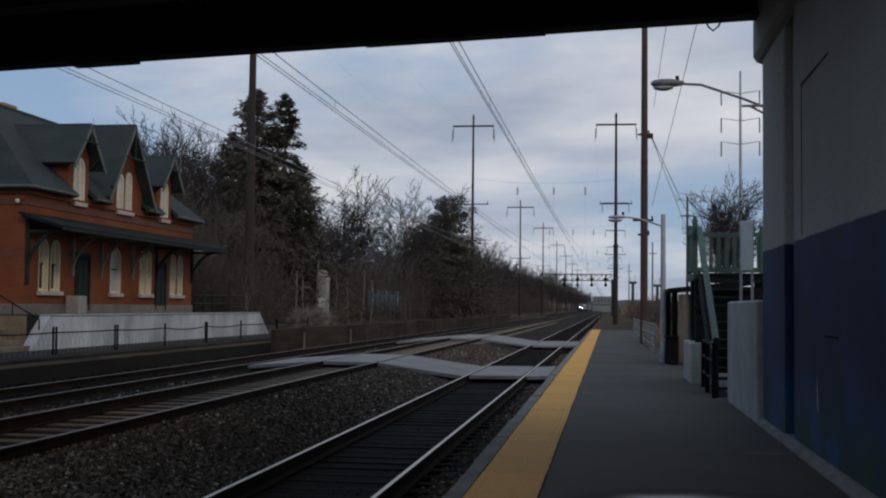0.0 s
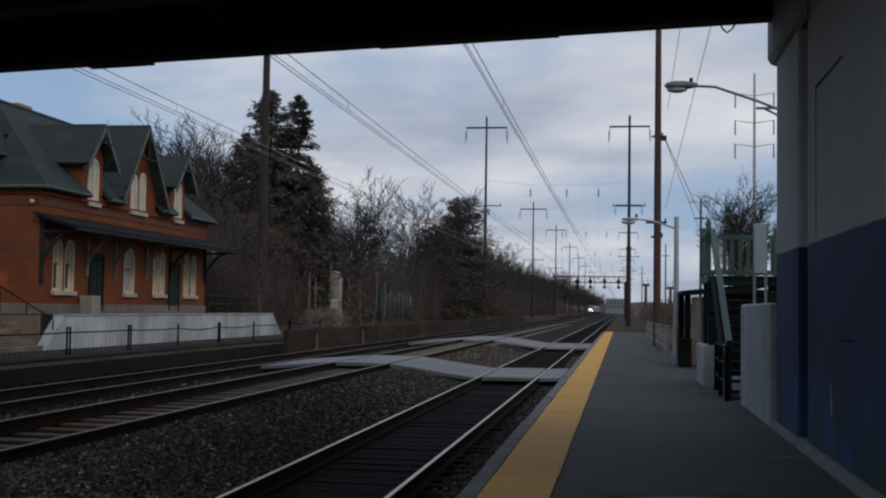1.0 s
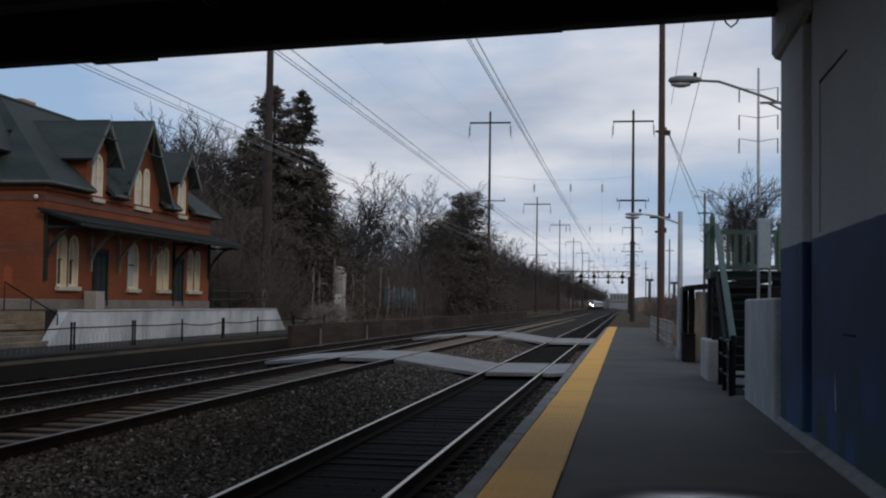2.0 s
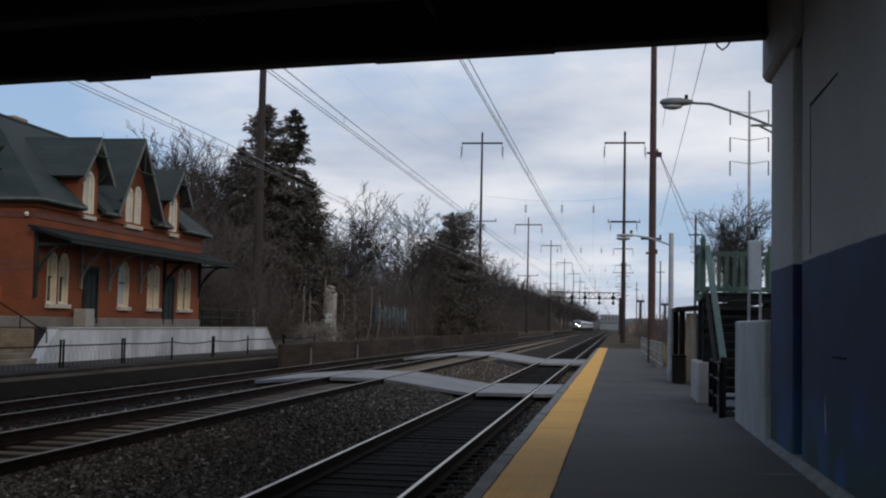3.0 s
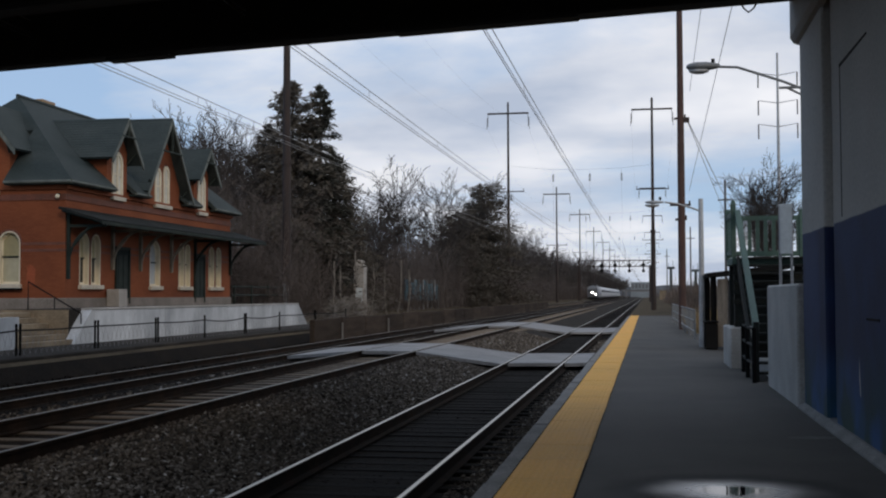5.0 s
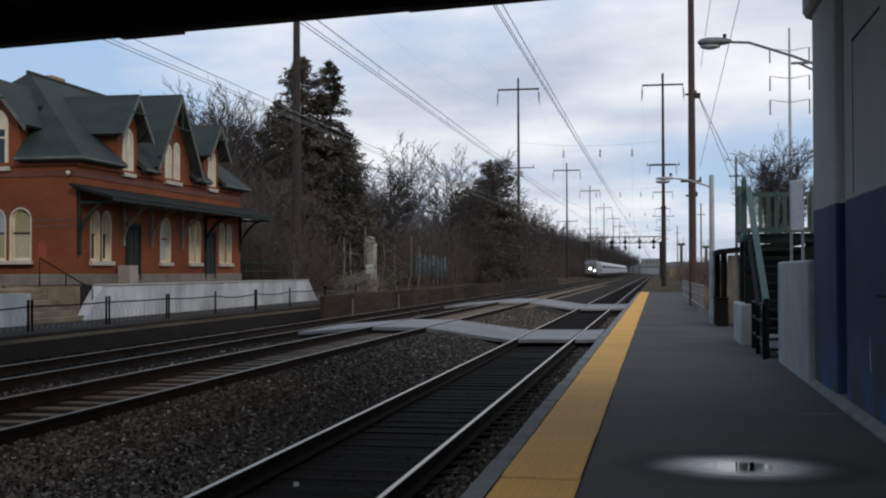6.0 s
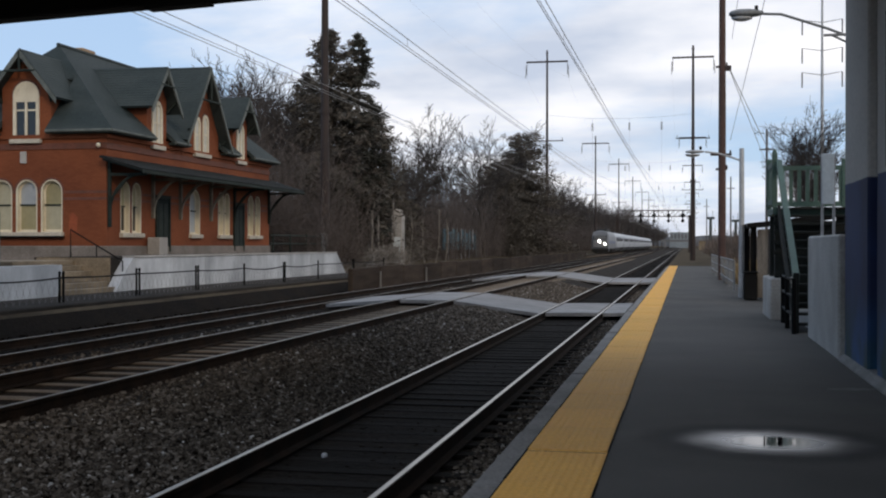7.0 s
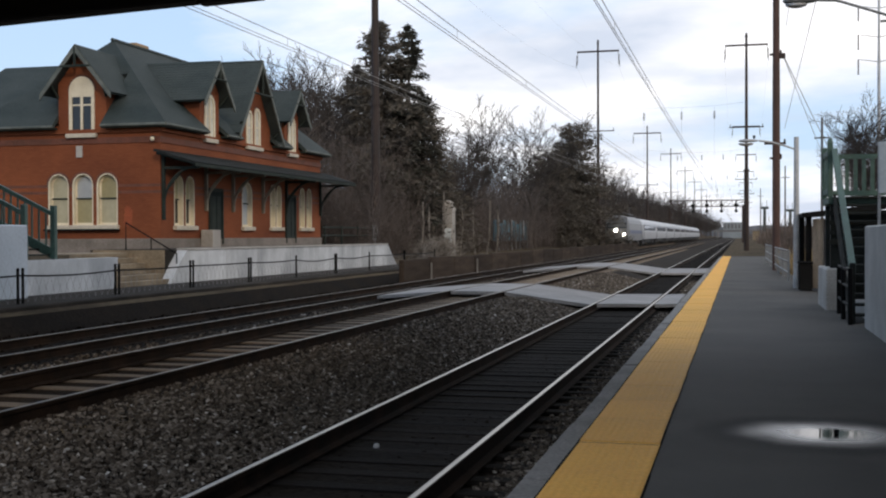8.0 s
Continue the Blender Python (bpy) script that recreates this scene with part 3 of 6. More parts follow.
def make_ballast():
    """Loose stones on the bed, finer and fewer with distance."""
    rnd = random.Random(5)
    prof = ground_profile()

    def z_at(x):
        for (xa, za), (xb, zb) in zip(prof, prof[1:]):
            if xa <= x <= xb:
                return za + (zb - za) * (x - xa) / (xb - xa)
        return 0
    v, f = [], []
    base = [Vector(p).normalized() for p in ((1, 1, 1), (-1, -1, 1), (-1, 1, -1), (1, -1, -1), (0.2, 0.1, 1.2), (-1.1, 0.2, 0.1))]
    tri = [(0, 4, 3), (4, 1, 3), (4, 0, 2), (4, 2, 5), (4, 5, 1), (0, 3, 2), (3, 1, 2), (1, 5, 2)]

    def stone(x, y, z, r):
        nonlocal v, f
        o = len(v)
        rot = Euler((rnd.uniform(0, 6), rnd.uniform(0, 6), rnd.uniform(0, 6))).to_matrix()
        for b in base:
            p = rot @ (b * r * rnd.uniform(0.7, 1.2))
            v.append((x + p.x, y + p.y, z + p.z * 0.75))
        f.extend(tuple(i + o for i in t) for t in tri)
    for _ in range(62000):
        y = 4 + 46 * rnd.random() ** 1.9
        zone = rnd.random()
        x = rnd.uniform(-5.35, -3.75) if zone < 0.62 else rnd.uniform(-2.0, -1.45) if zone < 0.74 else rnd.uniform(-10.2, -8.2) if zone < 0.82 else rnd.uniform(-5.98, -5.3) if zone < 0.93 else rnd.uniform(-5.5, -3.75)
        if 29.9 < y < 35.4:
            continue
        z = z_at(x) + (0.02 if x > -7 or x < -8 else 0.0)
        stone(x, y, z, rnd.uniform(0.013, 0.036) * (1 + y / 60))
    s = Shape()
    s.v, s.f, s.m = v, f, [0] * len(f)
    solid("ballast_stones", s, STONE, "loose crushed grey ballast stones beside the tracks", "gravel", kind="stuff")
    dark = Shape()
    v2, f2, v, f = v, f, [], []
    for _ in range(9000):
        y = 4 + 40 * rnd.random() ** 1.8
        if not 29.9 < y < 35.4:
            stone(T1 + rnd.uniform(-0.7, 0.7), y, -0.3, rnd.uniform(0.014, 0.034))
    for _ in range(5200):
        y = 5 + 34 * rnd.random() ** 1.5
        if not 29.9 < y < 35.4 and abs((y - 10.66 + 0.305) % 0.61 - 0.305) > 0.13:
            stone(T2 + rnd.uniform(-0.68, 0.68), y, 0.008, rnd.uniform(0.016, 0.036))
    for _ in range(9000):
        y = 12 + 60 * rnd.random() ** 1.4
        x = rnd.choice((rnd.uniform(-13.7, -12.15), rnd.uniform(-12.0, -10.7), rnd.uniform(-10.5, -9.4)))
        stone(x, y, -0.235, rnd.uniform(0.02, 0.05))
    dark.v, dark.f, dark.m = v, f, [0] * len(f)
    solid("oily_stones", dark, OILY, "oil-blackened stones between and beside the rails", "gravel", kind="stuff")
    p = Shape()
    o = Vector((-3.27, 10.25, -0.292))
    p.loft([[o + Vector((0.026 * r * math.cos(a) * (1 + 0.3 * math.sin(3 * a)), 0.032 * r * math.sin(a), h * 0.55)) for a in [k * math.pi / 4 for k in range(8)]] for r, h in ((0.8, 0), (1.1, 0.03), (0.9, 0.07), (0.4, 0.085))])
    solid("white_stone", p, WHITEWASH, "pale white stone lying between the rails", "stone")

    g = Shape()
    for _ in range(3000):
        y = 4 + 62 * rnd.random() ** 1.5
        x = rnd.gauss(-5.35, 0.13) if rnd.random() < 0.8 else rnd.gauss(-8.5, 0.2)
        if 29.7 < y < 35.6 or noise.noise(Vector((x, y * 0.6, 0))) < -0.12:
            continue
        p = Vector((x, y, z_at(x) - 0.02))
        q = p + Vector((rnd.gauss(0, 0.05), rnd.gauss(0, 0.05), rnd.uniform(0.03, 0.10)))
        g.add([p, p + Vector((rnd.uniform(-0.012, 0.012), 0.012, 0)), q], [(0, 1, 2)])
    solid("dry_grass", g, DRY_GRASS, "dry tan grass growing along the sleeper ends", "grass", kind="stuff")


make_ballast()


def make_crossing(name, y0, y1, drift, label):
    """Boards laid level with the rails, ramped up to the middle track. drift: how far the last ramp slews along the line."""
    k = thing(name, label, "level crossing", kind="structure")
    spans = [(-2.12, -1.55, Z1 - 0.01, Z1 + 0.01, 0.35, 0.35), (T1 - 0.67, T1 + 0.67, Z1, Z1, 0.1, 0.3), (-5.98, -3.72, Z2 - 0.005, Z1 - 0.005, -0.1, -0.2), (T2 - 0.67, T2 + 0.67, Z2, Z2, 0.1, 0.0), (-10.35, -7.65, Z3, Z2 - 0.005, drift, 0.2)]
    for x0, x1, za, zb, da, db in spans:
        s = Shape()
        s.add([(x, y + d, z + h) for h in (-0.09, -0.004) for x, y, z, d in ((x0, y0, za, da), (x1, y0, zb, db), (x1, y1, zb, db), (x0, y1, za, da))],
              [(3, 2, 1, 0), (4, 5, 6, 7), (0, 1, 5, 4), (1, 2, 6, 5), (2, 3, 7, 6), (3, 0, 4, 7)])
        part("crossing_board", s, BOARD, k)


make_crossing("crossing_1", 30.0, 35.1, 2.6, "pale grey crossing boards laid between the rails")
make_crossing("crossing_2", 54.9, 62.6, 1.5, "farther strip of grey crossing boards between the rails")

# ---- far platform and its fence ----
FAR_PAVE = mat("grimy platform paving", (0.018, 0.016, 0.014), (0.042, 0.037, 0.032), 0.8, 20, 0.9, 0.4, grain=0.3, spec=0.1)
FX = -14.75


def make_far_side():
    s = Shape().box(-17.25, FX, -10, 62, -0.5, FAR_Z, c=0.03)
    solid("far_platform", s, FAR_PAVE, "low dirty concrete platform across the tracks", "platform", kind="structure")


make_far_side()


def fence_post(double):
    k = thing("fence_post", "dark iron fence post on the far platform", "fence post", group="far platform fence posts")
    for dx in ((-0.09, 0.09) if double else (0,)):
        part("post", Shape().cyl((0, dx, 0), (0, dx, 0.74), 0.032, 0.032, 8).cyl((0, dx, 0.74), (0, dx, 0.79), 0.045, 0.02, 8), BLACK, k)
    if double:
        part("clamp", Shape().box(-0.02, 0.02, -0.13, 0.13, 0.60, 0.64), BLACK, k)
    return k


def make_fence():
    xs = FX - 0.6
    posts = [14.0, 18.3, 22.4, 26.5, 30.65, 34.75, 38.8, 43.0, 47.25, 52.6, 58.2]
    a, b = fence_post(True), fence_post(False)
    for i, y in enumerate(posts):
        src = b if i in (6, 8, 10) else a
        if i in (0, 6):
            src.matrix_basis = pose(xs, y, FAR_Z)
        else:
            copy_thing(src, pose(xs, y, FAR_Z))
    for i, (p, q) in enumerate(zip(posts, posts[1:])):
        sag = [0.0, 0.02, 0.05, 0.02, 0.01, 0.03, 0.09, 0.07, 0.02, 0.04][i]
        rail = Shape().tube([(xs, p + (q - p) * k / 4, FAR_Z + 0.62 - sag * math.sin(math.pi * k / 4)) for k in range(5)], 0.02, 6)
        solid("fence_rail", rail, BLACK, "bent dark iron rail between the fence posts", "fence rail", group="far platform fence rails")
    mesh_wire = Shape()
    for p, q in zip(posts, posts[1:]):
        n = int((q - p) / 0.28)
        for k in range(n):
            for h in (-1, 1):
                y0 = p + k * 0.28
                mesh_wire.cyl((xs, y0 + (0 if h > 0 else 0.28), FAR_Z + 0.02), (xs, y0 + (0.28 if h > 0 else 0), FAR_Z + 0.6), 0.0035, 0.0035, 3, caps=False)
    solid("wire_mesh", mesh_wire, WIRE, "thin sagging wire mesh of the far platform fence", "wire mesh", kind="stuff")


make_fence()


# ---- bridge overhead and its abutment ----
def make_bridge():
    """A steel span over the camera; its far edge crosses the view at a slight skew."""
    z0 = 6.0
    skew = (20.1 - 17.55) / (-11.2 - 2.2)
    k = thing("road_bridge", "sooty dark steel road bridge overhead", "bridge", kind="structure")

    def ye(x):
        return 17.55 + skew * (x - 2.2)
    xa, xb = -24.0, 14.0
    s = Shape()
    s.add([(xa, ye(xa), z0 + 1.0), (xb, ye(xb), z0 + 1.0), (xb, ye(xb) - 11.2, z0 + 1.0), (xa, ye(xa) - 11.2, z0 + 1.0),
           (xa, ye(xa), z0 + 1.35), (xb, ye(xb), z0 + 1.35), (xb, ye(xb) - 11.2, z0 + 1.35), (xa, ye(xa) - 11.2, z0 + 1.35)],
          [(0, 1, 2, 3), (7, 6, 5, 4), (0, 4, 5, 1), (1, 5, 6, 2), (2, 6, 7, 3), (3, 7, 4, 0)])
    part("deck", s, SOOT, k)
    for i in range(4):
        off = 3.5 * i
        for piece, lo, hi, w in (("bottom_flange", 0.0, 0.05, 0.2), ("web", 0.052, 0.948, 0.02), ("top_flange", 0.95, 0.998, 0.2)):
            g = Shape()
            g.add([(x, ye(x) - off + d - 0.2, z0 + h) for h in (lo, hi) for x, d in ((xa, -w), (xb, -w), (xb, w), (xa, w))],
                  [(3, 2, 1, 0), (4, 5, 6, 7), (0, 1, 5, 4), (1, 2, 6, 5), (2, 3, 7, 6), (3, 0, 4, 7)])
            part(piece, g, SOOT, k)
    for x0, x1, d in ((-9.6, -8.3, 0.05), (-4.0, -1.0, 0.025)):
        pl = Shape()
        pl.add([(x, ye(x) - 0.2 + w, z0 + h) for h in (-d, 0.0) for x, w in ((x0, -0.18), (x1, -0.18), (x1, 0.18), (x0, 0.18))],
               [(3, 2, 1, 0), (4, 5, 6, 7), (0, 1, 5, 4), (1, 2, 6, 5), (2, 3, 7, 6), (3, 0, 4, 7)])
        part("cover_plate", pl, SOOT, k)
    far_pier = Shape().box(-26.0, -24.0, 12, 22, -0.3, 7.0)
    part("far_abutment", far_pier, WALL_GREY, k)


make_bridge()
WALL_X = 2.27


def make_abutment():
    k = thing("abutment_wall", "grey concrete bridge abutment with a blue painted lower half", "wall", kind="structure")
    # the stretch before y 10 is out of view, added to shade the near ground
    part("wall_body", Shape().box(WALL_X + 0.03, WALL_X + 3.0, -15, 14.99, -0.4, 6.9, c=0.02), MURAL, k)
    part("recessed_joint", Shape().box(WALL_X + 0.11, WALL_X + 3.0, 14.994, 15.546, -0.4, 6.9), MURAL, k)
    part("end_pier", Shape().box(WALL_X, WALL_X + 3.0, 15.55, 17.72, -0.4, 6.9, c=0.03), MURAL, k)
    part("corbel", Shape().prism([(WALL_X - 0.11, 7.0), (WALL_X - 0.11, 5.52), (WALL_X - 0.06, 5.44), (WALL_X + 0.02, 5.41), (WALL_X + 0.02, 7.0)], 1, 14.9, 17.9), WALL_GREY, k)
    part("footing", Shape().prism([(WALL_X - 0.10, -0.3), (WALL_X + 0.1, -0.3), (WALL_X + 0.1, 0.10), (WALL_X + 0.0, 0.09), (WALL_X - 0.09, 0.02)], 1, -14, 17.8), EDGE, k)
    slot = Shape()
    slot.box(WALL_X + 0.022, WALL_X + 0.1, 12.2, 12.9, 1.40, 1.425)
    slot.prism([(12.64, 4.41), (14.38, 4.39), (14.38, 4.43), (12.64, 4.43)], 0, WALL_X + 0.022, WALL_X + 0.1)
    slot.box(WALL_X + 0.024, WALL_X + 0.1, 14.35, 14.365, 2.6, 4.39)
    part("cracked_joint", slot, BLACK, k)
    scar = Shape().add([(WALL_X + 0.026, 13.3 + a, 0.55 + b) for a, b in ((0, 0), (0.05, 0.02), (0.09, 0.2), (0.07, 0.45), (0.05, 0.3), (0.01, 0.12))], [(0, 1, 2, 3, 4, 5)])
    part("paint_scar", scar, CONCRETE, k)
    low = Shape().box(2.2, 2.75, 17.9, 22.2, -0.2, 1.84, c=0.03)
    solid("wing_wall", low, CONCRETE, "low pale concrete wing wall beside the platform stairs", "wall", kind="structure")


make_abutment()
solid("cable_loop", Shape().tube([(1.43, 17.62, 6.02), (1.48, 17.72, 5.96), (1.55, 17.76, 5.91), (1.62, 17.74, 5.96), (1.66, 17.62, 6.02)], 0.014, 6), BLACK, "short loop of black cable under the bridge edge", "cable")
# closing wall of the approach behind the camera
solid("retaining_wall", Shape().box(5.8, 6.3, 17.8, 60, -0.4, 2.2, c=0.03), CONCRETE, "concrete retaining wall behind the platform stairs", "wall", kind="structure")


def make_puddle():
    """Shallow rain water in the dip of the asphalt."""
    s = Shape()
    n = 40
    ring = [(0.72 + 0.6 * math.cos(2 * math.pi * i / n) * (1 + 0.05 * math.sin(5 * i)), 10.25 + 0.5 * math.sin(2 * math.pi * i / n) * (1 + 0.06 * math.sin(3 * i + 1)), 0.0025) for i in range(n)]
    s.add([(0.72, 10.25, 0.0025)] + ring, [(0, 1 + i, 1 + (i + 1) % n) for i in range(n)])
    solid("puddle", s, ASPHALT, "shallow rain puddle reflecting the sky on the platform", "puddle", kind="structure")
    for i, (x, y, h) in enumerate(((0.66, 10.25, 0.05), (0.79, 10.25, 0.045))):
        st = Shape().box(-0.006 - 0.014 * i, 0.006 + 0.014 * i, -0.015, 0.015, -0.002, h * 0.8, c=0.005)
        solid("pebble", st, BLACK, "small dark stone standing in the puddle", "stone", group="stones in the puddle", at=(x, y, 0.004))


make_puddle()
# thin irregular patch, paler than the asphalt under it
scuff = Shape()
for k in range(9):
    u = k / 8
    w = 0.05 + 0.09 * math.sin(math.pi * u) + 0.03 * math.sin(k * 2.3)
    scuff.v += [(1.62 + 0.6 * u, 14.12 - w + 0.1 * u, 0.0025), (1.62 + 0.6 * u, 14.12 + w + 0.1 * u, 0.0025)]
scuff.f = [(2 * k, 2 * k + 2, 2 * k + 3, 2 * k + 1) for k in range(8)]
scuff.m = [0] * 8
solid("pale_smear", scuff, EDGE_DULL, "dull pale grey smear on the asphalt by the wall", "smear", kind="structure")


# ---- the station house ----
SILL = mat("pale painted sill", (0.42, 0.38, 0.31), (0.54, 0.49, 0.4), 2, 20, 0.8, 0.2)
HX, HY0, HY1, HB = -20.3, 38.1, 54.6, -27.6
Z_BASE, Z_EAVE, Z_RIDGE = 1.29, 5.8, 9.45


def arch_outline(w, z0, z1, n=10):
    """Half-round-headed outline around the origin across, from z0 to z1."""
    r = w / 2
    return [(-r, z0), (r, z0)] + [(r * math.cos(math.pi * i / n), z1 - r + r * math.sin(math.pi * i / n)) for i in range(n + 1)]


def arched_window(house, on_end, at, w, z0, z1, lights=1, fill=BLIND, half=True):
    """A round-headed window: surround, sash bars, glazing or blind, and a stone sill. on_end: in the wall that faces along the line."""
    win = thing("window", "round-headed window with cream painted joinery", "window")
    win.parent = house
    del win["category"]

    def place(shape):
        if on_end:
            shape.v = [(at + a, HY0 - b, c) for a, b, c in shape.v]
        else:
            shape.v = [(HX + b, at - a, c) for a, b, c in shape.v]
        return shape
    s = Shape()
    out, inn = arch_outline(w, z0, z1), arch_outline(w - 0.26, z0 + 0.1, z1 - 0.13)
    n = len(out)
    v = [(x, 0.06, z) for x, z in out] + [(x, 0.06, z) for x, z in inn] + [(x, -0.08, z) for x, z in inn] + [(x, -0.02, z) for x, z in out]
    f = []
    for i in range(n):
        j = (i + 1) % n
        f += [(i, j, n + j, n + i), (n + i, n + j, 2 * n + j, 2 * n + i), (3 * n + j, 3 * n + i, i, j)]
    s.add(v, f)
    part("frame", place(s), CREAM, win)
    p = Shape()
    p.add([(x, 0.015, z) for x, z in inn], [tuple(range(n))])
    part("pane", place(p), fill, win)
    b = Shape()
    zm = z0 + (z1 - z0) * 0.5
    b.box(-w / 2 + 0.08, w / 2 - 0.08, 0.02, 0.045, zm - 0.03, zm + 0.03)
    for i in range(1, lights):
        x = -w / 2 + w * i / lights
        b.box(x - 0.05, x + 0.05, 0.02, 0.055, z0 + 0.05, z1 - w * 0.12)
    part("sash_bar", place(b), CREAM, win)
    part("sill", place(Shape().box(-w / 2 - 0.1, w / 2 + 0.1, 0.004, 0.16, z0 - 0.16, z0 - 0.002, c=0.015)), SILL, win)
    hood = Shape()
    hood_out = arch_outline(w + 0.16, z1 - w / 2 - 0.2, z1 + 0.08)[2:]
    hood_in = arch_outline(w + 0.004, z1 - w / 2 - 0.2, z1 + 0.002)[2:]
    m = len(hood_out)
    hood.add([(x, 0.03, z) for x, z in hood_out] + [(x, 0.03, z) for x, z in hood_in] + [(x, -0.01, z) for x, z in hood_out], [(i, i + 1, m + i + 1, m + i) for i in range(m - 1)] + [(2 * m + i, 2 * m + i + 1, i + 1, i) for i in range(m - 1)])
    part("brick_hood", place(hood), BRICK_DARK, win)
    return win


def slope(quad, t=0.12):
    """A roof plane with thickness."""
    a = [Vector(p) for p in quad]
    nrm = (a[1] - a[0]).cross(a[2] - a[0]).normalized()
    if nrm.z < 0:
        nrm = -nrm
    n = len(a)
    return [a_ for a_ in a] + [a_ - nrm * t for a_ in a], [tuple(range(n)), tuple(range(n, 2 * n))[::-1]] + [(i, n + i, n + (i + 1) % n, (i + 1) % n) for i in range(n)]


def slate_rows(quad, step=0.14):
    """Courses of slates on a roof plane whose first edge is the eave: each course lifts its lower edge a little."""
    s = Shape()
    e0, e1, r1, r0 = [Vector(p) for p in quad]
    nrm = (e1 - e0).cross(r0 - e0).normalized()
    if nrm.z < 0:
        nrm = -nrm
    n = max(2, int(max((r0 - e0).length, (r1 - e1).length) / step))
    v = []
    for i in range(n + 1):
        for up in (0.006, 0.014):
            v += [e0.lerp(r0, i / n) + nrm * up, e1.lerp(r1, i / n) + nrm * up]
    return s.add(v, [(2 * j, 2 * j + 1, 2 * j + 3, 2 * j + 2) for j in range(2 * n)])


def gable(house, on_end, at, half, apex, z_side, z_wall, depth, wall_half, win):
    """A wall dormer: brick gable, two steep roof planes, bargeboards and a tie bar."""
    d = thing("dormer", "steep brick wall dormer under a slate gable", "dormer")
    d.parent = house
    del d["category"]

    def place(p):
        a, b, c = p
        return (at + a, HY0 - b, c) if on_end else (HX + b, at - a, c)
    pitch = (apex - z_side) / half
    z_w = apex - pitch * wall_half - 0.12
    body = Shape()
    body.add([place(p) for p in ((-wall_half, 0.012, z_wall), (wall_half, 0.012, z_wall), (wall_half, 0.012, z_w), (0, 0.012, apex - 0.12), (-wall_half, 0.012, z_w),
                                 (-wall_half, -depth, z_wall), (wall_half, -depth, z_wall), (wall_half, -depth, z_w), (0, -depth, apex - 0.12), (-wall_half, -depth, z_w))],
             [(0, 1, 2, 3, 4), (9, 8, 7, 6, 5), (0, 5, 6, 1), (1, 6, 7, 2), (2, 7, 8, 3), (3, 8, 9, 4), (4, 9, 5, 0)])
    part("gable_wall", body, BRICK, d)
    for sgn in (-1, 1):
        q = [place((sgn * half, 0.5, z_side)), place((sgn * half, -depth, z_side)), place((0, -depth, apex)), place((0, 0.5, apex))]
        v, f = slope(q, 0.1)
        part("roof_slope", Shape().add(v, f), SLATE, d)
        part("slating", slate_rows(q), SLATE, d)
        bg = Shape()
        o = [place(p) for p in ((0, 0.53, apex - 0.02), (sgn * half, 0.53, z_side - 0.02), (sgn * half, 0.53, z_side - 0.24), (0, 0.53, apex - 0.26),
                                (0, 0.47, apex - 0.02), (sgn * half, 0.47, z_side - 0.02), (sgn * half, 0.47, z_side - 0.24), (0, 0.47, apex - 0.26))]
        bg.add(o, [(0, 1, 2, 3), (7, 6, 5, 4), (0, 4, 5, 1), (1, 5, 6, 2), (2, 6, 7, 3), (3, 7, 4, 0)])
        part("bargeboard", bg, BARGE, d)
        br = Shape().cyl(place((sgn * wall_half, 0.02, z_w - 0.55)), place((sgn * wall_half * 1.1, 0.46, z_w - 0.02)), 0.05, 0.05, 6)
        part("bracket", br, TRIM, d)
    tie = Shape()
    z_t = apex - (apex - z_side) * 0.45
    w_t = half * 0.43
    tie.cyl(place((-w_t, 0.5, z_t)), place((w_t, 0.5, z_t)), 0.05, 0.05, 6).cyl(place((0, 0.5, z_t)), place((0, 0.5, apex - 0.1)), 0.05, 0.05, 6)
    part("gable_tie", tie, TRIM, d)
    return d


def carve(ob, tool_shape):
    """Sinks the openings into a wall."""
    tool = new("tool", tool_shape.mesh("tool", BRICK))
    for me in (ob.data, tool.data):
        bm = bmesh.new()
        bm.from_mesh(me)
        bmesh.ops.recalc_face_normals(bm, faces=bm.faces)
        bm.to_mesh(me)
        bm.free()
    mod = ob.modifiers.new("openings", "BOOLEAN")
    mod.object, mod.operation, mod.solver = tool, "DIFFERENCE", "EXACT"
    dg = bpy.context.evaluated_depsgraph_get()
    dg.update()
    me = bpy.data.meshes.new_from_object(ob.evaluated_get(dg))
    ob.modifiers.clear()
    ob.data = me
    bpy.data.objects.remove(tool)


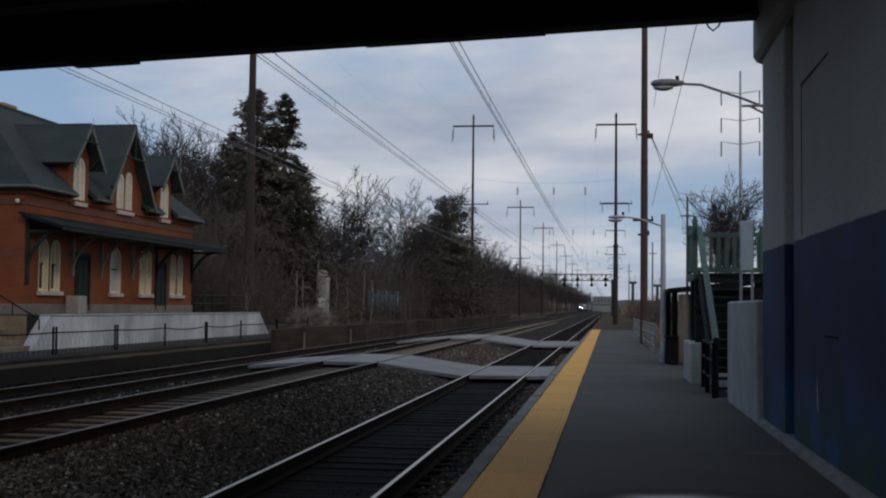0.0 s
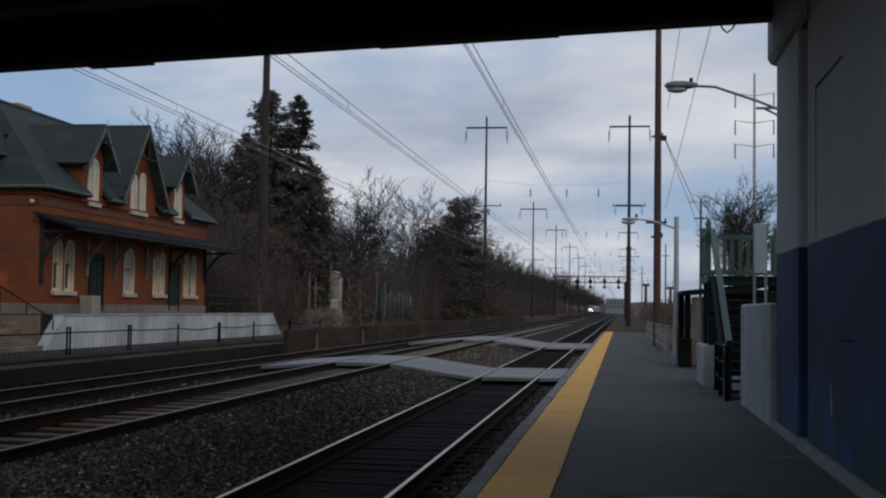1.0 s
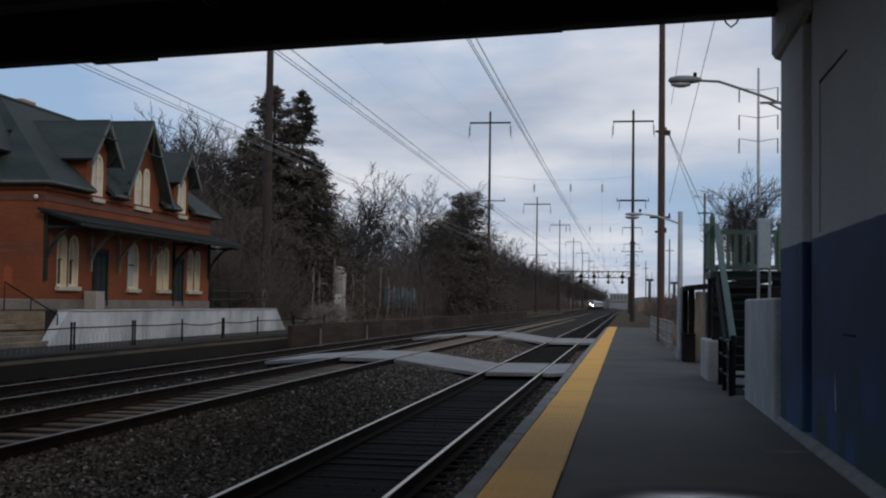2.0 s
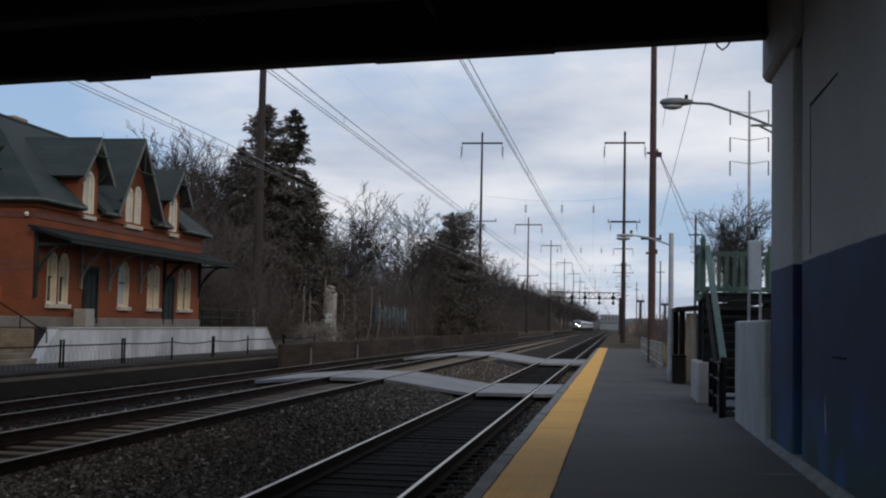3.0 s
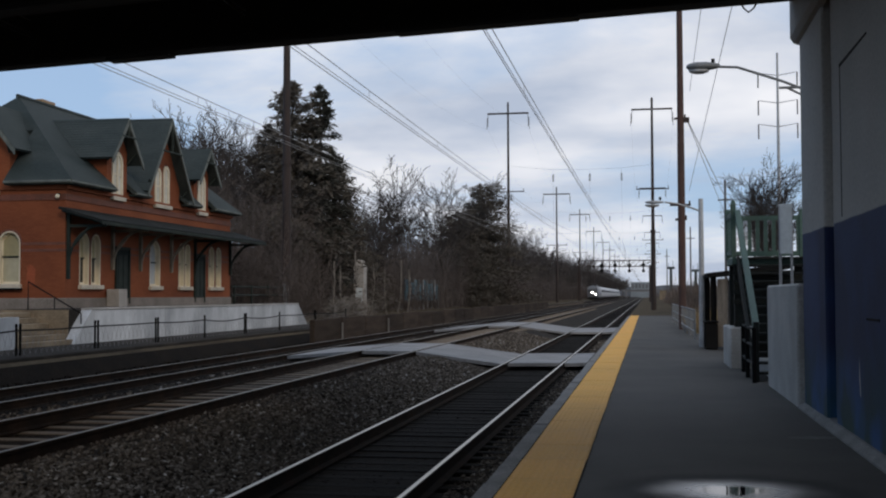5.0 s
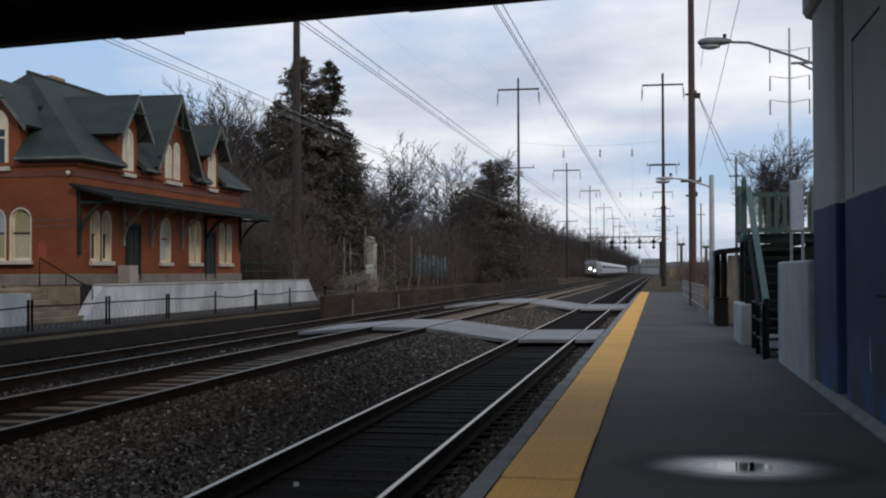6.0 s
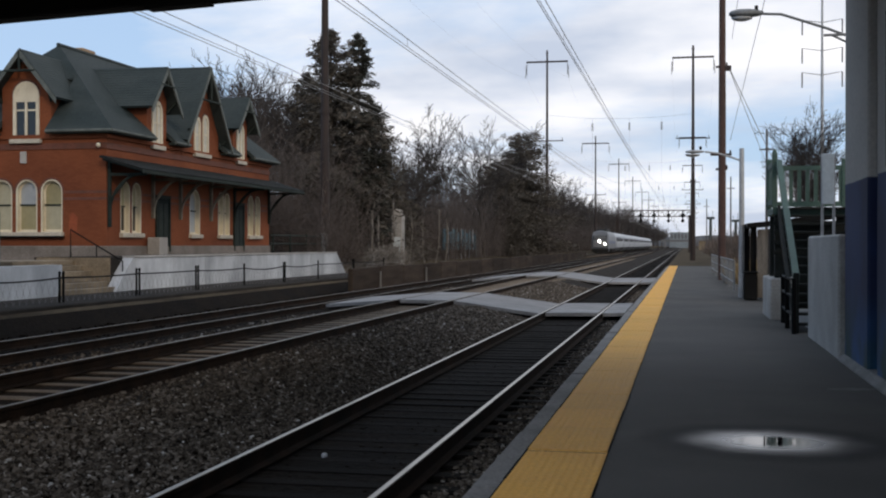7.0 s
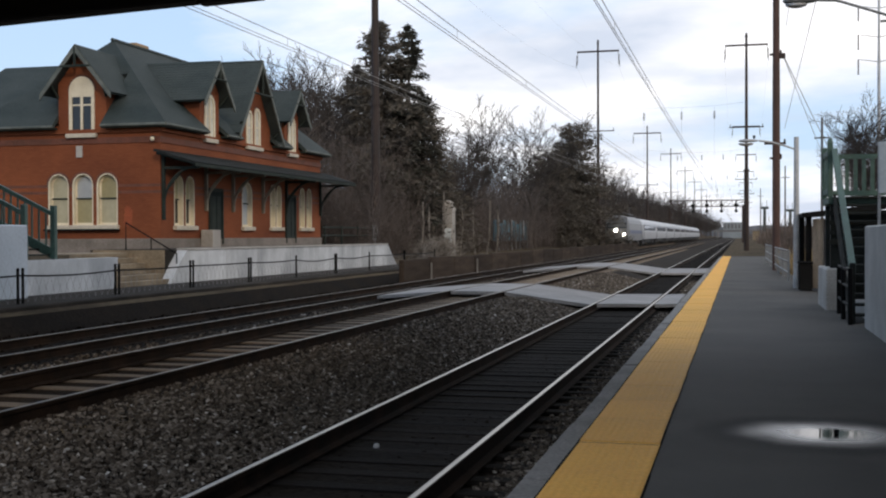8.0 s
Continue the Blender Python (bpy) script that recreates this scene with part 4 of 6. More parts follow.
def deep_window(house, on_end, at, w, z0, z1, upper, lower):
    """A tall round-headed sash window set back in a cream lined opening."""
    win = thing("window", "tall round-headed sash window in a deep cream reveal", "window")
    win.parent = house
    del win["category"]

    def place(shape):
        if on_end:
            shape.v = [(at + a, HY0 - b, c) for a, b, c in shape.v]
        else:
            shape.v = [(HX + b, at - a, c) for a, b, c in shape.v]
        return shape

    def ring(outer, inner, y_front, y_back):
        n = len(outer)
        v = [(x, y_front, z) for x, z in outer] + [(x, y_front, z) for x, z in inner] + [(x, y_back, z) for x, z in inner]
        f = []
        for i in range(n):
            j = (i + 1) % n
            f += [(i, j, n + j, n + i), (n + i, n + j, 2 * n + j, 2 * n + i)]
        return Shape().add(v, f)
    deep = -0.19
    out, inn, sash = arch_outline(w, z0, z1), arch_outline(w - 0.09, z0 + 0.03, z1 - 0.045), arch_outline(w - 0.2, z0 + 0.1, z1 - 0.1)
    part("reveal", place(ring(out, inn, 0.014, deep)), CREAM, win)
    part("sash", place(ring(inn, sash, deep + 0.03, deep)), CREAM, win)
    zm = z0 + (z1 - z0) * 0.52
    low = [(x, min(z, zm)) for x, z in sash]
    high = [(x, max(z, zm)) for x, z in sash]
    for pts, m in ((low, lower), (high, upper)):
        flat = []
        for p in pts:
            if p not in flat:
                flat.append(p)
        part("pane", place(Shape().add([(x, deep + 0.006, z) for x, z in flat], [tuple(range(len(flat)))])), m, win)
    part("meeting_rail", place(Shape().box(-w / 2 + 0.06, w / 2 - 0.06, deep + 0.008, deep + 0.045, zm - 0.028, zm + 0.028)), TRIM, win)
    part("sill", place(Shape().box(-w / 2 - 0.07, w / 2 + 0.07, -0.03, 0.15, z0 - 0.16, z0 - 0.002, c=0.015)), SILL, win)
    arc_out = arch_outline(w + 0.15, z1 - w / 2 - 0.2, z1 + 0.075)[2:]
    arc_in = arch_outline(w + 0.006, z1 - w / 2 - 0.2, z1 + 0.003)[2:]
    m = len(arc_out)
    hood = Shape().add([(x, 0.025, z) for x, z in arc_out] + [(x, 0.025, z) for x, z in arc_in] + [(x, -0.01, z) for x, z in arc_out], [(i, i + 1, m + i + 1, m + i) for i in range(m - 1)] + [(2 * m + i, 2 * m + i + 1, i + 1, i) for i in range(m - 1)])
    part("brick_hood", place(hood), BRICK_DARK, win)


def make_house():
    h = thing("station_house", "red brick station house with steep green-grey slate roofs", "house")
    body = Shape().box(HB, HX, HY0, HY1, Z_BASE + 0.34, Z_EAVE)
    end_windows = [(-24.46, 0.86, BLIND, BLIND), (-23.45, 0.86, BLIND_GREY, BLIND_OLIVE), (-22.45, 0.86, BLIND_OLIVE, BLIND)]
    front_windows = [(39.5, 0.74, BLIND_OLIVE, GLASS), (40.4, 0.74, BLIND_OLIVE, GLASS), (45.7, 1.05, BLIND_GREY, BLIND_GREY), (48.5, 0.62, BLIND_OLIVE, BLIND),
                     (49.2, 0.62, BLIND_OLIVE, BLIND), (52.1, 0.72, GLASS, BLIND_OLIVE), (53.0, 0.72, GLASS, BLIND_OLIVE)]
    tool = Shape()
    for x, w, _, _ in end_windows:
        tool.prism([(x + a, b) for a, b in arch_outline(w - 0.02, 2.13, 4.02)], 1, HY0 - 0.15, HY0 + 0.25)
    for y, w, _, _ in front_windows:
        tool.prism([(y - a, b) for a, b in arch_outline(w - 0.02, 2.11, 3.99)], 0, HX - 0.25, HX + 0.15)
    carve(part("wall", body, BRICK, h), tool)
    part("plinth", Shape().box(HB - 0.06, HX + 0.06, HY0 - 0.06, HY1 + 0.06, 0.3, Z_BASE + 0.336, c=0.03), SANDSTONE, h)
    for z in (3.28, 3.52):
        carve(part("string_course", Shape().box(HB - 0.01, HX + 0.01, HY0 - 0.01, HY1 + 0.01, z, z + 0.1), BRICK_DARK, h), tool)
    part("frieze", Shape().box(HB - 0.035, HX + 0.035, HY0 - 0.035, HY1 + 0.035, 5.12, 5.34), BRICK_DARK, h)
    part("cornice", Shape().box(HB - 0.1, HX + 0.1, HY0 - 0.1, HY1 + 0.1, 5.5, 5.64), BRICK, h)
    o = 0.42
    xr = (HX + HB) / 2
    y0, y1, x0, x1 = HY0 - o, HY1 + o, HB - o, HX + o
    ye0, ye1 = HY0 + 3.1, HY1 - 2.95
    def front(y, deep=0.0):
        return (x1 - deep, y, Z_EAVE + deep * (Z_RIDGE - Z_EAVE) / (x1 - xr))

    def hip(x, deep=0.0):
        return (x, y0 + deep, Z_EAVE + deep * (Z_RIDGE - Z_EAVE) / (ye0 - y0))

    planes = [[front(y0), front(ye0), (xr, ye0, Z_RIDGE), (xr, ye0 - 0.01, Z_RIDGE)], [front(ye1), front(y1), (xr, ye1 + 0.01, Z_RIDGE), (xr, ye1, Z_RIDGE)]]
    for a, b, deep in ((ye0, 41.25, 0), (41.25, 42.95, 2.0), (42.95, 44.4, 0), (44.4, 48.2, 2.0), (48.2, 49.9, 0), (49.9, 51.6, 2.0), (51.6, ye1, 0)):
        planes.append([front(a, deep), front(b, deep), (xr, b, Z_RIDGE), (xr, a, Z_RIDGE)])
    ga, gb = -24.43, -22.47
    da, db = (ye0 - y0) * (ga - x0) / (xr - x0), (ye0 - y0) * (x1 - gb) / (x1 - xr)
    planes += [[hip(x0), hip(ga), hip(ga, da), hip(ga - 0.01, da)], [hip(gb), hip(x1), hip(gb + 0.01, db), hip(gb, db)], [hip(ga, 2.0), hip(gb, 2.0), hip(gb, db), hip(ga, da)], [hip(ga, da), hip(gb, db), (xr + 0.01, ye0, Z_RIDGE), (xr, ye0, Z_RIDGE)]]
    planes += [[(x0, y1, Z_EAVE), (x0, y0, Z_EAVE), (xr, ye0, Z_RIDGE), (xr, ye1, Z_RIDGE)],
              [(x1, y1, Z_EAVE), (x0, y1, Z_EAVE), (xr, ye1, Z_RIDGE), (xr + 0.01, ye1, Z_RIDGE)]]
    for q in planes:
        v, f = slope(q, 0.14)
        r = part("roof", Shape().add(v, f), SLATE, h)
        part("slating", slate_rows(q), SLATE, r)
    g = Shape()
    runs = [((x1, a), (x1, b)) for a, b in ((y0, 41.25), (42.95, 44.4), (48.2, 49.9), (51.6, y1))] + [((x0, y0), (ga, y0)), ((gb, y0), (x1, y0)), ((x1, y1), (x0, y1))]
    for a, b in runs:
        part("gutter", Shape().cyl((*a, Z_EAVE - 0.06), (*b, Z_EAVE - 0.06), 0.055, 0.055, 8), BARGE, h)
        lo, hi = (min(a[0], b[0]), min(a[1], b[1])), (max(a[0], b[0]), max(a[1], b[1]))
        if a[0] == b[0]:
            part("soffit", Shape().box(HX + 0.104, x1 - 0.03, lo[1], hi[1], Z_EAVE - 0.15, Z_EAVE - 0.08), TRIM, h)
        elif a[1] == y0:
            part("soffit", Shape().box(lo[0], hi[0], y0 + 0.03, HY0 - 0.104, Z_EAVE - 0.15, Z_EAVE - 0.08), TRIM, h)
    part("ridge_cap", Shape().cyl((xr, ye0 - 0.1, Z_RIDGE + 0.01), (xr, ye1, Z_RIDGE + 0.01), 0.09, 0.09, 6), SLATE, h)
    part("chimney", Shape().box(-25.9, -24.9, 44.6, 45.5, 7.0, 9.75, c=0.03).box(-26.0, -24.8, 44.5, 45.6, 9.75, 9.95, c=0.03), BRICK_CHIMNEY, h, "buff brick chimney stack")
    # rear wing
    part("wing_wall", Shape().box(-33.5, HB - 0.004, 42.0, 50.0, 0.5, 5.8), BRICK, h)
    for q in ([(-33.9, 41.6, 5.8), (-25.0, 41.6, 5.8), (-25.0, 46.0, 9.35), (-32.2, 46.0, 9.35)], [(-25.0, 50.4, 5.8), (-33.9, 50.4, 5.8), (-32.2, 46.0, 9.35), (-25.0, 46.0, 9.35)], [(-33.9, 50.4, 5.8), (-33.9, 41.6, 5.8), (-32.2, 46.0, 9.35), (-32.2, 46.01, 9.35)]):
        v, f = slope(q, 0.14)
        r = part("wing_roof", Shape().add(v, f), SLATE, h)
        part("slating", slate_rows(q), SLATE, r)
    # openings of the end wall
    for x, w, upper, lower in end_windows:
        deep_window(h, True, x, w, 2.12, 4.03, upper, lower)
    # black strip that stands in for the shadow line below the sills
    part("sill_shadow_strip", Shape().box(-25.0, -21.9, HY0 - 0.2, HY0 - 0.07, 1.92, 1.985, c=0.01), BLACK, h)
    stain = Shape().add([(-21.6 + 0.17 * math.copysign(abs(math.cos(a)) ** 0.5, math.cos(a)) + 0.03 * math.sin(5 * a), HY0 - 0.006, 2.42 + 0.36 * math.copysign(abs(math.sin(a)) ** 0.5, math.sin(a)) + 0.05 * math.sin(4 * a + 1)) for a in [q * math.pi / 7 for q in range(14)]], [tuple(range(14))])
    part("rust_stain", stain, STAIN, h, "bright red-orange stain on the brick")
    part("plaque", Shape().box(-23.7, -23.45, HY0 - 0.05, HY0 + 0.02, 4.62, 5.05, c=0.01), CONCRETE, h, "pale square stone plaque")
    gable(h, True, -23.45, 1.45, 8.72, 6.95, 5.3, 4.0, 0.98, None)
    arched_window(h, True, -23.45, 1.05, 5.5, 7.6, 2, GLASS)
    head = Shape().prism([(x - 23.45, z) for x, z in arch_outline(0.8, 6.85, 7.47)], 1, HY0 - 0.052, HY0 - 0.022)
    part("window_head_panel", head, CREAM, h)
    # openings of the long front
    gable(h, False, 42.1, 1.35, 8.62, 6.95, 5.3, 3.6, 0.85, None)
    arched_window(h, False, 42.1, 0.9, 5.55, 7.3, 2, WINDOW_BOARD)
    gable(h, False, 46.3, 2.35, 9.25, 5.95, 5.3, 4.2, 1.9, None)
    arched_window(h, False, 45.9, 0.62, 5.55, 7.1, 1, WINDOW_BOARD)
    arched_window(h, False, 46.75, 0.62, 5.55, 7.25, 1, WINDOW_BOARD)
    gable(h, False, 50.75, 1.3, 8.5, 6.95, 5.3, 3.6, 0.85, None)
    arched_window(h, False, 50.75, 0.9, 5.55, 7.3, 2, WINDOW_BOARD)
    for y, w, upper, lower in front_windows:
        deep_window(h, False, y, w, 2.1, 4.0, upper, lower)
    for y in (42.6, 50.55):
        d = part("door", Shape().box(HX + 0.004, HX + 0.05, y - 0.52, y + 0.52, Z_BASE + 0.1, 3.5, c=0.01), DOOR, h, "dark green panelled door")
        part("door_frame", Shape().box(HX + 0.003, HX + 0.09, y - 0.62, y - 0.523, Z_BASE + 0.1, 3.62).box(HX + 0.003, HX + 0.09, y + 0.523, y + 0.62, Z_BASE + 0.1, 3.62).box(HX + 0.003, HX + 0.09, y - 0.62, y + 0.62, 3.503, 3.62), TRIM, d)
        part("door_panel", Shape().box(HX + 0.052, HX + 0.06, y - 0.4, y - 0.05, 1.6, 3.3).box(HX + 0.052, HX + 0.06, y + 0.05, y + 0.4, 1.6, 3.3), TRIM, d)
    # canopy along the front
    cn = part("canopy", Shape().add(*slope([(HX + 1.65, HY0 - 0.5, 4.34), (HX + 1.65, HY1 + 0.6, 4.34), (HX, HY1 + 0.6, 4.84), (HX, HY0 - 0.5, 4.84)], 0.08)), CANOPY_TIN, h, "long lean-to canopy on curved brackets")
    part("slating", slate_rows([(HX + 1.67, HY0 - 0.52, 4.335), (HX + 1.67, HY1 + 0.62, 4.335), (HX, HY1 + 0.62, 4.845), (HX, HY0 - 0.52, 4.845)], 0.2), CANOPY_TIN, cn)
    scal = Shape()
    y = HY0 - 0.5
    while y < HY1 + 0.55:
        scal.prism([(y, 4.31), (y + 0.21, 4.31), (y + 0.21, 4.23), (y + 0.105, 4.16), (y, 4.23)], 0, HX + 1.62, HX + 1.66)
        y += 0.215
    part("valance", scal, TRIM, cn)
    raf = Shape()
    y = HY0 - 0.3
    while y < HY1 + 0.5:
        raf.cyl((HX + 0.02, y, 4.7), (HX + 1.6, y, 4.24), 0.045, 0.045, 4)
        y += 0.8
    part("rafters", raf, TRIM, cn)
    for y in (HY0 + 0.12, 41.7, 44.2, 47.3, 50.0, HY1 - 0.12):
        b = Shape()
        arc = [(HX + 0.08 + 1.35 * (1 - math.cos(a)), y, 2.85 + 1.38 * math.sin(a)) for a in [k * math.pi / 2 / 8 for k in range(9)]]
        b.tube(arc, 0.05, 6)
        b.box(HX + 0.004, HX + 0.12, y - 0.06, y + 0.06, 2.3 if y < HY0 + 1 else 2.7, 4.7)
        b.box(HX + 0.1, HX + 1.5, y - 0.05, y + 0.05, 4.14, 4.24)
        b.cyl((HX + 0.1, y, 3.3), (HX + 0.85, y, 4.16), 0.045, 0.045, 6)
        part("canopy_bracket", b, TRIM if y < 39 or y > 49 else WEATHERED, h)


make_house()


def make_forecourt():
    """The raised forecourt in front of the house: whitewashed retaining wall, steps and rails."""
    wx = -17.3
    s = Shape().box(HX, wx - 0.35, 33.4, 56.2, 0.0, 1.27)
    s.box(-24.0, HX, HY1 + 0.07, 64.5, 0.0, 1.265)
    s.box(-30, HX, 20, HY0 - 0.07, 0.0, 0.9)
    solid("forecourt", s, FAR_PAVE, "raised paved forecourt of the station house", "terrace", kind="structure")
    k = thing("whitewashed_wall", "whitewashed concrete retaining wall of the forecourt", "retaining wall", kind="structure")
    spans = [34.4, 37.2, 39.9, 43.1, 46.0, 49.3, 52.1, 54.2, 56.2]
    for a, b in zip(spans, spans[1:]):
        part("wall_panel", Shape().box(wx - 0.34, wx, a + 0.008, b - 0.008, 0.05, 1.25, c=0.015), WHITEWASH, k)
    part("sloping_end", Shape().prism([(32.9, 0.05), (34.392, 0.05), (34.392, 1.25), (34.2, 1.25), (33.6, 0.75)], 0, wx - 0.34, wx), WHITEWASH, k)
    part("sloping_end", Shape().prism([(56.208, 0.05), (58.1, 0.05), (56.3, 1.25), (56.208, 1.25)], 0, wx - 0.34, wx), WHITEWASH, k)
    part("coping", Shape().box(wx - 0.38, wx + 0.03, 34.2, 56.3, 1.254, 1.31, c=0.012), CONCRETE, k)
    part("wall_panel", Shape().prism([(25.3, 0.05), (29.6, 0.05), (29.9, 0.9), (29.9, 1.1), (25.3, 1.1)], 0, wx - 0.34, wx), WHITEWASH, k)
    st = thing("forecourt_steps", "worn buff stone steps up to the forecourt", "steps", kind="structure")
    for i in range(6):
        part("step", Shape().box(-20.6, wx - 0.1 - 0.3 * i, 29.95, 33.55, 0.2 + 0.165 * i, 0.2 + 0.165 * (i + 1) - 0.003, c=0.015), STEP_STONE, st)
    part("step_cheek", Shape().box(-20.2, wx - 0.36, 33.36, 33.396, 0.05, 1.262), STEP_STONE, st)
    r = Shape()
    for y in (33.7,):
        r.tube([(wx - 0.1, y, 0.25), (wx - 0.1, y, 1.15), (wx - 1.9, y, 2.15), (wx - 1.9, y, 1.25)], 0.025, 6)
        r.tube([(wx - 1.0, y, 0.7), (wx - 1.0, y, 1.65)], 0.02, 6)
    solid("step_handrail", r, BLACK, "thin iron handrail beside the steps", "handrail")
    r = Shape()
    for z in (1.72, 2.14):
        r.cyl((HX, 54.8, z), (HX, 63.2, z), 0.04, 0.04, 6)
    for y in (55.2, 57.8, 60.4, 63.0):
        r.box(HX - 0.04, HX + 0.04, y - 0.04, y + 0.04, 1.26, 2.24)
    solid("timber_railing", r, TRIM, "dark two-rail timber railing on the forecourt", "railing")
    solid("white_gatepost", Shape().box(HX - 0.15, HX + 0.15, 63.4, 63.7, 0.9, 2.35, c=0.02), WHITEWASH, "white gatepost at the end of the forecourt", "gatepost")
    lamp = thing("wall_lamp", "small white bulkhead lamp on the corner of the house", "lamp", at=(HX - 0.2, HY0 - 0.06, 5.3))
    part("bracket", Shape().box(-0.03, 0.03, -0.16, 0.0, 0.0, 0.04), TRIM, lamp)
    part("globe", Shape().loft([[(r * math.cos(a), -0.16 + r * math.sin(a), z) for a in [k * math.pi / 4 for k in range(8)]] for r, z in ((0.03, -0.16), (0.08, -0.1), (0.08, -0.04), (0.04, 0.0))]), CREAM, lamp, smooth=True)
    b = Shape().box(HX + 0.08, HX + 0.6, 41.15, 41.85, 1.272, 1.95, c=0.02)
    solid("utility_box", b, CONCRETE, "pale grey utility box against the station wall", "utility box")


make_forecourt()


def make_far_stair():
    """Foot of the footbridge stair beside the forecourt, next to a pale concrete block; it climbs away from the line."""
    k = thing("footbridge_stair", "green steel footbridge stair on the far side", "stair", at=(-17.6, 27.0, 1.1))
    n = 22
    for y in (-1.3, 0.0):
        part("stringer", Shape().prism([(0.1, 0.0), (0.1, 0.28), (-n * 0.3, n * 0.145 + 0.28), (-n * 0.3, n * 0.145)], 1, y - 0.03, y + 0.03), GREEN, k)
        part("handrail", Shape().prism([(0.1, 1.12), (0.1, 1.24), (-n * 0.3, n * 0.145 + 1.24), (-n * 0.3, n * 0.145 + 1.12)], 1, y - 0.04, y + 0.04), GREEN, k)
        part("newel", Shape().box(0.04, 0.18, y - 0.07, y + 0.07, 0, 1.42, c=0.012), GREEN, k)
        for i in range(30):
            x = -0.12 - i * 0.21
            part("baluster", Shape().box(x - 0.02, x + 0.02, y - 0.02, y + 0.02, 0.2 - x * 0.483, 1.15 - x * 0.483), GREEN, k)
    for i in range(n):
        part("tread", Shape().box(-0.3 * i - 0.3, -0.3 * i, -1.26, -0.04, 0.10 + i * 0.145, 0.145 + i * 0.145), GREEN_DARK, k)
    solid("stair_wall", Shape().box(-17.0, -16.5, 18.0, 24.4, 0.22, 1.98, c=0.03), STAIR_BLUE, "pale blue-white concrete wall beside the footbridge stair", "wall", kind="structure")


make_far_stair()


# ---- overhead line ----
def catenary_pole(x, y, top, arm, r, group, material, label, upper=0.66, low_arm=True):
    """A tall tapering steel pole with a crossarm near its top and two hanging insulator strings."""
    k = thing("catenary_pole", label, "pole", at=(x, y, 0), group=group)
    s = Shape().cyl((0, 0, -0.6), (0, 0, 9.5), r, r * 0.86, 12).cyl((0, 0, 9.5), (0, 0, top), r * upper, r * upper * 0.64, 12)
    s.cyl((0, 0, 9.35), (0, 0, 9.6), r * 1.05, r * 1.05, 12)
    part("shaft", s, material, k)
    part("cap", Shape().cyl((0, 0, top), (0, 0, top + 0.5), r * 0.55, r * 0.3, 8), material, k)
    za = top - 0.95
    part("crossarm", Shape().box(-arm, arm, -0.09, 0.09, za - 0.1, za + 0.1), material, k)
    for sgn in (-1, 1):
        st = Shape().cyl((sgn * arm * 0.96, 0, za - 0.1), (sgn * arm * 1.04, 0, za - 2.0), 0.035, 0.035, 6)
        for j in range(8):
            z = za - 0.5 - j * 0.15
            st.cyl((sgn * arm, 0, z), (sgn * arm, 0, z - 0.06), 0.13, 0.09, 8)
        part("insulator_string", st, INSULATOR, k)
    if low_arm:
        ar = Shape().box(-2.0, 2.0, -0.05, 0.05, 14.6, 14.72)
        for sgn in (-1, 1):
            ar.cyl((sgn * 1.9, 0, 14.7), (sgn * 1.9, 0, 15.05), 0.05, 0.04, 6)
        part("signal_wire_arm", ar, material, k)
    return k


LEFT_X, RIGHT_X = -17.0, 0.85
POLE_Y = [144.5, 224.0, 303.0, 384.0, 466.0, 548.0, 640.0, 740.0]
p_near = catenary_pole(-20.7, 65.0, 27.0, 2.6, 0.275, "catenary poles", STEEL, "tall brown weathered steel catenary pole beside the tracks", 0.84, False)
p_left = catenary_pole(LEFT_X, POLE_Y[0], 25.5, 2.6, 0.27, "catenary poles", STEEL, "tall brown weathered steel catenary pole beside the tracks")
for y in POLE_Y[1:]:
    copy_thing(p_left, pose(LEFT_X, y, -3.4 if y < 300 else -2.0))
p_right = catenary_pole(RIGHT_X, POLE_Y[0], 25.5, 2.5, 0.33, "catenary poles", STEEL, "tall brown weathered steel catenary pole beside the tracks")
for y in POLE_Y[1:]:
    copy_thing(p_right, pose(RIGHT_X * (y / POLE_Y[0]) ** 0.9, y, -2.6))


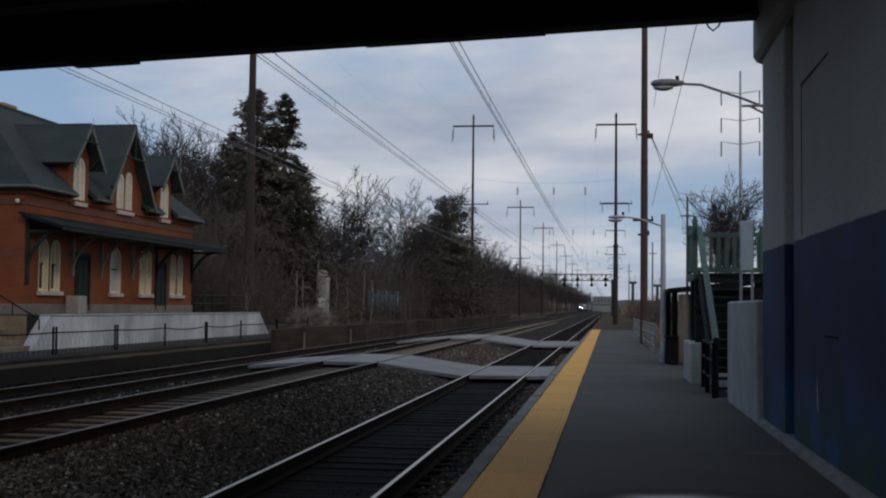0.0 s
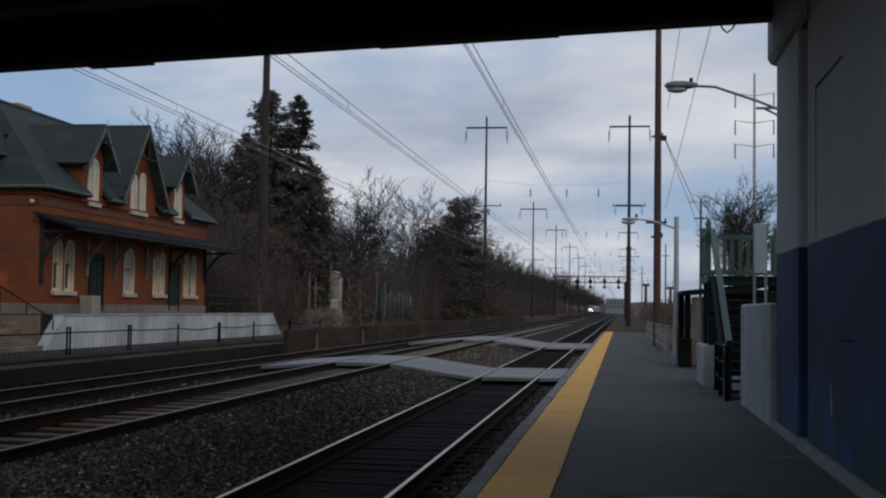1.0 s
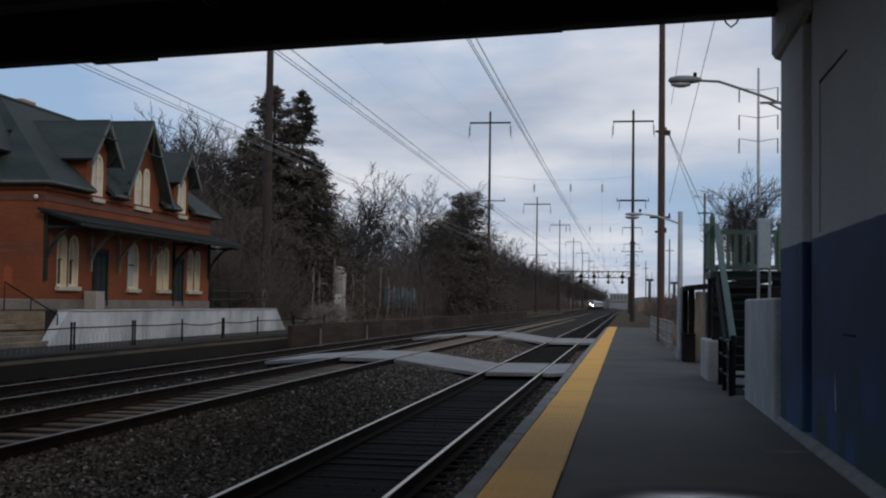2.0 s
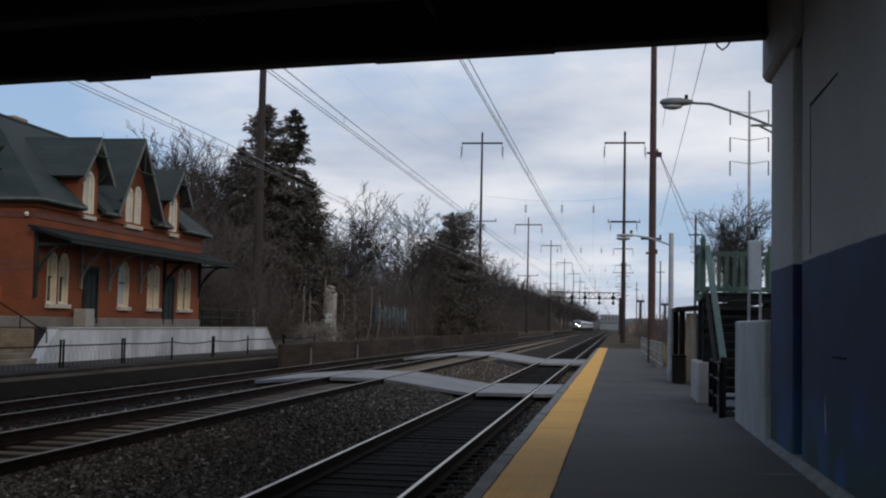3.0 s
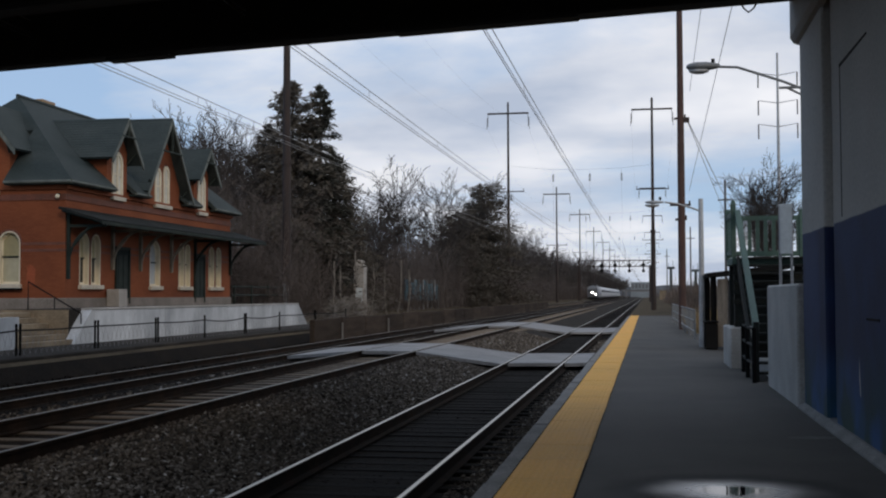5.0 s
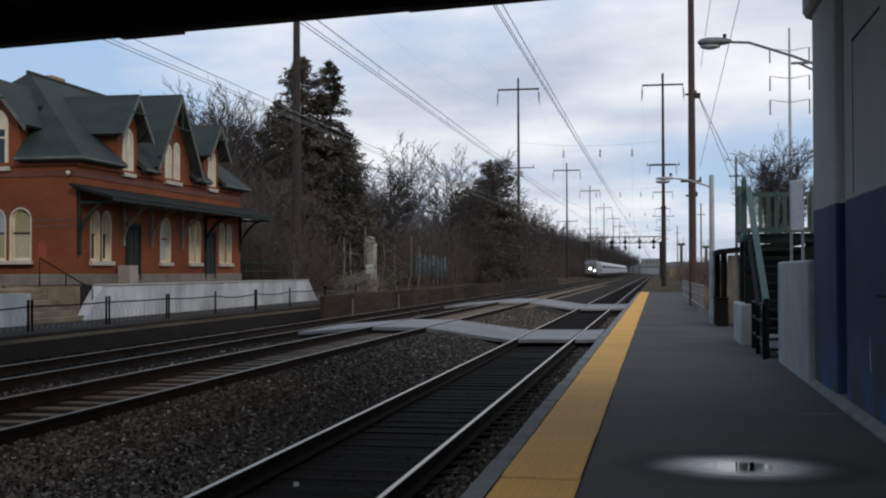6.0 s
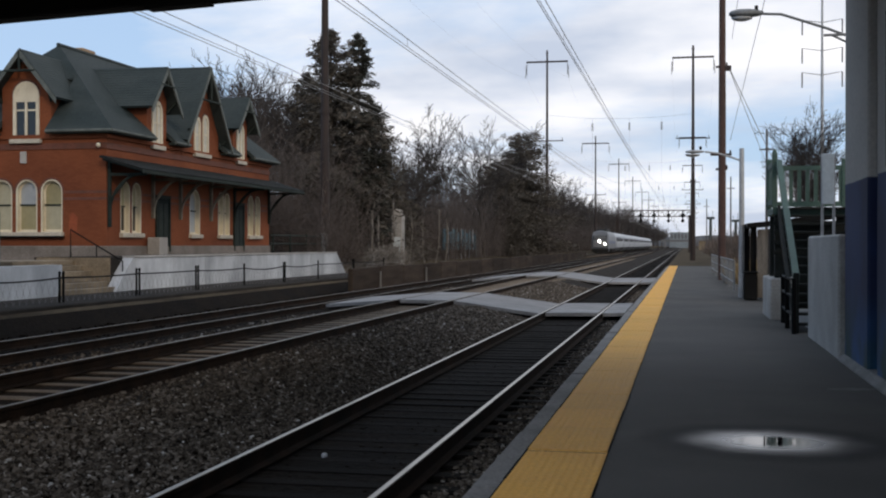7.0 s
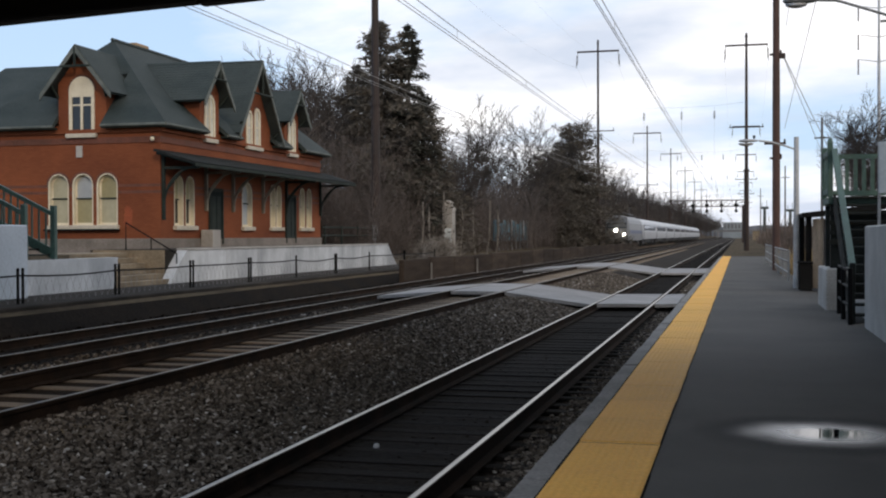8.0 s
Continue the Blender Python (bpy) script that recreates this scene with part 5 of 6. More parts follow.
def make_overhead():
    """Contact wire, messenger wire and droppers over each track."""
    sup = [-30.0] + POLE_Y
    for name, xc in (("platform track", T1), ("middle track", T2), ("far track", T3)):
        k = thing("overhead_line", "thin overhead contact and messenger wires above the " + name, "overhead line")
        mes, con, aux, drop = Shape(), Shape(), Shape(), Shape()
        whole = []
        for a, b in zip(sup, sup[1:]):
            pts = []
            n = 18
            for i in range(n + 1):
                u = i / n
                yy = a + (b - a) * u
                z = 6.78 + (2.4 * ((yy - 55) / 89.5) ** 2 if yy > 55 else 0.5 * ((55 - yy) / 85) ** 2) if yy < 145 else 7.3 + 1.8 * (2 * u - 1) ** 2
                pts.append((xc, a + (b - a) * u, z))
                if 0 < i < n:
                    drop.cyl((xc, a + (b - a) * u, z), (xc, a + (b - a) * u, 6.62), 0.006, 0.006, 3, caps=False)
            whole += pts
        whole = [p for i, p in enumerate(whole) if i == 0 or p[1] > whole[i - 1][1] + 0.01]
        mes.tube(whole, 0.010, 4)
        aux.tube([(p[0], p[1], 6.6 + (p[2] - 6.6) * 0.12) for p in whole], 0.008, 4)
        con.tube([(xc, y, 6.55) for y in sup], 0.009, 4)
        part("messenger_wire", mes, WIRE, k)
        part("auxiliary_wire", aux, WIRE, k)
        part("contact_wire", con, WIRE, k)
        tagged(part("droppers", drop, WIRE, k), kind="stuff")
    for y in POLE_Y[:5]:
        k = thing("cross_span", "wire span across the tracks that carries the overhead lines", "cross span", group="cross spans")
        zt = 17.7
        s = Shape()
        s.tube([(LEFT_X, y, zt + 0.2), (-12, y, zt - 0.35), (-7, y, zt - 0.45), (-3, y, zt - 0.35), (RIGHT_X, y, zt)], 0.014, 4)
        s.tube([(LEFT_X, y, 9.3), (RIGHT_X, y, 9.3)], 0.012, 4)
        part("span_wire", s, WIRE, k)
        for x in (T1, T2, T3):
            h = Shape().cyl((x, y, zt - 0.4), (x, y, zt - 1.0), 0.012, 0.012, 4)
            for j in range(6):
                h.cyl((x, y, zt - 1.0 - j * 0.16), (x, y, zt - 1.09 - j * 0.16), 0.13, 0.10, 8)
            h.cyl((x, y, zt - 2.0), (x, y, 9.2), 0.008, 0.008, 3)
            part("hanger", h, INSULATOR, k)
    for xc in (LEFT_X - 2.6, LEFT_X + 2.6, RIGHT_X - 2.5, RIGHT_X + 2.5):
        ys = POLE_Y[:5]
        pts = []
        if xc < -10:
            pts = [(xc - 3.7 * (1 - i / 8), 65.0 + 79.5 * i / 8, 24.0 - 1.4 * i / 8 - 2.2 * (1 - (i / 4 - 1) ** 2)) for i in range(8)]
        for a, b in zip(ys, ys[1:]):
            za, zb = (22.6 if a < 150 else 19.4), (22.6 if b < 150 else 19.4)
            pts += [(xc, a + (b - a) * i / 8, za + (zb - za) * i / 8 - 2.2 * (1 - (i / 4 - 1) ** 2)) for i in range(8)]
        solid("transmission_wire", Shape().tube(pts, 0.005, 3), WIRE, "thin transmission wire between the catenary poles", "wire", group="transmission wires")


make_overhead()


def make_gantry():
    y = 300.0
    k = thing("signal_gantry", "dark lattice signal gantry across all the tracks", "signal gantry")
    for x in (-17.2, 0.9):
        part("gantry_leg", Shape().box(x - 0.25, x + 0.25, y - 0.25, y + 0.25, -0.3, 9.2), STEEL, k)
    s = Shape()
    for z in (8.75, 10.3):
        for dy in (-0.5, 0.5):
            s.box(-17.4, 1.1, y + dy - 0.09, y + dy + 0.09, z, z + 0.22)
    for i in range(14):
        x = -17.2 + i * 1.3
        s.cyl((x, y - 0.5, 8.9), (x + 1.3, y - 0.5, 10.4), 0.07, 0.07, 4)
        s.cyl((x, y - 0.5, 8.9), (x, y - 0.5, 10.4), 0.06, 0.06, 4)
    part("truss", s, STEEL, k)
    for x in (-11.3, -7.9, -4.3, -0.75):
        h = Shape().cyl((x, y - 0.6, 9.1), (x, y - 0.9, 9.1), 0.52, 0.52, 14).cyl((x, y - 0.6, 7.7), (x, y - 0.9, 7.7), 0.42, 0.42, 14).box(x - 0.15, x + 0.15, y - 0.8, y - 0.6, 7.3, 10.5)
        part("signal_head", h, BLACK, k, "black round signal head")


make_gantry()


# ---- things on the near platform ----
def make_line_pole():
    k = thing("line_pole", "tall brown steel pole with small brackets behind the platform railing", "pole", at=(1.7, 57.0, 0))
    part("shaft", Shape().cyl((0, 0, -0.2), (0, 0, 9.0), 0.19, 0.175, 12).cyl((0, 0, 9.0), (0, 0, 20), 0.17, 0.13, 12), STEEL_RED, k)
    for z, w in ((6.0, 0.55), (5.3, 0.3), (10.2, 0.3)):
        part("bracket", Shape().box(-w, w * 0.8, -0.05, 0.05, z - 0.05, z + 0.05).cyl((w * 0.7, 0, z), (w * 0.7, 0, z + 0.2), 0.05, 0.04, 6), STEEL, k)
    part("wire_clamp", Shape().box(0.1, 0.42, -0.1, 0.1, 10.0, 10.25, c=0.02), STEEL, k)
    w = Shape()
    w.tube([(2.02, 57, 10.14), (4.1, 68.5, 8.2), (6.06, 80, 6.59), (9.5, 100, 4.6)], 0.02, 4)
    w.tube([(2.02, 57, 10.10), (3.9, 68.5, 7.9), (5.6, 80, 6.2), (8.5, 100, 4.0)], 0.016, 4)
    w.tube([(2.30, 24, 9.6), (2.22, 30, 9.04), (2.1, 45, 7.6), (2.08, 57, 6.69)], 0.011, 4)
    w.tube([(1.80, 30, 11.6), (1.94, 40, 11.52), (2.15, 57, 11.53)], 0.013, 4)
    solid("pole_wires", w, WIRE, "dark service wires running from the brown pole", "wires")


make_line_pole()


def make_street_lamp(name, head_at, arm_pts, pole, head_len, mat_head, mat_pole, label):
    """Cobra-head lamp on a bent arm."""
    k = thing(name, label, "street lamp")
    hx, hy, hz = head_at
    rings = []
    for u, w, h in ((0, 0.03, 0.03), (0.08, 0.12, 0.08), (0.3, 0.17, 0.11), (0.6, 0.16, 0.11), (0.85, 0.10, 0.08), (1.0, 0.05, 0.05)):
        w, h = w * head_len / 0.74, h * (head_len / 0.74) ** 3
        rings.append([(hx + u * head_len, hy + w * math.cos(a), hz + h * math.sin(a) * (1.0 if math.sin(a) > 0 else 0.8)) for a in [i * math.pi / 6 for i in range(12)]])
    part("lamp_head", Shape().loft(rings), mat_head, k, smooth=True)
    part("lens_bowl", Shape().loft([[(hx + head_len * 0.38 + r * 0.24 * math.cos(a), hy + r * 0.13 * math.sin(a), hz - 0.07 - d) for a in [i * math.pi / 5 for i in range(10)]] for r, d in ((1, 0), (0.85, 0.06), (0.4, 0.09))]), GALV, k, smooth=True)
    part("photocell", Shape().cyl((hx + head_len * 0.8, hy, hz + 0.07), (hx + head_len * 0.8, hy, hz + 0.17), 0.04, 0.04, 8), BLACK, k)
    part("arm", Shape().tube(arm_pts, 0.03, 8), mat_pole, k)
    part("lamp_pole", Shape().cyl(pole[0], pole[1], pole[2], pole[2] * 0.75, 12), mat_pole, k)
    return k


lamp_a = make_street_lamp("street_lamp", (0.93, 26.5, 6.80), [(1.6, 26.5, 6.79), (2.05, 26.5, 6.76), (2.5, 26.5, 6.60), (3.0, 26.5, 6.42), (3.4, 26.5, 6.25), (4.4, 26.5, 5.95)], ((4.4, 26.5, -0.2), (4.4, 26.5, 7.2), 0.11), 0.74, LAMP_GREY, LAMP_GREY, "grey cobra-head street lamp on a long bent arm")
part("arm_bracket", Shape().box(2.95, 4.4, 26.47, 26.53, 6.24, 6.29).cyl((3.1, 26.5, 6.27), (3.9, 26.5, 5.85), 0.025, 0.025, 6), LAMP_GREY, lamp_a)
make_street_lamp("street_lamp", (-0.02, 38.0, 4.66), [(0.6, 38.0, 4.66), (1.0, 38.0, 4.60), (1.4, 38.0, 4.48), (1.74, 38.0, 4.35)], ((1.74, 38.0, -0.05), (1.74, 38.0, 4.75), 0.10), 0.6, GALV, GALV, "small pale lamp on a galvanised pole by the platform")


def make_railing():
    k = thing("platform_railing", "grey pipe railing along the back of the platform", "railing")
    pts = [(1.75, 44.0), (1.70, 48.0), (1.66, 52.5), (1.62, 57.8), (1.58, 64.0), (1.55, 72.0)]
    for x, y in pts:
        part("post", Shape().cyl((x, y, 0), (x, y, 1.12), 0.04, 0.04, 8), LAMP_GREY, k)
    for z in (0.3, 0.7, 1.1):
        part("rail", Shape().tube([(x, y, z) for x, y in pts], 0.03, 6), LAMP_GREY, k)
    m = Shape()
    for (xa, ya), (xb, yb) in zip(pts, pts[1:]):
        n = int((yb - ya) / 0.16)
        for i in range(n):
            u = i / n
            x, y = xa + (xb - xa) * u, ya + (yb - ya) * u
            m.cyl((x, y, 0.1), (x, y, 1.08), 0.006, 0.006, 4)
    part("mesh_infill", m, LAMP_GREY, k)


make_railing()


def make_stairs():
    """Open steel stair facing the camera, rising to a railed landing."""
    k = thing("platform_stairs", "green steel stairs with a railed landing beside the platform", "stairs")
    x0, x1, yb, n = 2.06, 3.55, 23.1, 14
    rise, run = 0.18, 0.29
    for i in range(n):
        y = yb + i * run
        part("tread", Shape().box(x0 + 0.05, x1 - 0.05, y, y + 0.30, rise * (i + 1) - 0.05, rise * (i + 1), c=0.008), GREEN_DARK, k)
    ye, zl = yb + n * run, rise * n
    for x in (x0, x1):
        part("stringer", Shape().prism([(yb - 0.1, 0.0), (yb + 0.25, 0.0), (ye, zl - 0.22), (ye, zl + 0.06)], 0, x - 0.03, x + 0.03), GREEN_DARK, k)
        part("handrail", Shape().prism([(yb - 0.15, 0.98), (yb - 0.15, 1.12), (ye, zl + 1.08), (ye, zl + 0.94)], 0, x - 0.06, x + 0.06), GREEN, k)
        part("newel", Shape().box(x - 0.05, x + 0.05, yb - 0.2, yb - 0.1, 0, 1.15, c=0.01), GREEN_DARK, k)
    land = part("landing", Shape().box(1.93, 3.75, ye + 0.004, ye + 1.9, zl - 0.16, zl, c=0.01), GREEN, k)
    for x in (1.97, 3.70):
        part("landing_post", Shape().box(x - 0.06, x + 0.06, ye + 0.01, ye + 0.13, zl, zl + 1.22, c=0.012).cyl((x, ye + 0.07, zl + 1.22), (x, ye + 0.07, zl + 1.32), 0.07, 0.03, 8), GREEN, k)
        part("landing_post", Shape().box(x - 0.06, x + 0.06, ye + 1.78, ye + 1.9, zl, zl + 1.22, c=0.012), GREEN, k)
    for y in (ye + 1.84,):
        part("rail", Shape().box(1.97, 3.70, y - 0.04, y + 0.04, zl + 0.95, zl + 1.06), GREEN, k)
        part("rail", Shape().box(1.97, 3.70, y - 0.04, y + 0.04, zl + 0.08, zl + 0.2), GREEN, k)
        for i in range(9):
            x = 2.1 + i * 0.19
            part("baluster", Shape().box(x - 0.045, x + 0.045, y - 0.02, y + 0.02, zl + 0.2, zl + 0.95), GREEN, k)
    for z in (0.95, 0.08):
        part("rail", Shape().box(1.93, 2.01, ye + 0.1, ye + 1.8, zl + z, zl + z + 0.11), GREEN, k)
    for i in range(8):
        y = ye + 0.25 + i * 0.2
        part("baluster", Shape().box(1.95, 1.99, y - 0.04, y + 0.04, zl + 0.19, zl + 0.95), GREEN, k)
    for x in (2.08, 3.6):
        for y in (ye + 0.2, ye + 1.7):
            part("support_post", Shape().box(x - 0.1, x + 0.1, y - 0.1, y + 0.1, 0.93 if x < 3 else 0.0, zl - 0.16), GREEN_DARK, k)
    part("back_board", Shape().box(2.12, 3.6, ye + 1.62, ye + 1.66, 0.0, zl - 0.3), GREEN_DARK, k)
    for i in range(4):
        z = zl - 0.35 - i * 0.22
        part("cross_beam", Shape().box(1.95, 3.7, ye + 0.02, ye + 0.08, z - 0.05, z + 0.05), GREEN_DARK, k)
    g = thing("stair_gate", "low dark pipe barrier at the foot of the stairs", "barrier")
    for x, y in ((2.0, 22.7), (2.0, 24.2), (2.05, 25.9)):
        part("post", Shape().cyl((x, y, 0), (x, y, 1.05), 0.045, 0.045, 8), BLACK, g)
    for z in (0.35, 0.7, 1.02):
        part("rail", Shape().tube([(2.0, 22.7, z), (2.0, 24.2, z), (2.05, 25.9, z)], 0.03, 6), GREEN_DARK, g)
    for y, x, h, w in ((23.6, 2.42, 0.26, 3.3), (27.0, 1.86, 0.93, 2.5)):
        solid("concrete_footing", Shape().box(x, x + (0.6 if h > 0.5 else 1.4), y, y + w, -0.05, h, c=0.03), CONCRETE, "pale concrete footing block under the stair landing", "concrete block", group="stair footings")
    s = thing("notice_board", "bare back of a pale notice board on two posts", "notice board", at=(2.28, 22.9, 0))
    part("board", Shape().box(0.24, 0.46, -0.02, 0.02, 2.45, 3.4, c=0.006), SIGN_BACK, s)
    for x in (0.25, 0.46):
        part("post", Shape().box(x - 0.025, x + 0.025, 0.022, 0.07, 0, 3.4), GALV, s)


make_stairs()


def make_shelter():
    k = thing("waiting_shelter", "small dark timber waiting shelter behind the platform", "shelter", at=(2.02, 36.5, 0))
    part("roof", Shape().prism([(-0.2, 2.2), (2.3, 2.45), (2.3, 2.6), (-0.2, 2.33)], 1, -0.5, 4.2), BLACK, k)
    for x, y in ((0, 0), (0, 3.8), (0.55, -0.3), (2.1, 0), (2.1, 3.8)):
        part("post", Shape().box(x - 0.09, x + 0.09, y - 0.09, y + 0.09, 0, 2.3, c=0.01), BLACK, k)
    part("back_wall", Shape().box(2.0, 2.08, 0.1, 3.7, 0, 2.3), GREEN_DARK, k)
    part("side_panel", Shape().box(0.65, 2.0, 3.7, 3.76, 0.2, 2.2), SANDSTONE, k)
    for x0, x1 in ((0.1, 0.44), (0.66, 1.3)):
        part("front_board", Shape().box(x0, x1, -0.28, -0.24, 0.08, 2.15, c=0.008), GREY_WOOD, k, "weathered grey timber board")
    b = thing("litter_bin", "black square litter bin on the platform", "litter bin", at=(1.92, 36.2, 0))
    part("body", Shape().box(-0.2, 0.2, -0.2, 0.2, 0.02, 0.8, c=0.03), BLACK, b)
    part("lid", Shape().box(-0.22, 0.22, -0.22, 0.22, 0.802, 0.88, c=0.03), BLACK, b)


make_shelter()


# ---- trees ----
def bare_tree(name, height, seed, spread=0.42, material=TWIG, trunk=0.2, label="bare winter tree with a rounded crown of fine twigs", fork=0.26):
    """A short trunk that forks into rising limbs, with four more orders of ever finer branches."""
    rnd = random.Random(seed)
    wood, twigs = Shape(), Shape()
    counts = (0, 7, 7, 6, 5)

    def grow(p, d, length, r, level):
        pts = [p]
        n = 3 if level < 3 else 2
        for i in range(n):
            d = (d + Vector((rnd.gauss(0, 1), rnd.gauss(0, 1), rnd.gauss(0.5, 0.7))) * 0.12).normalized()
            q = pts[-1] + d * length / n
            r2 = max(r * (0.72 if level < 3 else 0.8), 0.016)
            (wood if level < 3 else twigs).cyl(pts[-1], q, r, r2, 7 if level < 1 else 5 if level < 2 else 3, caps=False)
            pts.append(q)
            r = r2
        if level == 4:
            return
        for i in range(counts[level + 1] + rnd.randint(0, 1)):
            u = 1.0 if level == 0 else 1 - 0.75 * (i + rnd.random() * 0.6) / counts[level + 1]
            k = min(int(u * n), n - 1)
            c = pts[k].lerp(pts[k + 1], u * n - k)
            a = rnd.uniform(0, 6.283) if level else i * 1.05 + rnd.uniform(-0.4, 0.4)
            side = d.orthogonal().normalized() @ Matrix.Rotation(a, 3, d)
            out = spread * rnd.uniform(0.2, 1.3) if level == 0 else rnd.uniform(0.6, 1.4)
            d2 = (d + side * out + Vector((0, 0, 0.1))).normalized()
            size = height * rnd.uniform(0.4, 0.52) if level == 0 else length * rnd.uniform(0.34, 0.5)
            grow(c, d2, size, max(r * (0.62 if level == 0 else 0.75), 0.019), level + 1)
    grow(Vector((0, 0, -0.3)), Vector((rnd.uniform(-0.05, 0.05), rnd.uniform(-0.05, 0.05), 1)).normalized(), height * fork, trunk, 0)
    top = max(p[2] for p in twigs.v)
    for sh in (wood, twigs):
        sh.v = [(x * height / top, y * height / top, z * height / top) for x, y, z in sh.v]
    k = thing(name, label, "tree")
    part("trunk", wood, BARK, k)
    part("crown", twigs, material, k)
    return k


def conifer(name, height, radius, seed, material, label, bare=0.12, power=0.9, whorls=0):
    """Trunk with boughs, each set with many thin sprays of needles. whorls: how many clear tiers the upper half shows."""
    rnd = random.Random(seed)
    k = thing(name, label, "tree")
    wood, leaf = Shape(), Shape()
    wood.cyl((0, 0, -0.4), (0, 0, height * 0.98), radius * 0.06 + 0.08, 0.02, 8)
    n = int(height * 21)
    v, f = [], []
    sides = [rnd.uniform(0.6, 1.2) for _ in range(9)]
    for i in range(n):
        u = bare + (1 - bare) * ((i + rnd.random()) / n) ** 0.9
        if whorls:
            tier = round(u * whorls) / whorls
            u = tier + (u - tier) * (0.45 if u > 0.4 else 0.9)
        z = height * u
        a = rnd.uniform(0, 6.283)
        lump = sides[int(a / 6.2832 * 9) % 9] * (1 + 0.35 * noise.noise(Vector((math.cos(a) * 1.5, math.sin(a) * 1.5, z * 0.55 + seed))))
        reach = radius * max(1 - u, 0.0) ** power * rnd.uniform(0.45, 1.1) * lump + 0.2
        d = Vector((math.cos(a), math.sin(a), 0))
        droop = rnd.uniform(-0.4, 0.05) if u < 0.75 else rnd.uniform(-0.1, 0.5)
        base = Vector((0, 0, z))
        tip = base + d * reach + Vector((0, 0, reach * droop))
        wood.cyl(base, tip, 0.03, 0.008, 3, caps=False)
        for _ in range(int(10 + reach * 17)):
            w = rnd.uniform(0.1, 1.0) ** 0.65
            c = base.lerp(tip, w) + Vector((rnd.gauss(0, 0.16), rnd.gauss(0, 0.16), rnd.gauss(-0.08, 0.13))) * (0.5 + reach * 0.28)
            s = rnd.uniform(0.12, 0.34)
            e = (d * rnd.uniform(0.3, 1) + Vector((rnd.uniform(-1, 1), rnd.uniform(-1, 1), rnd.uniform(-0.8, 0.5)))).normalized() * s
            g = (e.orthogonal().normalized() @ Matrix.Rotation(rnd.uniform(0, 6.283), 3, e.normalized())) * s * 0.2
            o = len(v)
            v.extend([tuple(c - e), tuple(c + g), tuple(c + e), tuple(c - g)])
            f.append((o, o + 1, o + 2, o + 3))
    leaf.v, leaf.f, leaf.m = v, f, [0] * len(f)
    part("trunk", wood, BARK, k)
    part("crown", leaf, material, k)
    return k


def place(ob, x, y, z, turn=0, s=1.0):
    ob.matrix_basis = pose(x, y, z, 0, 0, turn) @ Matrix.Diagonal((s, s, s, 1))
    return ob


def put_copy(ob, x, y, z, turn, s):
    c = copy_thing(ob, pose(x, y, z, 0, 0, turn))
    c.scale = (s, s, s)
    return c


def make_trees():
    fir = place(conifer("fir_tree", 15.2, 4.2, 3, NEEDLE, "tall dark fir tree with layered boughs", 0.1, 0.72, 26), -22.1, 77, 0.9)
    old = place(conifer("spruce_tree", 15.4, 6.4, 4, NEEDLE_PALE, "broad dull brown-green spruce behind the pole", 0.03, 0.66), -23.8, 76, 0.9)
    put_copy(old, -21.6, 79, 0.8, 70, 0.66)
    put_copy(old, -26.2, 78, 0.8, 150, 0.84)
    put_copy(old, -25.2, 82, 0.8, 200, 0.8)
    pine = place(conifer("pine_tree", 14.0, 6.6, 6, NEEDLE_PALE, "rounded dull green pine among bare trees", 0.05, 0.36), -19.0, 136, 0.5)
    put_copy(pine, -20.6, 141, 0.6, 200, 0.85)
    put_copy(pine, -20.9, 130, 0.6, 300, 0.72)
    b1 = place(bare_tree("bare_tree", 12.6, 11, 0.62, fork=0.2), -22.0, 92, 0.8)
    b2 = place(bare_tree("bare_tree", 14.2, 12, 0.62, trunk=0.22, fork=0.2), -20.4, 118, 0.6)
    b3 = place(bare_tree("bare_tree", 15.5, 13, 0.6, fork=0.22), -32.0, 84, 1.0)
    rnd = random.Random(8)
    rows = [(b2, -28.6, 74, 0.92), (b2, -33.0, 88, 1.1), (b2, -30.6, 80, 1.0), (b1, -27.0, 84, 0.95), (b3, -29.5, 92, 0.9), (b1, -20.9, 87, 0.72), (b3, -24.6, 96, 0.7),
            (b1, -22.0, 140, 0.9), (b2, -23.5, 147, 0.8)]
    for x, y, s in ((-27.4, 69, 0.85), (-27.5, 128, 0.75), (-25.0, 134, 0.7)):
        rows.append(((b1, b2, b3)[len(rows) % 3], x, y, s))
    for i in range(30):
        y = 136 + i * 8.5 + rnd.uniform(-3, 3)
        rows.append(((b1, b2, b3)[i % 3], -20.6 - rnd.uniform(0, 5), y, rnd.uniform(0.7, 0.95)))
    for i in range(46):
        y = 395 * 1.025 ** i + rnd.uniform(-3, 3)
        rows.append(((b1, b2, b3)[i % 3], -18.5 - rnd.uniform(0, 4), y, rnd.uniform(0.75, 1.05)))
    for src, x, y, s in rows:
        put_copy(src, x, y, 0.5, rnd.uniform(0, 360), s)
    right = place(bare_tree("bare_tree", 13.0, 21, 0.3, trunk=0.17, label="bare tree behind the platform stairs"), 9.0, 92, 0.3)
    put_copy(right, 9.9, 97, 0.3, 100, 0.9)
    put_copy(right, 11.0, 112, 0.3, 300, 0.9)


make_trees()


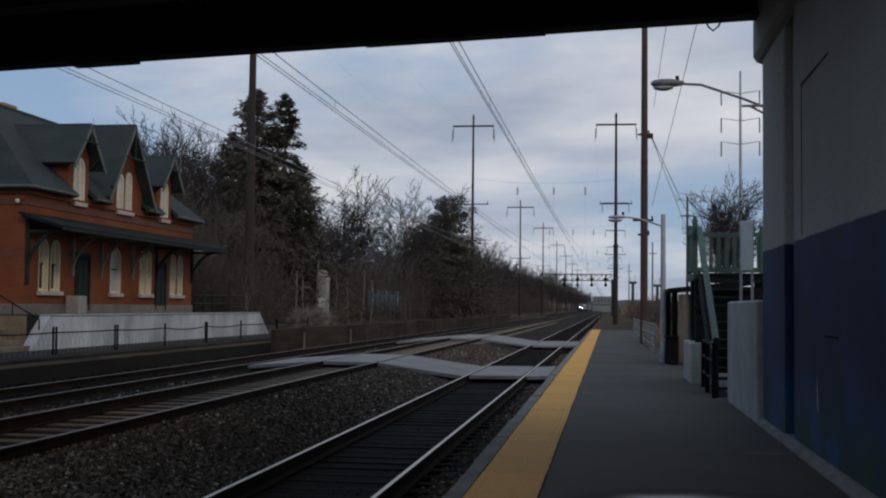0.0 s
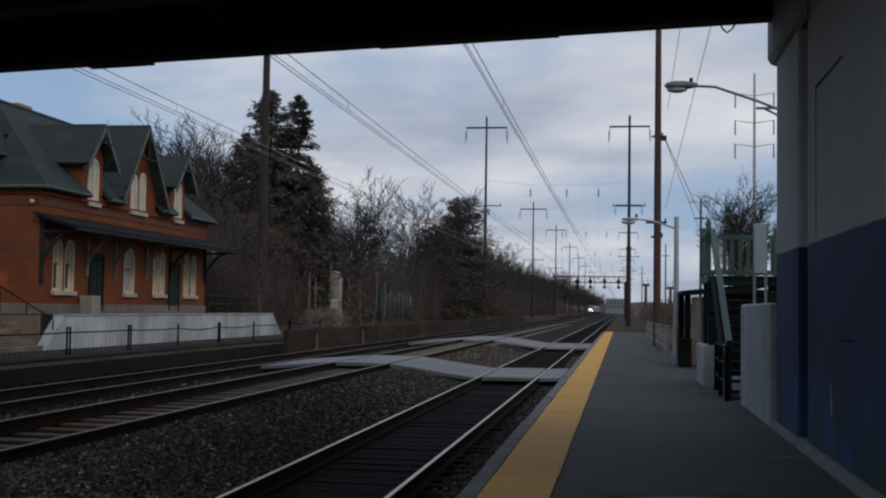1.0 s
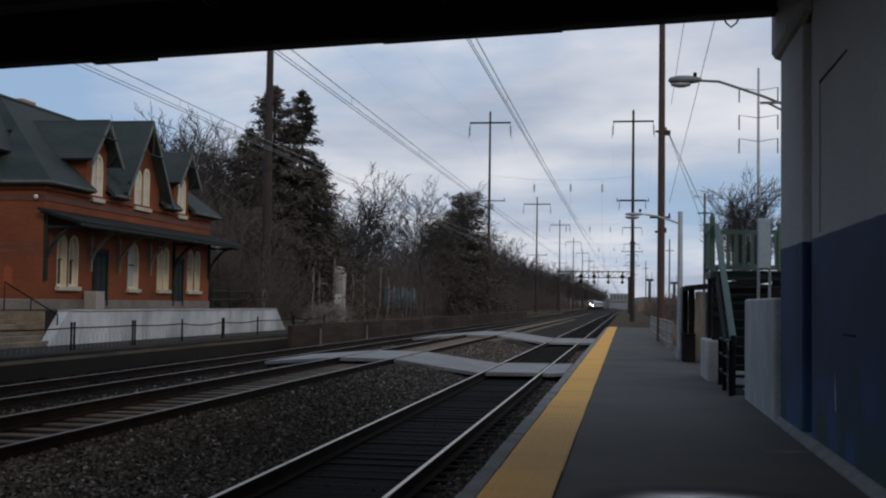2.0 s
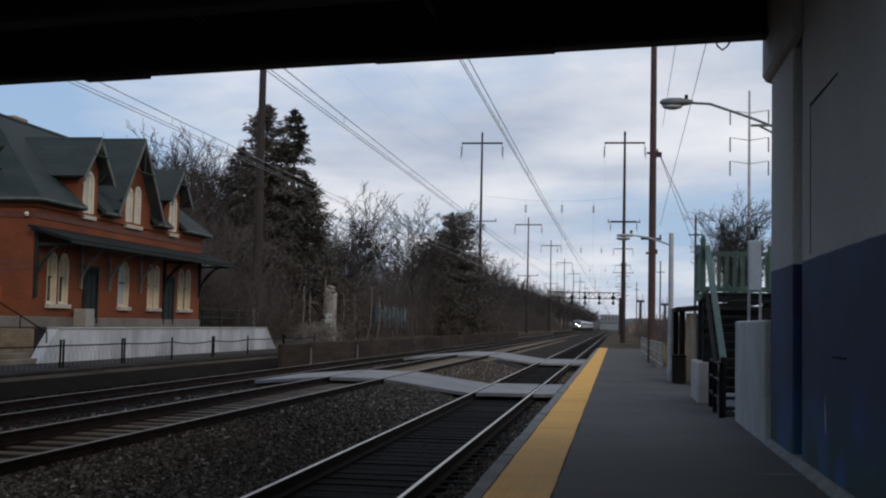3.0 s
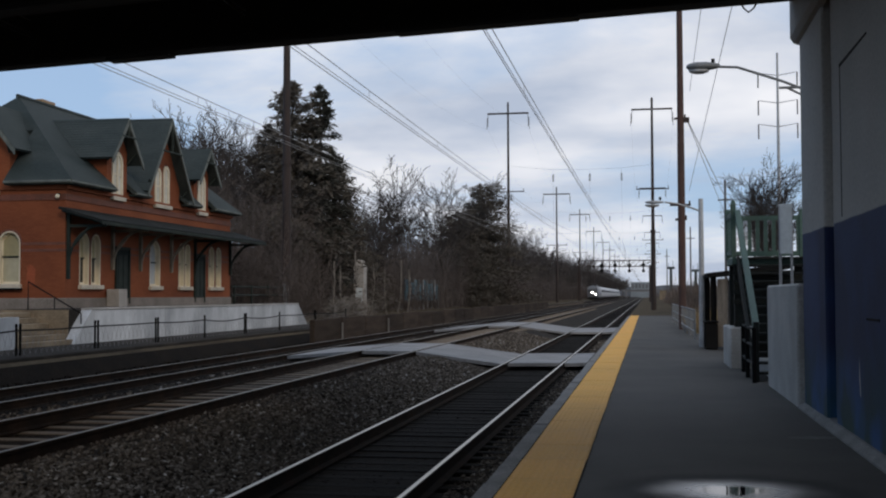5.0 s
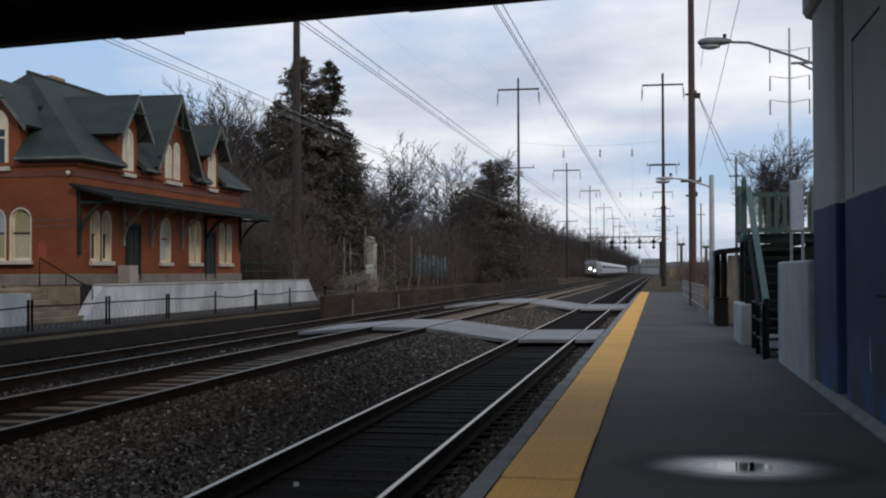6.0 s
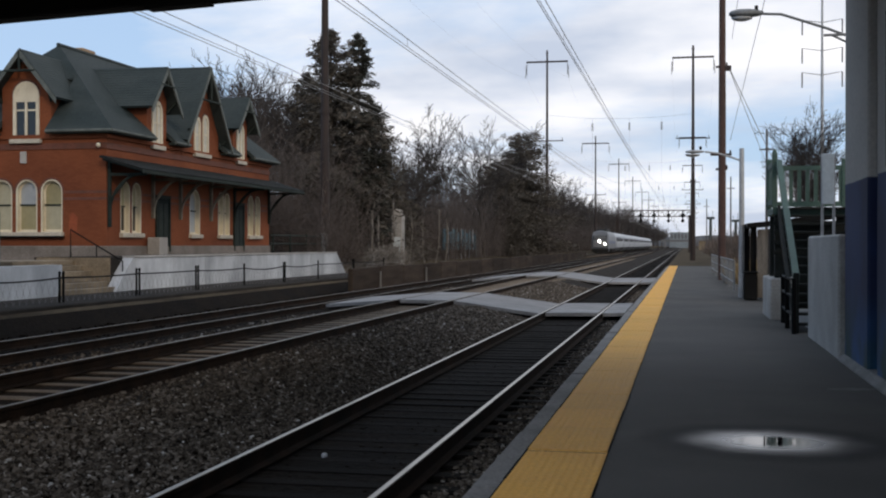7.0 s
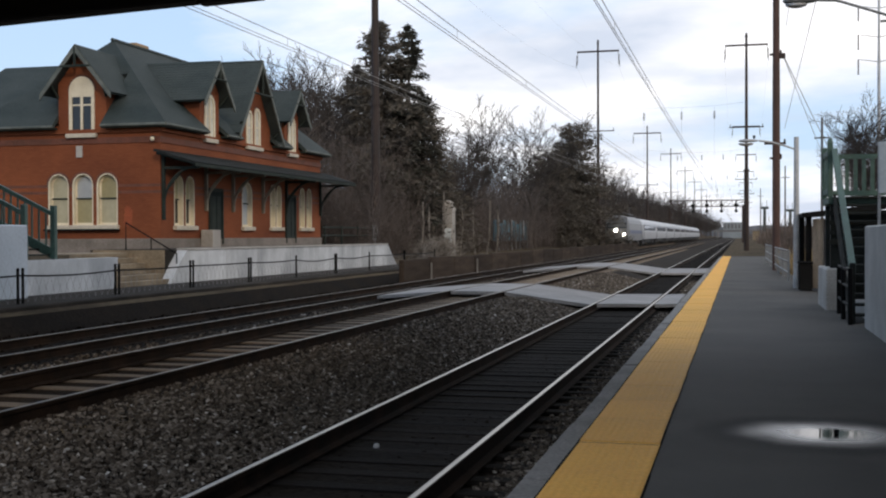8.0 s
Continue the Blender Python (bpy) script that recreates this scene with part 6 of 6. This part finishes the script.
def make_scrub():
    """A thicket of brown stems and brush along the far side of the line."""
    rnd = random.Random(17)
    v, f = [], []

    def stick(p, q, r):
        o = len(v)
        ax = (q - p).normalized()
        u = ax.orthogonal().normalized() * r
        w = ax.cross(u)
        v.extend([p + u, p - u * 0.5 + w * 0.9, p - u * 0.5 - w * 0.9, q])
        f.extend([(o, o + 1, o + 3), (o + 1, o + 2, o + 3), (o + 2, o, o + 3)])
    for _ in range(6500):
        y = 60 + 330 * rnd.random() ** 1.5
        x = -19.4 - abs(rnd.gauss(0, 5.0))
        big = rnd.random() < 0.35
        h = rnd.uniform(3.5, 8.0) if big else rnd.uniform(1.0, 3.6)
        if y < 110 and x > -21:
            h *= 0.5
        p = Vector((x, y, 0.4))
        lean = Vector((rnd.gauss(0, 0.15), rnd.gauss(0, 0.15), 1)).normalized()
        top = p + lean * h
        stick(p, top, 0.03 if big else 0.02)
        for _ in range(9):
            c = p.lerp(top, rnd.uniform(0.15, 0.95))
            d = (lean * 0.8 + Vector((rnd.uniform(-1, 1), rnd.uniform(-1, 1), rnd.uniform(-0.3, 0.6)))).normalized()
            e = c + d * h * rnd.uniform(0.15, 0.4)
            stick(c, e, 0.016)
            for _ in range(2):
                g = c.lerp(e, rnd.uniform(0.3, 0.9))
                stick(g, g + (d + Vector((rnd.uniform(-1, 1), rnd.uniform(-1, 1), rnd.uniform(-0.5, 0.8)))).normalized() * h * rnd.uniform(0.08, 0.2), 0.012)
    for _ in range(1500):
        p = Vector((rnd.uniform(-31, -21.5), rnd.uniform(84, 150), 0.6))
        lean = Vector((rnd.gauss(0, 0.12), rnd.gauss(0, 0.12), 1)).normalized()
        h = rnd.uniform(2.8, 5.8)
        stick(p, p + lean * h, 0.03)
        for _ in range(12):
            c = p + lean * h * rnd.uniform(0.25, 0.95)
            d = (lean * 0.7 + Vector((rnd.uniform(-1, 1), rnd.uniform(-1, 1), rnd.uniform(-0.2, 0.7)))).normalized()
            stick(c, c + d * h * rnd.uniform(0.12, 0.3), 0.018)
    s = Shape()
    s.v, s.f, s.m = [tuple(p) for p in v], f, [0] * len(f)
    solid("scrub", s, SCRUB, "brown leafless thicket along the line", "scrub", kind="stuff")
    # low wooded bank that closes the distance
    b = Shape()
    ys = [55 + i * 5 for i in range(160)]
    ridge = []
    for y in ys:
        h = (5.0 if y < 200 else 6.0) + 1.2 * noise.noise(Vector((y * 0.05, 0, 0))) + 0.9 * noise.noise(Vector((y * 0.23, 3, 0)))
        ridge.append([(-24.0 - 1.5 * noise.noise(Vector((y * 0.1, 7, 0))), y, 0.2), (-27, y, 1 + h * 0.55), (-31, y, 0.8 + h), (-60, y, h + 1.5)])
    n = 4
    b.add([p for r in ridge for p in r], [(i * n + j, (i + 1) * n + j, (i + 1) * n + j + 1, i * n + j + 1) for i in range(len(ys) - 1) for j in range(n - 1)])
    solid("wooded_bank", b, SCRUB, "brown wooded bank behind the line", "wooded bank", kind="structure")


make_scrub()


def make_far_fence():
    k = thing("teal_fence", "teal sheet fencing half hidden by the scrub", "fence")
    for i in range(8):
        y = 97.4 + i * 2.0
        part("panel", Shape().box(-20.46, -20.4, y, y + (1.85 if i % 3 else 1.2), 1.2, 3.05 - 0.25 * (i % 2)), TEAL, k)
        part("post", Shape().box(-20.4, -20.32, y + 1.85, y + 1.95, 0.2, 3.15), LAMP_GREY if i % 3 else GALV, k)

    for i in range(26):
        y = 43.6 + i * 4.2
        solid("timber_baulk", Shape().box(-12.95, -12.75, y, y + 4.15, -0.4, 0.74 + 0.03 * math.sin(i * 1.9), c=0.03), BAULK, "dark old timber barrier between the two far tracks", "timber barrier", group="timber barrier along the line")
    for y in (56.5, 47.6):
        k = thing("marker_post", "thin pale marker post beside the far track", "marker post", at=(-12.69, y, 0.12), group="marker posts")
        part("stake", Shape().box(-0.03, 0.03, -0.03, 0.03, -0.45, 0.42, c=0.008), EDGE, k)
    sh = thing("hut", "narrow white painted trackside hut among the trees", "hut", at=(-19.35, 77.3, 0.3))
    part("wall", Shape().box(-0.36, 0.36, -0.4, 0.4, -0.3, 3.15, c=0.02), CONCRETE, sh)
    part("roof", Shape().prism([(-0.4, 3.154), (0.4, 3.154), (0.2, 3.75), (-0.14, 3.85)], 1, -0.45, 0.45), CONCRETE, sh)
    part("door", Shape().box(-0.26, 0.26, -0.43, -0.404, 0, 1.9, c=0.01), SIGN_BACK, sh)
    rnd = random.Random(31)
    for y, h, lean in ((87.5, 4.2, 0.3), (84.4, 3.4, -0.1), (69.0, 3.6, 0.1), (71.8, 3.2, -0.2), (79.0, 3.8, 0.2), (92.5, 3.6, 0.15), (74.2, 4.4, 0.05)):
        k = thing("sapling", "slender pale-barked sapling at the edge of the woods", "sapling", at=(-18.9 - rnd.uniform(0, 0.3), y, 0.2), group="saplings along the bank")
        stem = [(lean * math.sin(u * 2.2) + rnd.uniform(-0.05, 0.05), 0, h * u) for u in [q / 6 for q in range(7)]]
        part("trunk", Shape().tube(stem, 0.055, 6), BARK_PALE, k)
        tw = Shape()
        for q in range(24):
            a = Vector(stem[rnd.randint(2, 6)])
            tw.cyl(a, a + Vector((rnd.uniform(-0.7, 0.7), rnd.uniform(-0.7, 0.7), rnd.uniform(0.2, 0.9))), 0.014, 0.006, 3, caps=False)
        part("twigs", tw, TWIG, k)
    pile = Shape()
    for q in range(700):
        a = Vector((rnd.gauss(0, 0.35), rnd.gauss(0.8, 1.9), rnd.uniform(0, 0.9)))
        b = a + Vector((rnd.gauss(0, 0.6), rnd.gauss(0, 0.6), rnd.uniform(0.0, 0.75)))
        pile.cyl(a, b, 0.02, 0.008, 4, caps=False)
    solid("dead_brush", pile, BARK_PALE, "tangle of dead pale brush on the bank", "brush", kind="stuff", at=(-18.6, 70.6, 0.25))


make_far_fence()


def make_tower():
    k = thing("transmission_tower", "slim pale steel transmission mast with short arms", "mast", at=(13.2, 120, 0))
    part("mast", Shape().cyl((0, 0, 0), (0, 0, 26), 0.22, 0.10, 8), GALV, k)
    for z in (24.0, 21.2, 18.8):
        part("arm", Shape().cyl((0, 0, z - 0.3), (-1.9, 0, z), 0.05, 0.03, 5).cyl((0, 0, z - 0.3), (1.9, 0, z), 0.05, 0.03, 5), GALV, k)
        for sx in (-1.9, 1.9):
            part("insulator", Shape().cyl((sx, 0, z), (sx, 0, z - 1.5), 0.07, 0.07, 6), INSULATOR, k)
    rnd = random.Random(2)
    u = thing("utility_pole", "thin dark wooden utility pole with a crossarm", "pole", at=(4.95, 75, 0), group="utility poles")
    part("shaft", Shape().cyl((0, 0, -0.2), (0, 0, 8.9), 0.10, 0.065, 8), STEEL_FAR, u)
    part("crossarm", Shape().box(-0.45, 0.45, -0.04, 0.04, 7.6, 7.68), STEEL_FAR, u)
    for x, y, s in ((8.6, 96, 1.05), (4.8, 130, 1.0), (3.7, 215, 1.1)):
        put_copy(u, x, y, 0.2, rnd.uniform(-8, 8), s)
    b = thing("straw_bush", "clump of dry straw-coloured grass by the railing", "bush", at=(2.6, 52, 0))
    g = Shape()
    for _ in range(500):
        a, r = rnd.uniform(0, 6.28), rnd.uniform(0, 0.9)
        p = Vector((r * math.cos(a), r * math.sin(a) * 1.6, 0))
        q = p + Vector((rnd.gauss(0, 0.25), rnd.gauss(0, 0.25), rnd.uniform(0.4, 1.2)))
        g.add([p, p + Vector((0.06, 0, 0)), q], [(0, 1, 2)])
    part("tuft", g, STRAW, b)


make_tower()


def make_distance():
    """Beyond the gantry: a road bridge, a pale block, masts and low woods."""
    k = thing("distant_bridge", "dull grey road bridge far down the line", "bridge")
    part("span", Shape().box(-14, 18, 690, 700, 3.4, 4.6), FAR_DULL, k)
    for x in (-12, 2.5, 16):
        part("pier", Shape().box(x - 0.5, x + 0.5, 690, 700, -1, 3.4), FAR_DULL, k)
    k = thing("distant_block", "pale blue-grey building far beyond the bridge", "building")
    part("wall", Shape().box(-9.6, 1.6, 720, 730, -1, 9.3), HAZE_BLOCK, k)
    for i in range(5):
        part("window", Shape().box(-8.9 + i * 2.1, -7.7 + i * 2.1, 719.8, 719.96, 5.4, 8.2), FAR_DULL, k)
    k = thing("trackside_building", "small buff building beside the line in the distance", "building")
    part("wall", Shape().box(4.4, 6.8, 400, 404, -0.5, 3.0), STEP_STONE, k)
    part("roof", Shape().prism([(4.1, 3.0), (7.1, 3.0), (5.6, 3.9)], 1, 399.6, 404.4), FAR_DULL, k)
    for x, h in ((6.15, 9.0), (12.3, 8.3)):
        k = thing("signal_mast", "dark mast with a square platform at its top", "mast", at=(x, 300, 0), group="distant masts")
        part("shaft", Shape().cyl((0, 0, -0.3), (0, 0, h - 0.9), 0.5, 0.34, 10), FAR_DARK, k)
        part("head", Shape().box(-0.95, 0.95, -0.8, 0.8, h - 0.9, h - 0.3, c=0.05), FAR_DARK, k)
        part("aerial", Shape().cyl((0.5, 0, h - 0.3), (0.5, 0, h + 1.3), 0.06, 0.05, 5).cyl((-0.6, 0, h - 0.3), (-0.6, 0, h + 0.7), 0.06, 0.05, 5), FAR_DARK, k)
    b = Shape()
    rnd = random.Random(4)
    clumps = [(rnd.choice((rnd.uniform(8, 50), rnd.uniform(-50, -21))), rnd.uniform(140, 680), rnd.uniform(2.5, 5)) for _ in range(140)]
    clumps += [(rnd.uniform(5.5, 17), rnd.uniform(120, 260), rnd.uniform(2.2, 4.6)) for _ in range(70)]
    clumps += [(rnd.uniform(3.2, 8), rnd.uniform(95, 150), rnd.uniform(0.7, 2.0)) for _ in range(50)]
    for x, y, hh in clumps:
        r = rnd.uniform(0.5, 0.9) * hh
        for _ in range(60):
            p = Vector((x + rnd.gauss(0, r), y + rnd.gauss(0, r), 0.2))
            if p.x < 3.0 and p.x > -18:
                continue
            b.add([p, p + Vector((0.14, 0, 0)), p + Vector((rnd.gauss(0, 0.5), rnd.gauss(0, 0.5), rnd.uniform(0.4, 1) * hh))], [(0, 1, 2)])
    w = Shape()
    xs = [-700 + i * 14 for i in range(101)]
    v = []
    for x in xs:
        h = 8 + 4 * noise.noise(Vector((x * 0.02, 1, 0))) + 2.5 * noise.noise(Vector((x * 0.13, 5, 0)))
        v += [(x, 1000, -5), (x, 1000, h), (x, 1060, h * 0.7)]
    w.add(v, [(3 * i + j, 3 * i + 3 + j, 3 * i + 4 + j, 3 * i + 1 + j) for i in range(100) for j in range(2)])
    solid("distant_woods", w, HAZE_WOODS, "hazy grey-blue line of woods on the horizon", "woods", kind="structure")
    solid("distant_brush", b, SCRUB, "brown brush on the near side far down the line", "scrub", kind="stuff")


make_distance()


# ---- the train ----
def body_ring(w, z0, z1, y, n=10, tumble=0.12):
    """Cross-section of a coach: upright lower sides, rounded roof."""
    pts = [(-w / 2, z0), (w / 2, z0), (w / 2, z0 + (z1 - z0) * 0.35), (w / 2 - tumble * 0.5, z0 + (z1 - z0) * 0.68)]
    for i in range(n + 1):
        a = math.pi * i / n
        pts.append(((w / 2 - tumble) * math.cos(a), z0 + (z1 - z0) * 0.72 + (z1 - z0) * 0.28 * math.sin(a)))
    pts += [(-w / 2 + tumble * 0.5, z0 + (z1 - z0) * 0.68), (-w / 2, z0 + (z1 - z0) * 0.35)]
    return [(x, y, z) for x, z in pts]


def bogie(parent, y, wheels=(-1.3, 1.3)):
    b = part("bogie", Shape().box(-1.1, 1.1, y - 1.9, y + 1.9, 0.45, 0.85, c=0.05).box(-1.25, -1.05, y - 1.7, y + 1.7, 0.3, 0.75).box(1.05, 1.25, y - 1.7, y + 1.7, 0.3, 0.75), LOCO_DARK, parent)
    for d in wheels:
        for x in (-0.78, 0.78):
            part("wheel", Shape().cyl((x - 0.07, y + d, 0.46), (x + 0.07, y + d, 0.46), 0.46, 0.46, 16), LOCO_DARK, b)
    return b


def make_locomotive():
    k = thing("locomotive", "grey box-shaped electric locomotive with lit headlights", "locomotive")
    L = 20.3
    rings = [body_ring(2.5, 1.0, 3.05, 0.0), body_ring(2.85, 0.85, 3.6, 0.45), body_ring(3.0, 0.8, 3.95, 1.0), body_ring(3.0, 0.8, 3.95, L - 1.0), body_ring(2.8, 0.9, 3.7, L)]
    part("body", Shape().loft(rings), LOCO_GREY, k, smooth=False)
    part("pilot", Shape().prism([(-0.35, 0.75), (0.5, 0.95), (0.5, 0.25), (-0.1, 0.25)], 0, -1.35, 1.35), LOCO_DARK, k)
    for x in (-0.7, 0.7):
        part("windscreen", Shape().add([(x - 0.5, -0.03, 2.35), (x + 0.5, -0.03, 2.35), (x + 0.45, 0.12, 3.0), (x - 0.45, 0.12, 3.0), (x - 0.5, 0.3, 2.35), (x + 0.5, 0.3, 2.35), (x + 0.45, 0.42, 3.0), (x - 0.45, 0.42, 3.0)],
                                       [(0, 1, 2, 3), (4, 7, 6, 5), (0, 4, 5, 1), (1, 5, 6, 2), (2, 6, 7, 3), (3, 7, 4, 0)]), GLASS, k)
    part("visor", Shape().add([(-1.3, -0.02, 3.02), (1.3, -0.02, 3.02), (1.2, 0.5, 3.72), (-1.2, 0.5, 3.72), (-1.3, 0.5, 3.02), (1.3, 0.5, 3.02)], [(0, 1, 2, 3), (0, 4, 5, 1), (1, 5, 2), (0, 3, 4)]), LOCO_GREY, k)
    part("stripe", Shape().box(-1.52, -1.505, 1.2, L - 1.2, 1.7, 2.1).box(1.505, 1.52, 1.2, L - 1.2, 1.7, 2.1), BAND_BLUE, k)
    for x, z, r in ((-0.1, 2.08, 0.17), (0.85, 1.6, 0.12)):
        part("headlight", Shape().cyl((x, -0.10, z), (x, 0.1, z), r, r, 14), HEADLIGHT, k, "bright lit headlight")
    for y in (4.6, 15.7):
        bogie(k, y)
    for y in (3.0, 15.8):
        s = Shape()
        for x in (-0.6, 0.6):
            s.tube([(x, y - 1, 4.0), (x, y, 4.35), (x, y + 1, 4.0)], 0.05, 5)
        s.box(-0.9, 0.9, y - 1.1, y + 1.1, 4.0, 4.12)
        part("folded_pantograph" if y < 5 else "pantograph", s, LOCO_DARK, k)
    up = Shape().tube([(0, 15.8, 4.35), (0, 17.0, 5.2), (0, 16.0, 6.45)], 0.05, 6).box(-0.9, 0.9, 15.9, 16.1, 6.45, 6.52)
    part("pantograph", up, LOCO_DARK, k)
    part("roof_gear", Shape().box(-0.8, 0.8, 6.5, 13.5, 3.95, 4.25, c=0.05), LOCO_DARK, k)
    return k, L


def make_coach():
    k = thing("coach", "silver fluted stainless steel passenger coach", "railway coach", group="coaches of the train")
    L = 25.7
    rings = [body_ring(2.9, 1.0, 3.75, 0.15, tumble=0.25), body_ring(3.15, 0.95, 3.85, 0.5, tumble=0.25), body_ring(3.15, 0.95, 3.85, L - 0.5, tumble=0.25), body_ring(2.9, 1.0, 3.75, L - 0.15, tumble=0.25)]
    part("body", Shape().loft(rings), STAINLESS, k)
    for sx in (-1, 1):
        part("window_band", Shape().box(sx * 1.56 - 0.03, sx * 1.56 + 0.03, 2.2, L - 2.2, 2.15, 2.75), GLASS, k)
        part("stripe", Shape().box(sx * 1.575 - 0.015, sx * 1.575 + 0.015, 0.8, L - 0.8, 2.85, 2.93), BAND_BLUE, k)
        for z in (1.25, 1.45, 1.65, 1.85):
            part("flute", Shape().box(sx * 1.58 - 0.012, sx * 1.58 + 0.012, 0.8, L - 0.8, z, z + 0.06), STAINLESS, k)
        part("door", Shape().box(sx * 1.575 - 0.02, sx * 1.575 + 0.02, 0.9, 1.75, 1.05, 3.0), LOCO_GREY, k)
    for y in (3.6, L - 3.6):
        bogie(k, y)
    part("underframe", Shape().box(-1.2, 1.2, 6.5, L - 6.5, 0.45, 0.97), LOCO_DARK, k)
    part("gangway", Shape().box(-0.6, 0.6, -0.05, 0.2, 1.1, 3.3).box(-0.6, 0.6, L - 0.2, L + 0.05, 1.1, 3.3), BLACK, k)
    return k, L


loco, loco_len = make_locomotive()
coach, coach_len = make_coach()
coaches = [coach] + [copy_thing(coach, pose(0, 0, 0)) for _ in range(8)]
TRAIN_Y8, SPEED = 141.5, 58.5

# yellow tactile strip, panel by panel
strip = thing("tactile_strip", "yellow tactile warning strip along the platform edge", "tactile paving", kind="structure")
panel = Shape().box(SL + 0.002, SR - 0.002, 0.001, 1.219, -0.05, 0.008, c=0.0015).mesh("tactile_panel", YELLOW)
for i in range(int((PLAT_END + 12) / 1.22)):
    ob = new("tactile_panel", panel)
    ob.parent = strip
    ob.matrix_basis = pose(0.004 * math.sin(i * 1.7), 9.42 - 1.22 * 17 + i * 1.22 + (0.02 if i % 7 == 3 else 0), 0.002 * math.sin(i * 2.3))

for y in (9.33, 17.2, 26.0):
    crack = Shape()
    pts = [(SL + 0.01 + 0.063 * k, y + 0.012 * math.sin(k * 2.7 + y)) for k in range(11)]
    for (xa, ya), (xb, yb) in zip(pts, pts[1:]):
        crack.add([(xa, ya, 0.0115), (xb, yb, 0.0115), (xb, yb + 0.014, 0.0115), (xa, ya + 0.014, 0.0115)], [(0, 1, 2, 3)])
    part("crack", crack, BLACK, strip)
gap = Shape()
for side in (SL - 0.004, SR + 0.004):
    for k in range(200):
        y = 3 + k * 0.4
        w = 0.010 + 0.008 * noise.noise(Vector((y * 1.3, side, 0)))
        gap.add([(side - w, y, 0.0045), (side + w, y, 0.0045), (side + w, y + 0.4, 0.0045), (side - w, y + 0.4, 0.0045)], [(0, 1, 2, 3)])
tagged(part("dirt_filled_joint", gap, OILY, strip), kind="stuff")


def motions():
    """The train runs towards the camera on the outermost track at a steady speed."""
    offset = 0.0
    for ob, length in [(loco, loco_len)] + [(c, coach_len) for c in coaches]:
        walk(ob, [(t, pose(T4, TRAIN_Y8 + SPEED * (8.0 - t) + offset, Z4)) for t in (0.0, 2.0, 4.0, 6.0, 8.0)])
        offset += length + 0.35


motions()
